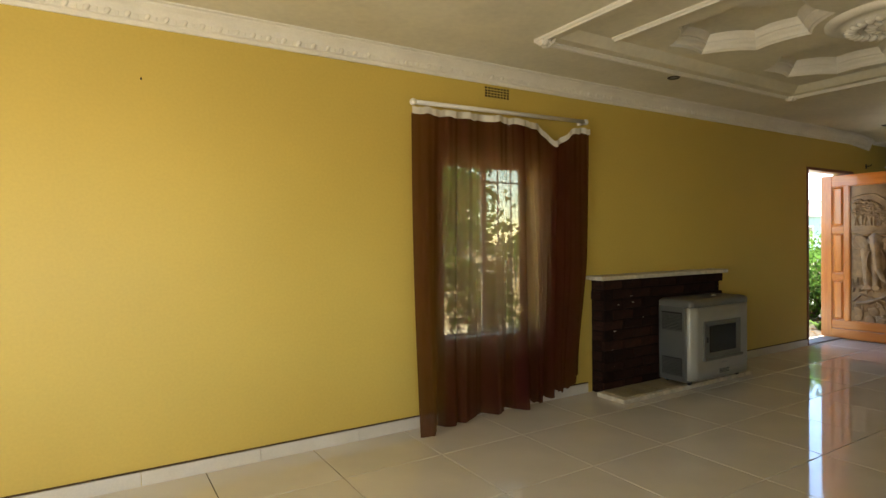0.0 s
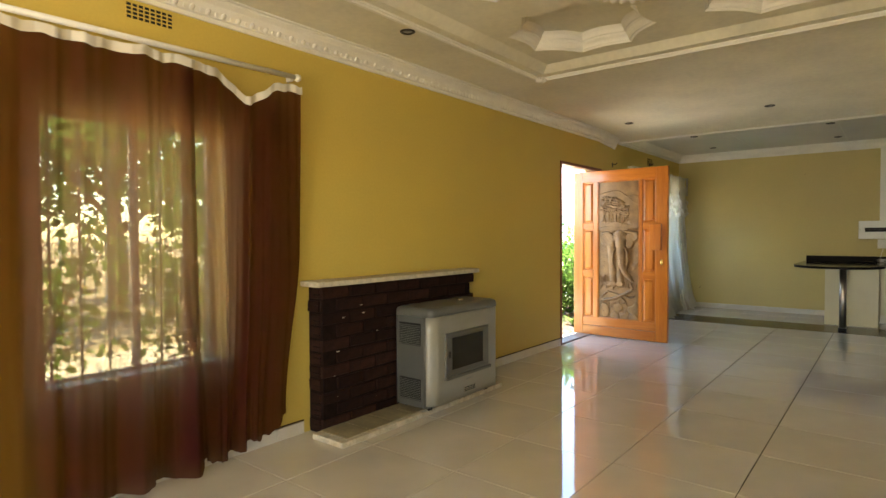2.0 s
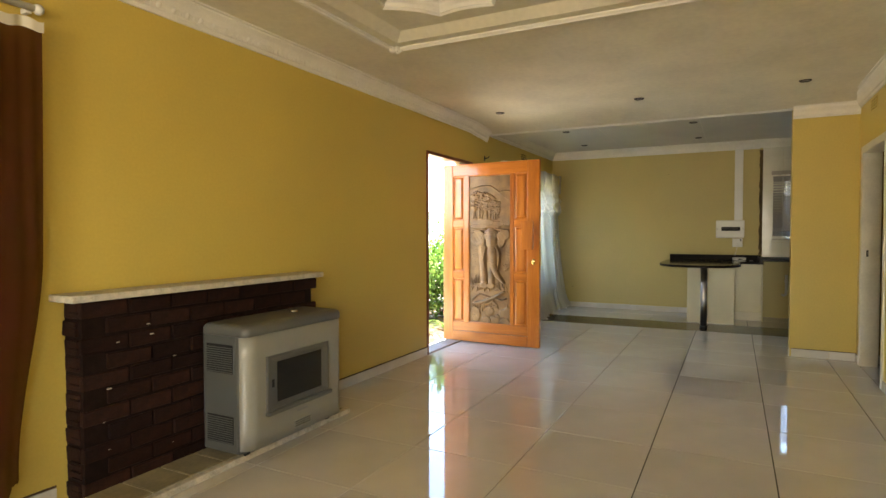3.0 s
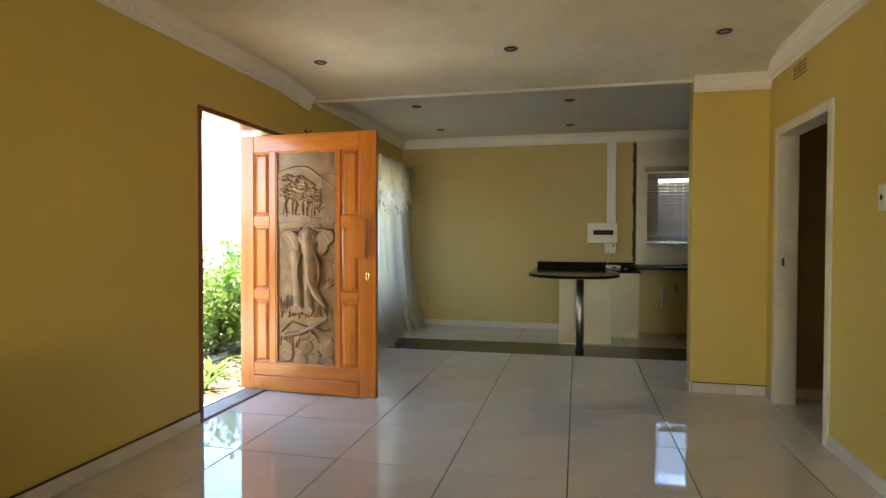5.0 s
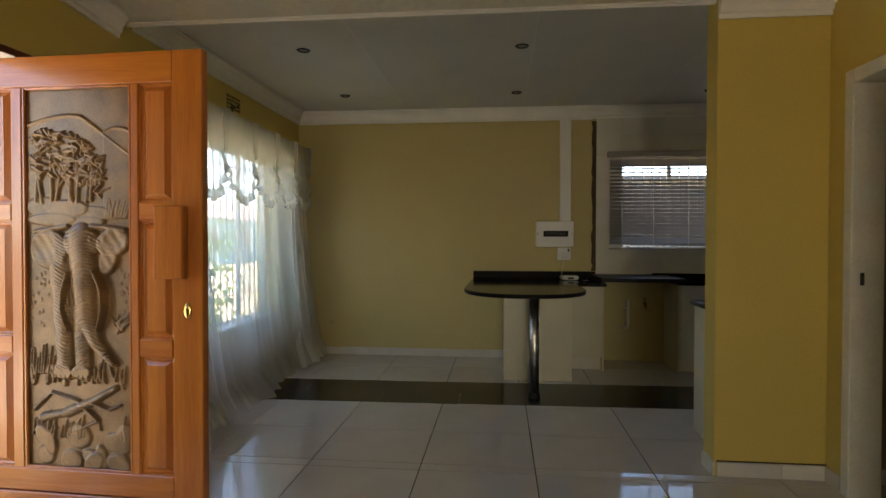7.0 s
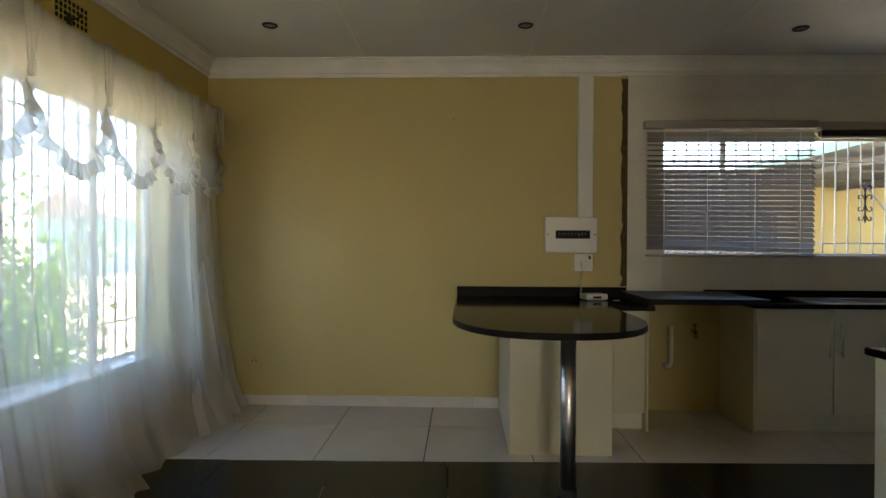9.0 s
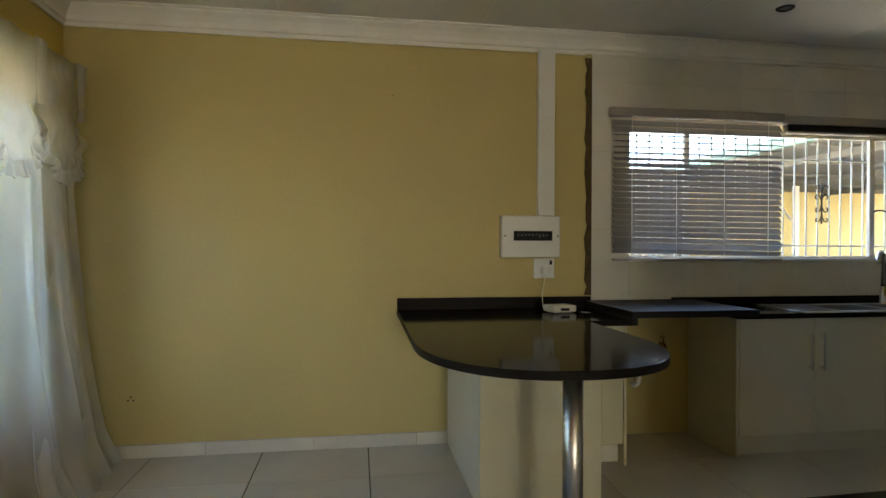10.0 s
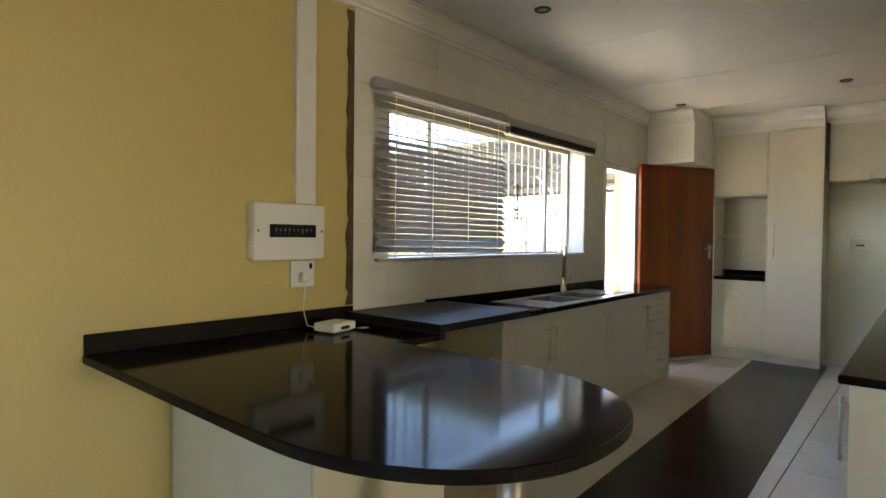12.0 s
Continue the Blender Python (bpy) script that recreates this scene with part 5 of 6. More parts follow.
# ---------------------------------------------------------------- kitchen


def rounded_bar():
    """Outline of the breakfast bar: straight from the wall, ending in a full, blunt round."""
    pts = [(EX - 0.001, 1.762)]
    tip, cx, y0, y1, power = 9.635, 10.25, 0.785, 1.775, 2 / 2.3
    for k in range(41):
        a = radians(90 + 180 * k / 40)
        c, s_ = math.cos(a), math.sin(a)
        pts.append((cx - (cx - tip) * abs(c) ** power, (y0 + y1) / 2 + math.copysign(abs(s_) ** power, s_) * (y1 - y0) / 2))
    pts += [(10.80, 0.790), (10.80, 0.506), (EX - 0.001, 0.506)]
    return pts


bb = thing("breakfast_bar", (10.12, 1.30, 0.0), "polished black granite breakfast bar, rounded end on a steel leg", "breakfast bar")
bm = prism(bmesh.new(), rounded_bar(), BT0, BT1)
es = [e for e in bm.edges if len(e.link_faces) == 2 and abs(e.calc_face_angle(0) - math.pi / 2) < 0.05 and abs(e.verts[0].co.z - e.verts[1].co.z) < 1e-5]
bmesh.ops.bevel(bm, geom=es, offset=0.004, segments=2, affect="EDGES", profile=0.5)
bmesh.ops.translate(bm, verts=bm.verts, vec=(-10.12, -1.30, 0))
top_ = part("granite_top", bm, GRANITE, bb)
top_.data.materials.append(EDGE)
for p_ in top_.data.polygons:
    p_.material_index = 0 if p_.normal.z > 0.9 else 1

bm = box(bmesh.new(), EX - 0.022, 0.512, BT1 + 0.0005, EX - 0.001, 1.760, BT1 + 0.075, 0.003)
bmesh.ops.translate(bm, verts=bm.verts, vec=(-10.12, -1.30, 0))
part("upstand", bm, EDGE, bb)
leg = part("leg", tube(bmesh.new(), (-0.175, -0.09, 0.006), (-0.175, -0.09, BT0 - 0.006), 0.038, n=28), STEEL, bb, "round brushed steel leg")
part("foot_ring", lathe(bmesh.new(), [(0.038, 0.04), (0.044, 0.035), (0.046, 0.004), (0.046, 0.0)], 28, (-0.175, -0.09, 0)), BLACK, leg)
part("top_plate", tube(bmesh.new(), (-0.175, -0.09, BT0 - 0.006), (-0.175, -0.09, BT0 - 0.0005), 0.06, n=28), STEEL, leg)


def handle(x, y, z0, z1, axis="z", out=(-1, 0)):
    """A straight steel bar handle standing off a door."""
    bm = bmesh.new()
    ox, oy = out[0] * 0.032, out[1] * 0.032
    if axis == "z":
        tube(bm, (x + ox, y + oy, z0), (x + ox, y + oy, z1), 0.006, n=8)
        for z in (z0 + 0.02, z1 - 0.02):
            tube(bm, (x, y, z), (x + ox, y + oy, z), 0.004, n=6)
    else:
        tube(bm, (x + ox, z0, y), (x + ox, z1, y), 0.006, n=8)
        for z in (z0 + 0.015, z1 - 0.015):
            tube(bm, (x, z, y), (x + ox, z, y), 0.004, n=6)
    return bm


# base unit that carries the bar
bu = thing("bar_cabinet", (10.48, 1.15, 0.0), "cream base panel unit carrying the breakfast bar", "cabinet")
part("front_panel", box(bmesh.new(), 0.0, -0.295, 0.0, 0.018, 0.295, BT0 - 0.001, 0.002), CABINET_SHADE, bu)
part("side_panel", box(bmesh.new(), 0.0185, 0.277, 0.0, 0.945, 0.295, BT0 - 0.001, 0.002), CABINET, bu)
part("side_panel", box(bmesh.new(), 0.0185, -0.295, 0.0, 0.445, -0.277, BT0 - 0.001, 0.002), CABINET, bu)
cu2 = thing("base_cabinet", (10.93, 0.68, 0.0), "narrow cream base cabinet beside the appliance space", "cabinet")
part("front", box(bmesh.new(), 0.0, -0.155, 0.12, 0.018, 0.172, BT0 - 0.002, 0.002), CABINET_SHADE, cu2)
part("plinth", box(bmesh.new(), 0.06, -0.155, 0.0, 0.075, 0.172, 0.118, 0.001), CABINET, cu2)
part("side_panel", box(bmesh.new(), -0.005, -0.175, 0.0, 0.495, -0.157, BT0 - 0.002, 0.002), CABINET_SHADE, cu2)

# appliance space: waste pipe and tap
pp = thing("waste_pipe", (EX - 0.05, 0.195, 0.33), "white plastic waste pipe stub with a bent end", "pipe")
part("pipe_body", pipe(bmesh.new(), [(0.0, 0.0, 0.30), (0, 0, 0.05), (0, 0.008, 0.015), (0, 0.03, 0.0), (-0.01, 0.05, 0.02)], 0.017, 10), PLASTIC, pp)
part("clip", box(bmesh.new(), 0.0, -0.022, 0.2, 0.049, 0.022, 0.22, 0.002), PLASTIC, pp)
tp = thing("washing_machine_tap", (EX, 0.02, 0.59), "brass washing machine tap on the wall", "tap")
part("tap_body", pipe(bmesh.new(), [(-0.001, 0, 0.0), (-0.05, 0, 0.0), (-0.06, 0, -0.01), (-0.062, 0, -0.05)], 0.013, 10), BRASS, tp)
part("tap_handle", pipe(bmesh.new(), [(-0.04, 0, 0.012), (-0.04, 0, 0.045), (-0.04, -0.015, 0.05), (-0.04, 0.02, 0.05)], 0.006, 8), BRASS, tp)

# sink run
SY0, SY1 = -2.85, -0.17
bm = bmesh.new()
WF, WB_, WZ0, WZ1 = 10.875, EX - 0.011, CT0 + 0.004, CT1 + 0.004
HOLE = (10.94, 11.25, -1.62, -0.86)      # cut-out for the bowls
box(bm, WF, SY0 - 0.01, WZ0, WB_, HOLE[2], WZ1)
box(bm, WF, HOLE[3], WZ0, WB_, SY1 + 0.015, WZ1)
box(bm, WF, HOLE[2], WZ0, HOLE[0], HOLE[3], WZ1)
box(bm, HOLE[1], HOLE[2], WZ0, WB_, HOLE[3], WZ1)
solid("worktop", bm, GRANITE, "long polished black granite worktop under the kitchen window", "worktop")
wb = thing("worktop_board", (11.09, 0.18, CT1 + 0.0045), "dull black worktop board bridging the appliance space", "worktop")
part("board", box(bmesh.new(), -0.33, -0.37, 0.0, 0.329, 0.38, 0.037, 0.003, 2), HONED, wb)
part("packing_strip", B(-0.325, 0.345, -0.034, 0.329, 0.378, -0.0005), HONED, wb)
solid("upstand", box(bmesh.new(), EX - 0.034, -2.46, CT1 + 0.0045, EX - 0.013, -0.05, CT1 + 0.055, 0.003), GRANITE, "black granite upstand below the kitchen window", "upstand")


def base_unit(y1, width, doors, label, drawers=0):
    """A base unit whose doors face -x; y1 is its +y edge."""
    u = thing("base_cabinet", (10.93, y1 - width / 2, 0.0), label, "cabinet", "sink run cabinets")
    w = width / 2
    part("carcass", B(0.02, -w + 0.001, 0.12, 0.48, w - 0.001, CT0 - 0.07), CABINET, u)
    part("plinth", box(bmesh.new(), 0.055, -w, 0.0, 0.07, w, 0.118, 0.001), CABINET, u)
    if drawers:
        z = CT0 - 0.004
        for h in (0.11, 0.13, 0.23, 0.23):
            d = part("drawer_front", box(bmesh.new(), 0.0, -w + 0.002, z - h + 0.003, 0.018, w - 0.002, z, 0.002), CABINET, u)
            part("handle", handle(0.0, z - h / 2, -0.055, 0.055, axis="y"), STEEL, d, "steel bar handle")
            z -= h + 0.002
        return u
    n = doors
    for k in range(n):
        a, b = w - width * k / n, w - width * (k + 1) / n
        d = part("door", box(bmesh.new(), 0.0, b + 0.002, 0.125, 0.018, a - 0.002, CT0 - 0.004, 0.002), CABINET, u)
        if n == 2:
            hy = b + 0.04 if k == 0 else a - 0.04
        else:
            hy = b + 0.05
        part("handle", handle(0.0, hy, 0.505, 0.725), STEEL, d, "steel bar handle")
    return u


first = base_unit(-0.19, 0.98, 2, "cream double-door base cabinet with steel bar handles")
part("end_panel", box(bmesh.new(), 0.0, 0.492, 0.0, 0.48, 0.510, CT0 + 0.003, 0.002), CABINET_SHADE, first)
base_unit(-1.17, 0.66, 2, "cream double-door sink cabinet with steel bar handles")
base_unit(-1.83, 0.46, 1, "cream single-door base cabinet with a steel bar handle")
last = base_unit(-2.29, 0.54, 0, "cream drawer unit with slightly open drawers", drawers=4)
part("end_panel", box(bmesh.new(), -0.005, -0.292, 0.0, 0.48, -0.274, CT0 + 0.003, 0.002), CABINET, last)

sk = thing("sink", (11.095, -1.24, CT1 + 0.0045), "stainless steel double sink with drainer set in the granite", "sink")
bm = bmesh.new()
for x0, y0, x1, y1 in ((-0.225, 0.365, 0.215, 0.67), (-0.225, -0.67, 0.215, -0.365), (-0.225, -0.365, -0.145, 0.365), (0.145, -0.365, 0.215, 0.365), (-0.145, -0.022, 0.145, 0.022)):
    box(bm, x0, y0, 0.0, x1, y1, 0.005)
part("rim", bm, SINKSTEEL, sk)
for y0, y1 in ((0.024, 0.363), (-0.363, -0.024)):
    bm = bmesh.new()
    lo, hi = [], []
    for px, py in rounded_plan(-0.143, y0, 0.143, y1, 0.04, 4):
        hi.append(bm.verts.new((px, py, 0.004)))
        lo.append(bm.verts.new((px * 0.94, (y0 + y1) / 2 + (py - (y0 + y1) / 2) * 0.94, -0.085)))
    for k in range(len(lo)):
        bm.faces.new((lo[k], lo[(k + 1) % len(lo)], hi[(k + 1) % len(hi)], hi[k])).smooth = True
    bm.faces.new(lo)
    bowl = part("bowl", bm, SINKSTEEL, sk)
    part("waste", lathe(bmesh.new(), [(0.034, -0.0845), (0.030, -0.082), (0.012, -0.083), (0.0, -0.083)], 16, (0, (y0 + y1) / 2, 0)), CHROME, bowl)
for k in range(8):
    for a, b in ((0.40, 0.64), (-0.64, -0.40)):
        part("drainer_rib", box(bmesh.new(), -0.17 + k * 0.043, a, 0.0052, -0.155 + k * 0.043, b, 0.0085, 0.001), SINKSTEEL, sk)
part("rim_edge", pipe(bmesh.new(), [(-0.225, -0.67, 0.004), (-0.225, 0.67, 0.004), (0.215, 0.67, 0.004), (0.215, -0.67, 0.004), (-0.225, -0.67, 0.004)], 0.004, 6), CHROME, sk, "rolled bright rim")
tap = thing("mixer_tap", (11.30, -1.535, CT1 + 0.0105), "chrome kitchen mixer tap with a tall straight spout", "tap")
part("tap_body", lathe(bmesh.new(), [(0.030, 0.0), (0.030, 0.012), (0.022, 0.018), (0.021, 0.10), (0.018, 0.115)], 18), CHROME, tap)
part("spout", pipe(bmesh.new(), [(0, 0, 0.11), (0, 0, 0.31), (-0.012, 0.018, 0.338), (-0.035, 0.055, 0.348), (-0.062, 0.098, 0.335), (-0.075, 0.118, 0.30), (-0.077, 0.121, 0.27)], [0.0165, 0.0165, 0.016, 0.015, 0.015, 0.015, 0.0155], 14), CHROME, tap)
part("lever", pipe(bmesh.new(), [(0.0, -0.018, 0.08), (-0.01, -0.045, 0.09), (-0.02, -0.085, 0.125)], 0.007, 8), CHROME, tap)

for y0, y1 in ((W3[0] + 0.0005, W3[0] + 0.008), (W3[1] - 0.008, W3[1] - 0.0005)):
    setting("trim", B(EX - 0.004, y0, W3[2] + 0.023, EX + 0.149, y1, W3[3] - 0.001), FRAMEPAINT, "white painted lining of the kitchen window reveal")

# venetian blinds
bl = thing("venetian_blind", (EX - 0.045, 0.38, 1.142), "taupe venetian blind, let down over half the window", "blind")
part("headrail", box(bmesh.new(), -0.024, -1.22, 0.928, 0.024, 0.02, 0.985, 0.004), shader("taupe_headrail", (0.38, 0.345, 0.32), 0.5, vary=0.06), bl)
for k in range(23):
    z = 0.040 + k * 0.0385
    skew = -0.022 * max(0.0, 1 - k / 9)
    def slat(u, v, z=z, skew=skew, k=k):
        a = radians((-22 - 26 * ease(18, 14, k) if k < 21 else -58) if k > 2 else (40, 52, -40)[k])
        s = (v - 0.5) * 0.049
        bow = 0.003 * (1 - (2 * v - 1) ** 2)
        return Vector((-s * math.cos(a) - bow * math.sin(a), -0.005 - 1.20 * u, z + s * math.sin(a) + bow * math.cos(a) + skew * (1 - u) * -1.0))
    part("slat", sheet(bmesh.new(), 6, 4, slat), BLIND, bl)
part("bottom_rail", box(bmesh.new(), -0.012, -1.21, -0.005, 0.012, 0.0, 0.012, 0.003), bpy.data.materials["taupe_headrail"], bl)
for y in (-0.12, -0.43, -0.77, -1.09):
    part("ladder_cord", tube(bmesh.new(), (-0.028, y, 0.0), (-0.028, y, 0.93), 0.002, n=5), PLASTIC, bl)
bl2 = thing("venetian_blind", (EX - 0.045, -0.85, 2.0), "taupe venetian blind drawn up into a dark stack", "blind")
part("headrail", box(bmesh.new(), -0.024, -1.36, 0.058, 0.024, -0.002, 0.115, 0.004), bpy.data.materials["taupe_headrail"], bl2)
for k in range(10):
    part("slat", box(bmesh.new(), -0.024, -1.33, 0.016 + k * 0.0042, 0.024, -0.01, 0.0185 + k * 0.0042), DARKMETAL, bl2)
part("bottom_rail", box(bmesh.new(), -0.024, -1.33, 0.0, 0.024, -0.01, 0.014, 0.003), bpy.data.materials["taupe_headrail"], bl2)

# tall units at the kitchen's end
op = thing("open_shelf_unit", (10.67, -4.20, 0.0), "cream kitchen unit with open shelves over a cupboard", "cabinet")
part("side_panel", B(-0.27, -0.398, 0.10, -0.252, 0.0, 2.40), CABINET, op)
part("side_panel", B(0.252, -0.398, 0.10, 0.27, 0.0, 2.40), CABINET, op)
part("back_panel", B(-0.251, -0.398, 0.10, 0.251, -0.385, 2.40), CABINET, op)
part("top_door", box(bmesh.new(), -0.250, -0.018, 1.765, 0.250, 0.002, 2.40, 0.002), CABINET, op)
part("shelf", box(bmesh.new(), -0.250, -0.384, 1.745, 0.250, -0.02, 1.763, 0.002), CABINET, op)
part("shelf", box(bmesh.new(), -0.250, -0.384, 1.31, 0.250, -0.005, 1.328, 0.002), CABINET, op)
part("counter", box(bmesh.new(), -0.250, -0.384, 0.845, 0.250, 0.004, 0.880, 0.003), GRANITE, op, "black granite counter")
part("back_splash", box(bmesh.new(), -0.250, -0.384, 0.881, 0.250, -0.372, 0.94, 0.002), GRANITE, op)
d = part("lower_door", box(bmesh.new(), -0.250, -0.018, 0.105, 0.250, 0.002, 0.842, 0.002), CABINET, op)
part("handle", handle(0.19, 0.002, 0.60, 0.80, out=(0, 1)), STEEL, d)
part("plinth", B(-0.27, -0.06, 0.0, 0.27, -0.045, 0.098), CABINET, op)
tu = thing("tall_cabinet", (10.16, -4.18, 0.0), "tall cream kitchen cabinet with one long door", "cabinet")
part("carcass", B(-0.235, -0.418, 0.08, 0.235, -0.02, 2.40), CABINET, tu)
d = part("door", box(bmesh.new(), -0.234, -0.018, 0.085, 0.234, 0.002, 2.40, 0.002), CABINET, tu)
part("handle", handle(0.18, 0.002, 1.10, 1.45, out=(0, 1)), STEEL, d)
part("plinth", B(-0.23, -0.06, 0.0, 0.23, -0.045, 0.078), CABINET, tu)
solid("bulkhead", B(10.945, BY + 0.001, 2.06, EX - 0.011, -3.52, KITCHEN - 0.001), WHITE, "white boxed bulkhead in the kitchen corner", "bulkhead", kind="structure")
uc = thing("wall_cabinet", (9.40, -4.30, 1.86), "cream wall cupboard beside the extractor hood", "cabinet")
part("carcass", B(-0.50, -0.298, 0.0, 0.50, -0.02, 0.56), CABINET, uc)
for a in (-0.499, 0.001):
    part("door", box(bmesh.new(), a, -0.018, 0.0, a + 0.498, 0.002, 0.56, 0.002), CABINET, uc)
bm = cornice((9.925, -4.18), (10.40, -4.18), (0, 1), KITCHEN - 0.004, 0.14)
merge(bm, cornice((10.40, -4.20), (10.945, -4.20), (0, 1), KITCHEN - 0.005, 0.14))
merge(bm, cornice((8.71, -4.30), (9.925, -4.30), (0, 1), KITCHEN - 0.006, 0.14))
merge(bm, cornice((10.945, -3.52), (EX, -3.52), (0, 1), KITCHEN - 0.007, 0.12))
setting("cornice", bm, WHITE, "white cornice over the kitchen units")
for y_, a, b in ((-4.20, 10.40, 10.944), (-4.18, 9.926, 10.395), (-4.305, 8.71, 9.90)):
    setting("trim", B(a, BY + 0.01, 2.402, b, y_ - 0.003, KITCHEN - 0.009), WHITE, "white filler above the kitchen units")
hd = thing("extractor_hood", (9.30, -3.75, 1.80), "steel extractor hood over the hob counter", "hood")
part("canopy", prism(bmesh.new(), [(-0.28, 0.0), (0.22, 0.0), (0.22, 0.05), (-0.05, 0.20), (-0.28, 0.20)], -0.30, 0.30, axis="y"), STEEL, hd)
part("chimney", box(bmesh.new(), -0.20, -0.12, 0.201, 0.0, 0.12, KITCHEN - 1.801, 0.003), STEEL, hd)
part("lamp_strip", B(0.06, -0.2, -0.003, 0.16, 0.2, -0.0005), GREYPLASTIC, hd)
hs = thing("wall_socket", (9.66, BY, 1.17), "white double wall socket on the kitchen tiles", "socket")
part("plate", box(bmesh.new(), -0.08, 0.001, 0.0, 0.08, 0.014, 0.13, 0.003), PLASTIC, hs)
part("rocker", box(bmesh.new(), -0.04, 0.0142, 0.055, 0.03, 0.018, 0.07, 0.002), BLACK, hs)

# counter along the pier wall
ic = thing("counter_cabinet", (9.02, -1.10, 0.0), "cream counter cabinet along the dividing wall", "cabinet")
part("end_panel", box(bmesh.new(), -0.315, 1.300, 0.0, 0.285, 1.318, CT0 - 0.001, 0.002), CABINET, ic)
part("carcass", B(-0.315, -1.33, 0.10, 0.262, 1.299, CT0 - 0.06), CABINET, ic)
part("plinth", B(0.20, -1.33, 0.0, 0.215, 1.299, 0.099), CABINET, ic)
for k in range(5):
    a = 1.297 - k * 0.525
    d = part("door", box(bmesh.new(), 0.264, a - 0.526, 0.105, 0.282, a - 0.002, CT0 - 0.004, 0.002), CABINET, ic)
    part("handle", handle(0.282, a - 0.07, 0.53, 0.75, out=(1, 0)), STEEL, d)
bm = box(bmesh.new(), PX + 0.152, -2.45, CT0, 9.335, 0.240, CT1, 0.006, 2)
solid("worktop", bm, GRANITE, "polished black granite counter top along the dividing wall", "worktop")
hob = thing("hob", (9.02, -1.9, CT1 + 0.0005), "black glass hob set in the granite counter", "hob")
part("glass_plate", box(bmesh.new(), -0.24, -0.29, 0.0, 0.24, 0.29, 0.006, 0.002), SMOKED, hob)
for x in (-0.11, 0.11):
    for y in (-0.14, 0.14):
        part("ring", lathe(bmesh.new(), [(0.085, 0.0062), (0.085, 0.0072), (0.078, 0.0072), (0.078, 0.0062)], 24, (x, y, 0)), GREYPLASTIC, hob)

# small fittings on the long wall
for x, z in ((8.45, 2.17), (9.9, 2.30)):
    hk = thing("wall_bracket", (x, NY, z), "small dark metal bracket screwed to the yellow wall", "bracket", "wall brackets")
    part("plate", box(bmesh.new(), -0.018, -0.006, -0.03, 0.018, -0.001, 0.03, 0.002), DARKMETAL, hk)
    part("arm", pipe(bmesh.new(), [(0, -0.006, 0.0), (0, -0.05, 0.005), (0, -0.065, 0.025)], 0.006, 6), DARKMETAL, hk)
solid("wall_nail", tube(bmesh.new(), (EX - 0.010, 1.79, 2.152), (EX - 0.001, 1.79, 2.15), 0.004, n=8), DARKMETAL, "tiny dark nail in the pale end wall", "nail")
solid("wall_nail", tube(bmesh.new(), (0.118, NY - 0.012, 2.155), (0.118, NY - 0.001, 2.15), 0.004, n=8), DARKMETAL, "small dark nail in the yellow wall", "nail")

# ---------------------------------------------------------------- outside
setting("ground", B(-120, -120, -0.50, 150, 150, -0.06), SOIL, "dry pale garden soil reaching to the distance")
setting("pavement", B(1.0, NT + 0.95, -0.055, 13.5, NT + 3.6, -0.03), CONCRETE, "pale concrete drive in front of the house")
setting("pavement_court", B(ET + 0.002, -9.0, -0.055, 19.0, 4.5, -0.02), CONCRETE, "pale concrete yard behind the kitchen")
setting("step", box(bmesh.new(), D1[0] - 0.1, NY + 0.165, -0.058, D1[1] + 0.1, NT + 0.05, -0.008, 0.006), CONCRETE, "low concrete step at the entrance")


def leaf_quad(bm, p, size, rng, droop=0.3):
    d = Vector((rng.gauss(0, 1), rng.gauss(0, 1), rng.gauss(0.1, 0.6))).normalized()
    s = d.cross(Vector((rng.gauss(0, 1), rng.gauss(0, 1), rng.gauss(0, 1)))).normalized() * size * 0.42
    p = Vector(p)
    q = [p, p + d * size * 0.5 + s, p + d * size - Z * size * droop, p + d * size * 0.5 - s]
    bm.faces.new([bm.verts.new(v) for v in q])


def bush(name, loc, h, r, seed, count, label, mat_leaf, leaf=0.05, spread=1.0, category="bush", base=0.15):
    b = thing(name, loc, label, category)
    rng = random.Random(seed)
    stems, leaves = bmesh.new(), bmesh.new()
    tips = []
    for k in range(9):
        a = rng.uniform(0, 6.28)
        pts, p = [], Vector((rng.uniform(-0.04, 0.04), rng.uniform(-0.04, 0.04), 0))
        d = Vector((math.cos(a) * 0.35 * spread, math.sin(a) * 0.35 * spread, 1)).normalized()
        L = h * rng.uniform(0.65, 1.0)
        for s in range(6):
            pts.append(p.copy())
            p += d * L / 5
            d = (d + Vector((rng.gauss(0, 0.16), rng.gauss(0, 0.16), 0.02))).normalized()
        pipe(stems, pts, [0.014 * (1 - s * 0.16) * (0.6 + r) for s in range(6)], 5)
        for s in range(1, 6):
            for _ in range(3):
                e = pts[s] + Vector((rng.gauss(0, r * 0.35), rng.gauss(0, r * 0.35), rng.gauss(0, 0.12 * h)))
                if e.z > base * h:
                    tips.append(e)
                    if rng.random() < 0.4:
                        pipe(stems, [pts[s], (pts[s] + e) / 2 + Z * 0.02, e], [0.006, 0.004, 0.002], 4)
    for _ in range(count):
        t = rng.choice(tips)
        p = t + Vector((rng.gauss(0, 0.09), rng.gauss(0, 0.09), rng.gauss(0, 0.08))) * (0.5 + r)
        if p.z > 0.03:
            leaf_quad(leaves, p, leaf * rng.uniform(0.6, 1.3), rng)
    part("branchwork", stems, BARK, b)
    part("foliage", leaves, mat_leaf, b)
    return b


GROUNDZ = -0.06
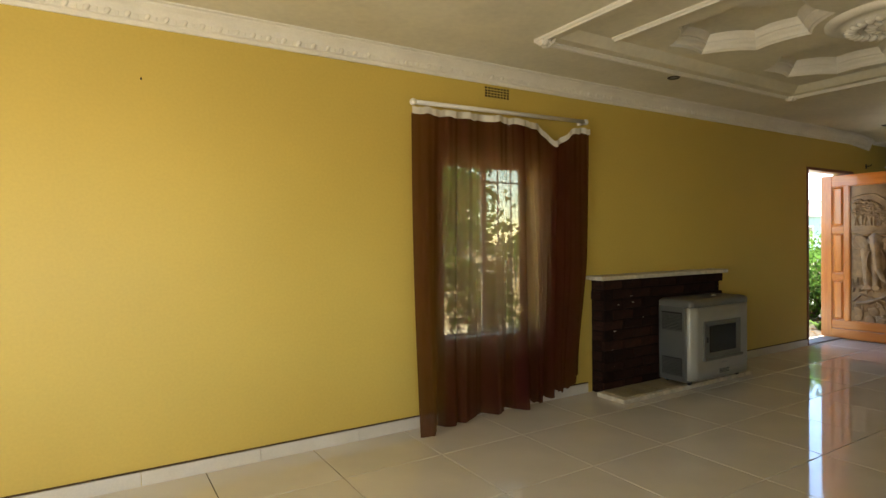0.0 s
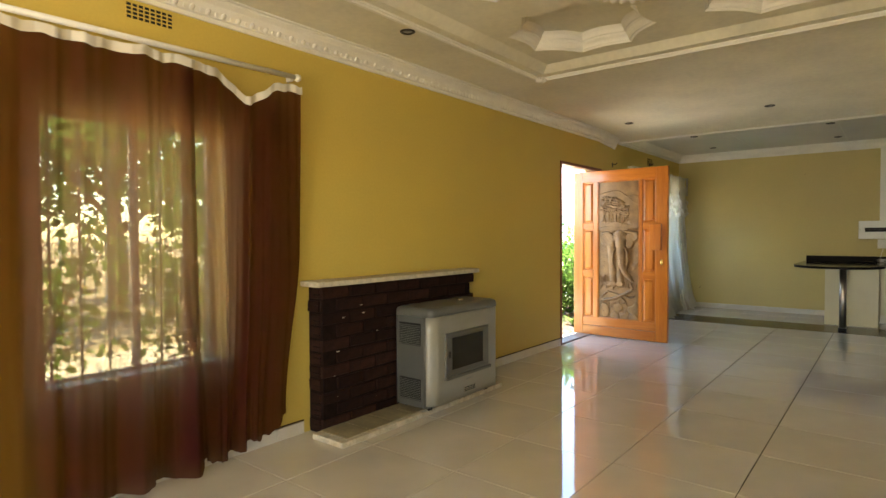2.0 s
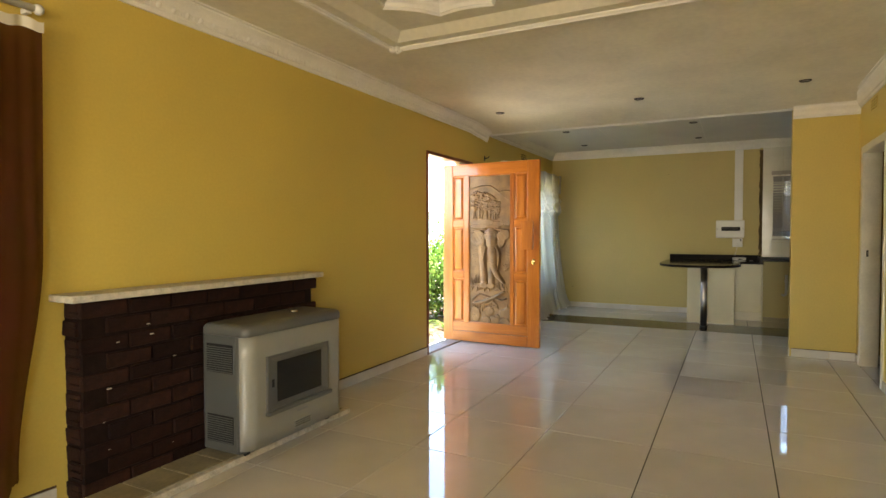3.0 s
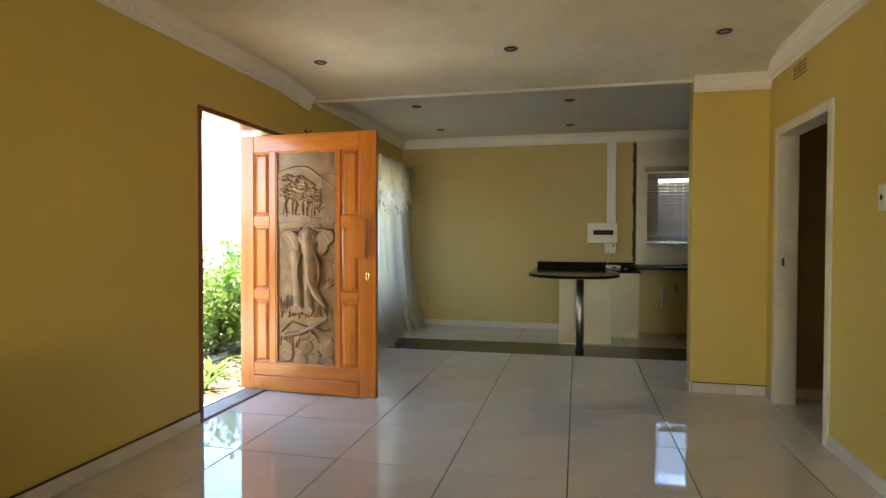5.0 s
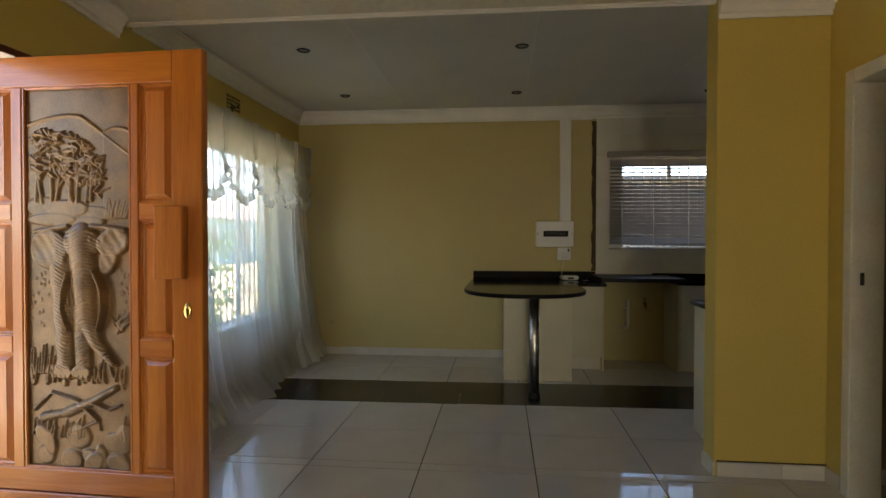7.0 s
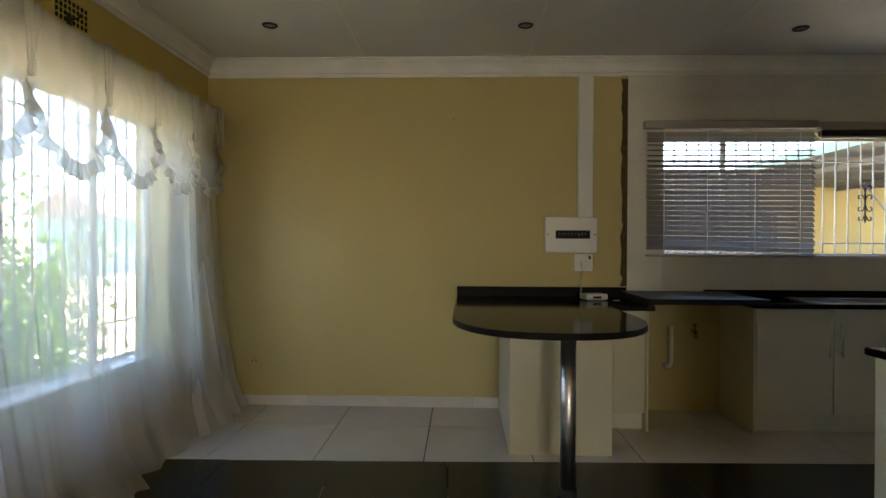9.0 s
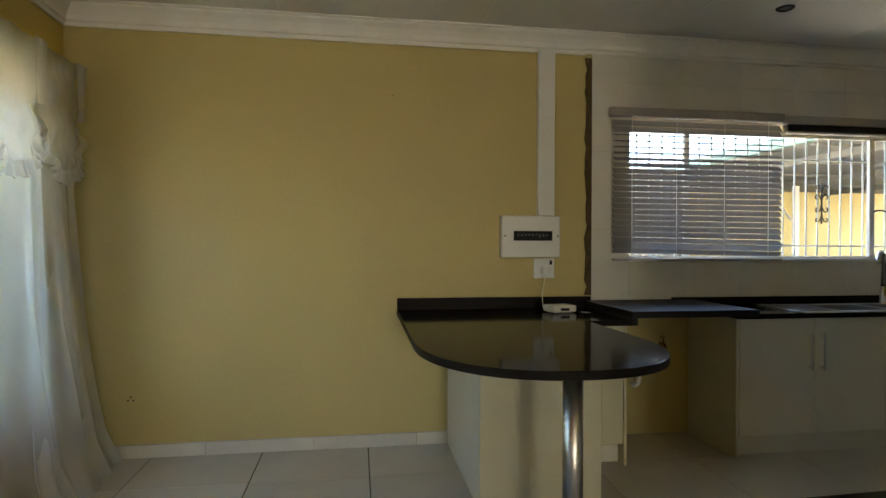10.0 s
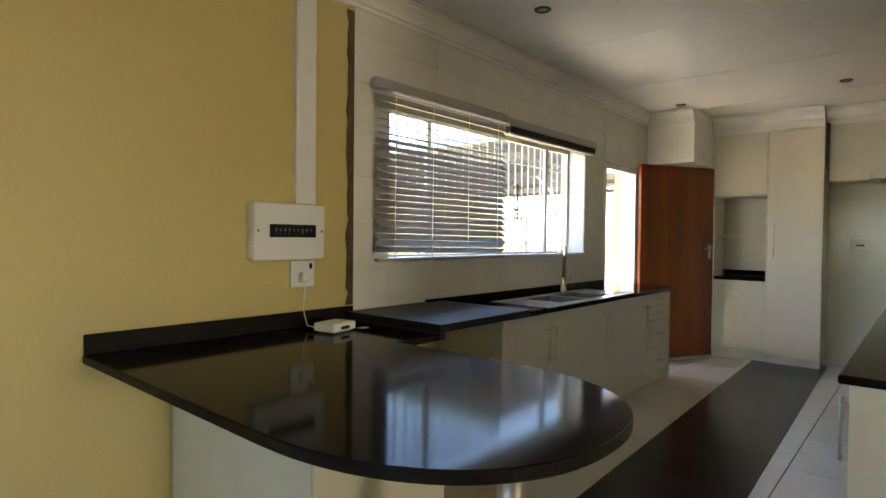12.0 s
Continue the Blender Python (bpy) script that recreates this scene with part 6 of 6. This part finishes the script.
# bed soil with the bush's shade put into its dark colour
MULCH = shader("shaded_bed_soil", (0.085, 0.062, 0.038), 0.95, vary=0.4, scale=5, grain=40, bump=0.9, depth=0.02)
LITTER = cloth("fallen_dry_leaf", (0.26, 0.13, 0.035), through_light=0.2, vary=0.5)


def bed_height(u, v):
    x, y = 7.05 + 4.4 * u, 3.93 + 1.75 * v + 0.12 * noise.noise((u * 9, 3.0, 1.0)) * v
    e = min(1, min(u, 1 - u) / 0.03, min(v, 1 - v) / 0.06)
    return Vector((x, y, -0.058 + e * (0.03 + 0.018 * noise.noise((x * 3, y * 3, 0)) + 0.010 * noise.noise((x * 11, y * 11, 4)))))


setting("garden_bed", sheet(bmesh.new(), 120, 50, bed_height), MULCH, "planting bed of soil beside the entrance, coloured as shaded")
rng = random.Random(77)
bm = bmesh.new()
for _ in range(900):
    leaf_quad(bm, bed_height(rng.uniform(0.02, 0.98), rng.uniform(0.04, 0.96)) + Z * 0.008, rng.uniform(0.02, 0.06), rng, 0.1)
for v in bm.verts:
    v.co.z = max(v.co.z * 0.35 - 0.012, -0.05)
solid("leaf_litter", bm, LITTER, "brown fallen leaves scattered over the planting bed", "leaf litter", kind="stuff")
bush("bush", (9.12, 5.05, GROUNDZ), 0.95, 0.30, 1, 1500, "leafy green garden shrub beside the entrance", LEAF2, 0.065)
bush("bush", (9.75, 5.9, GROUNDZ), 0.85, 0.35, 2, 1300, "pale green garden shrub near the entrance", LEAF2, 0.06)
bush("bush", (9.7, 4.9, GROUNDZ), 1.35, 0.6, 3, 2600, "leafy green shrub below the wide window", LEAF, 0.07)
bush("bush", (10.7, 4.7, GROUNDZ), 1.15, 0.5, 4, 2200, "green shrub at the window's corner", LEAF, 0.065)
bush("bush", (11.6, 5.3, GROUNDZ), 1.5, 0.6, 5, 2200, "tall green shrub beyond the wide window", LEAF2, 0.07)
bush("bush", (2.6, 6.2, GROUNDZ), 1.7, 0.75, 6, 1500, "tall leafy shrub outside the curtained window", LEAF2, 0.08)
bush("bush", (4.0, 6.0, GROUNDZ), 1.7, 0.7, 7, 2000, "leafy shrub in the front garden", LEAF2, 0.08)
for k, (x, y) in enumerate(((7.75, 4.22), (8.15, 4.40), (7.55, 4.75), (8.55, 4.25))):
    pl_ = thing("garden_plant", (x, y, GROUNDZ), "low strap-leaved green plant by the entrance step", "plant", "strap-leaved plants")
    rng = random.Random(20 + k)
    bm = bmesh.new()
    for _ in range(26):
        a, L = rng.uniform(0, 6.28), rng.uniform(0.18, 0.34)
        d = Vector((math.cos(a), math.sin(a), 0))
        s = Vector((-d.y, d.x, 0)) * 0.012
        pts = [d * L * t * (0.4 + 0.5 * t) + Z * L * (t * 1.1 - 0.55 * t * t) for t in (0, 0.33, 0.66, 1.0)]
        prev = None
        for i, p in enumerate(pts):
            w = s * (1.0, 1.2, 0.9, 0.1)[i]
            row = (bm.verts.new(p - w), bm.verts.new(p + w))
            if prev:
                bm.faces.new((prev[0], prev[1], row[1], row[0]))
            prev = row
    part("strap_foliage", bm, LEAF2, pl_)


def tree(loc, h, seed, label, count=5200, leaf=0.22, mat_leaf=LEAF):
    t = thing("tree", loc, label, "tree", "garden trees")
    rng = random.Random(seed)
    wood, crown = bmesh.new(), bmesh.new()
    pipe(wood, [(0, 0, 0), (0.05, 0.02, h * 0.2), (0.0, 0.08, h * 0.42), (0.1, 0.0, h * 0.7)], [0.16, 0.13, 0.10, 0.04], 9)
    tips = []
    for k in range(12):
        a, z0 = rng.uniform(0, 6.28), h * rng.uniform(0.28, 0.62)
        L = h * rng.uniform(0.25, 0.42)
        p = Vector((0.03, 0.04, z0))
        d = Vector((math.cos(a), math.sin(a), rng.uniform(0.3, 0.9))).normalized()
        pts = [p + d * L * s + Z * 0.1 * s for s in (0, 0.35, 0.7, 1.0)]
        pipe(wood, pts, [0.06, 0.045, 0.03, 0.012], 6)
        tips += [pts[2] + Vector((rng.gauss(0, .3), rng.gauss(0, .3), rng.gauss(0, .25))) for _ in range(3)] + [pts[3] + Vector((rng.gauss(0, .35), rng.gauss(0, .35), rng.gauss(0, .3))) for _ in range(4)]
    for _ in range(count):
        p = rng.choice(tips) + Vector((rng.gauss(0, 0.28), rng.gauss(0, 0.28), rng.gauss(0, 0.22))) * h / 4
        leaf_quad(crown, p, leaf * rng.uniform(0.5, 1.2), rng)
    part("trunk", wood, BARK, t)
    part("crown", crown, mat_leaf, t)
    return t


tree((5.0, 10.5, GROUNDZ), 4.2, 31, "leafy shade tree in the front garden", 2200, 0.2, LEAF2)
tree((8.6, 13.5, GROUNDZ), 4.4, 32, "leafy shade tree beyond the curtained window", 2200, 0.2, LEAF2)
tree((13.5, 21.5, GROUNDZ), 2.6, 35, "distant round-crowned tree over the fence", 3000)

# palisade fence along the front
fe = thing("fence", (12.0, 13.0, GROUNDZ), "pale steel palisade fence along the garden's front", "fence")
for z in (0.25, 1.05):
    part("rail", B(-14, 0.01, z, 16, 0.04, z + 0.04), FRAMEPAINT, fe)
post = B(-0.018, -0.006, 0.0, 0.018, 0.008, 1.30)
pm = bpy.data.meshes.new("paling")
post.to_mesh(pm)
post.free()
pm.materials.append(FRAMEPAINT)
for k in range(150):
    ob = new("paling", pm)
    ob.parent = fe
    ob.location = (-14 + k * 0.2, 0, 0)

nb = thing("neighbour_house", (36.0, 18.2, GROUNDZ), "low turquoise house with a faded red roof beyond the fence", "house")
part("wall", B(-6, -2, 0, 6, 1.0, 2.4), TEAL, nb)
part("roof", prism(bmesh.new(), [(-2.4, 2.4), (1.4, 2.4), (-0.5, 3.5)], -6.5, 6.5, axis="x"), REDROOF, nb)
for x in (-3.5, 0.5, 3.8):
    wdw = part("window", B(x, -2.06, 0.9, x + 1.2, -1.99, 1.9), FRAMEPAINT, nb)
    part("pane", B(x + 0.08, -2.07, 0.98, x + 1.12, -2.061, 1.82), SMOKED, wdw)

# yard behind the kitchen: iron shed, open shelter, yellow outbuilding
ob_ = thing("outbuilding", (17.2, -5.4, -0.02), "yellow rendered outbuilding behind the open shelter", "outbuilding")
part("wall", B(0.0, -3.6, 0.0, 0.2, 4.4, 2.5), OUTWALL, ob_)
part("door", B(-0.02, -0.6, 0.0, -0.001, 0.25, 2.0), OUTWALL, ob_)
wdw = part("window", B(-0.03, 1.6, 1.0, -0.001, 2.6, 1.9), FRAMEPAINT, ob_)
part("pane", B(-0.034, 1.68, 1.08, -0.0305, 2.52, 1.82), SMOKED, wdw)


def corrugated(bm, x0, x1, y0, y1, z00, z01, z10, z11, pitch=0.09):
    """Corrugated sheet; heights at (x0,y0), (x1,y0), (x0,y1), (x1,y1)."""
    n = int((y1 - y0) / pitch * 4)

    def f(u, v):
        z = (z00 * (1 - u) + z01 * u) * (1 - v) + (z10 * (1 - u) + z11 * u) * v
        return Vector((x0 + (x1 - x0) * u, y0 + (y1 - y0) * v, z + 0.012 * math.sin(v * n / 4 * 6.283)))
    return sheet(bm, 2, n, f)


shed = thing("iron_shed", (15.2, 0.0, -0.02), "grey corrugated iron shed beyond the yard", "shed")


def shed_side(u, v):
    y = 3.4 - 5.8 * u
    return Vector((0.012 * math.sin(u * 360), y, 2.24 * v))


part("side_wall", sheet(bmesh.new(), 420, 1, shed_side), ZINC, shed)
part("end_wall", B(0.02, -2.42, 0.0, 3.2, -2.40, 2.22), ZINC, shed)
part("roof", B(-0.12, -2.5, 2.245, 3.3, 3.5, 2.29), ZINC, shed)
# grey puts the shade under the roof into the beams' colour
GREYPAINT = shader("shade_grey_roof_timber", (0.20, 0.19, 0.18), 0.8, vary=0.15, scale=4)
lt = thing("shelter_roof", (14.6, -5.2, -0.02), "open corrugated iron shelter roof on beams greyed for shade", "roof")
part("sheeting", corrugated(bmesh.new(), -2.0, 4.5, -3.4, 2.72, 2.40, 2.22, 2.40, 2.22), ZINC, lt)
part("barge_board", box(bmesh.new(), -2.02, 2.73, 2.31, 2.7, 2.76, 2.43, 0.004), GREENPAINT, lt, "green painted barge board")
for y in (-2.9, -1.2, 0.5, 2.2):
    part("rafter", B(-2.0, y - 0.03, 2.20, 2.55, y + 0.03, 2.27), GREYPAINT, lt)
for x in (-1.6, -0.5, 0.6, 1.7):
    part("purlin", B(x - 0.025, -3.4, 2.272, x + 0.025, 2.7, 2.302), GREYPAINT, lt)
for x in (-1.7, 1.2):
    for y in (-2.9, 0.5):
        part("post", B(x - 0.035, y - 0.035, 0.0, x + 0.035, y + 0.035, 2.20), FRAMEPAINT, lt)
        part("brace", tube(bmesh.new(), (x, y, 1.6), (x + 0.6, y, 2.20), 0.02, n=6), FRAMEPAINT, lt)
ap = thing("outbuilding", (20.0, 3.2, -0.02), "tall pale yellow building beyond the yard", "building")
part("wall", B(0.0, -0.8, 0.0, 3.0, 0.5, 4.0), OUTWALL, ap)
part("roof", B(-0.2, -1.0, 4.0, 3.2, 0.7, 4.15), ZINC, ap)
yw = setting("yard_wall", B(19.0, -12.0, -0.05, 19.2, 4.5, 1.9), OUTWALL, "cream rendered yard wall")
# ---------------------------------------------------------------- tiles, last
tile_meshes = {}


def tile_piece(w, d, h, material, bev):
    """A tile of that size with worn arrises, its top at z = 0."""
    key = (round(w, 3), round(d, 3), h, material.name)
    if key not in tile_meshes:
        bm = bmesh.new()
        lo = [bm.verts.new(p) for p in ((0, 0, -h), (w, 0, -h), (w, d, -h), (0, d, -h))]
        mid = [bm.verts.new(p) for p in ((0, 0, -bev), (w, 0, -bev), (w, d, -bev), (0, d, -bev))]
        top = [bm.verts.new(p) for p in ((bev, bev, 0), (w - bev, bev, 0), (w - bev, d - bev, 0), (bev, d - bev, 0))]
        for a, b in ((lo, mid), (mid, top)):
            for k in range(4):
                bm.faces.new((a[k], a[(k + 1) % 4], b[(k + 1) % 4], b[k]))
        bm.faces.new(top)
        me_ = bpy.data.meshes.new("floor_tile")
        bm.to_mesh(me_)
        bm.free()
        me_.materials.append(material)
        tile_meshes[key] = me_
    return tile_meshes[key]


floor_ob = bpy.data.objects["floor"]
STRIP0, STRIP1, PITCH, JOINT = 9.70, 10.35, 0.62, 0.006
rt = random.Random(11)


def lay(x0, x1, y0, y1, ox, oy, material, pitch_x=PITCH, pitch_y=PITCH):
    """Lay tiles over a rectangle, on a grid that passes through (ox, oy), cutting those at its edges."""
    i0, i1 = math.floor((x0 - ox) / pitch_x), math.ceil((x1 - ox) / pitch_x)
    j0, j1 = math.floor((y0 - oy) / pitch_y), math.ceil((y1 - oy) / pitch_y)
    for i in range(i0, i1):
        for j in range(j0, j1):
            a, b = max(x0, ox + i * pitch_x), min(x1, ox + (i + 1) * pitch_x)
            c, d = max(y0, oy + j * pitch_y), min(y1, oy + (j + 1) * pitch_y)
            if b - a < 0.02 or d - c < 0.02:
                continue
            o = new("floor_tile", tile_piece(b - a - JOINT, d - c - JOINT, 0.008, material, 0.0012))
            o.parent = floor_ob
            o.location = (a + JOINT / 2, c + JOINT / 2, rt.uniform(-0.0003, 0.0003))
            o.rotation_euler = (rt.uniform(-0.0005, 0.0005), rt.uniform(-0.0005, 0.0005), 0)


lay(WX, PX, SY, NY, STRIP0, 1.285, TILE)
lay(PX, STRIP0 + 0.30, BY, NY, STRIP0, 1.285, TILE)
lay(STRIP1 - 0.05, EX, BY, NY, STRIP1, 1.315, TILE)
# the black strip is laid a little askew
for k in range(13):
    y0 = 3.64 - (k + 1) * 0.62
    o = new("floor_tile", tile_piece(STRIP1 - STRIP0, 0.6188, 0.008, BLACKTILE, 0.0012))
    o.parent = floor_ob
    o.location = (STRIP0 + 0.030 * (1.9 - y0) * (1.0 if y0 < 1.9 else 0.6), y0 + 0.002, 0.0016)
    o.rotation_euler = (0, 0, 0.030)
lay(6.5, PX - 0.02, -2.45, SY, STRIP0, 1.285, TILE)


def skirting(p, q, n, material=SKIRT, h=0.078, length=0.62, start=0.0, group="skirting"):
    """Glazed skirting tiles end to end along a wall."""
    p, q, n = Vector((*p, 0)), Vector((*q, 0)), Vector((*n, 0))
    L = (q - p).length
    d = (q - p) / L
    base = new("baseboard")
    tagged(base, "pale glazed skirting tiles along the wall", "skirting", kind="structure")
    base.location = p
    s = -start
    while s < L - 0.01:
        a, b = max(0, s) + 0.0015, min(L, s + length) - 0.0015
        if b - a > 0.01:
            u, w = d * a, d * b
            o = n * 0.011
            bm = bmesh.new()
            pts = [u, w, w + o, u + o]
            lo = [bm.verts.new(v + Z * 0.001) for v in pts]
            hi = [bm.verts.new(v + Z * (h if i < 2 else h - 0.003)) for i, v in enumerate(pts)]
            for k in range(4):
                bm.faces.new((lo[k], lo[(k + 1) % 4], hi[(k + 1) % 4], hi[k]))
            bm.faces.new(hi)
            bm.faces.new(lo[::-1])
            bmesh.ops.recalc_face_normals(bm, faces=bm.faces)
            part("skirting_tile", bm, material, base)
        s += length
    return base


# thin dark brown line on the skirting's top edge
SKIRT_LINE = shader("dark_brown_skirting_line", (0.07, 0.042, 0.018), 0.9, vary=0.4, scale=6, grain=60)
for x0, x1 in ((WX, 3.38), (5.10, D1[0] - 0.006)):
    setting("trim", B(x0, NY - 0.009, 0.0785, x1, NY - 0.001, 0.086), SKIRT_LINE, "dark brown line along the top of the skirting")
setting("trim", B(PX - 0.009, SY, 0.0785, PX - 0.001, 0.348, 0.083), SKIRT_LINE, "dark brown line along the top of the pier's skirting")
skirting((WX, NY), (3.38, NY), (0, -1), start=0.42)
skirting((5.10, NY), (D1[0] - 0.006, NY), (0, -1))
skirting((D1[1] + 0.006, NY), (EX, NY), (0, -1))
skirting((EX, NY - 0.012), (EX, 1.447), (-1, 0), start=0.48)
skirting((PX, 0.348), (PX, SY), (-1, 0), start=0.30)
skirting((PX + 0.149, 0.36), (PX - 0.011, 0.36), (0, 1))
skirting((WX, SY), (D2[0] - 0.062, SY), (0, 1))
skirting((8.412, SY), (PX - 0.012, SY), (0, 1))
skirting((PX - 0.02, -2.44), (PX - 0.02, SY - 0.15), (-1, 0))
skirting((6.5, -2.44), (6.5, SY - 0.15), (1, 0))
skirting((6.52, -2.45), (8.52, -2.45), (0, 1))
skirting((WX, SY + 0.012), (WX, NY - 0.012), (1, 0))

# white wall tiles of the kitchen
east = bpy.data.objects["wall_east"]
TW, TH = 0.40, 0.25


def wall_tiles(y0, y1, z0, z1):
    j = 0
    y = y1
    while y > y0 + 0.01:
        w = min(TW, y - y0)
        z = z0
        while z < z1 - 0.01:
            h = min(TH, z1 - z)
            key = ("wall", round(w, 3), round(h, 3))
            if key not in tile_meshes:
                bm = bmesh.new()
                box(bm, -0.006, 0.0005, 0.0005, 0.0, w - 0.0005, h - 0.0005)
                me_ = bpy.data.meshes.new("wall_tile")
                bm.to_mesh(me_)
                bm.free()
                me_.materials.append(WALLTILE)
                tile_meshes[key] = me_
            o = new("wall_tile", tile_meshes[key])
            o.parent = east
            o.location = (EX - 0.002 + rt.uniform(-0.0003, 0.0003), y - w, z)
            z += h
        y -= w


wall_tiles(W3[1], 0.505, CT1 + 0.004, 2.48)
wall_tiles(W3[0], W3[1], CT1 + 0.004, W3[2] - 0.002)
wall_tiles(W3[0], W3[1], W3[3] + 0.002, 2.48)
wall_tiles(D3[1] + 0.005, W3[0], 0.0, 2.48)
wall_tiles(D3[0], D3[1], D3[3] + 0.01, 2.48)
wall_tiles(-3.9, D3[0] - 0.005, 0.0, 2.48)
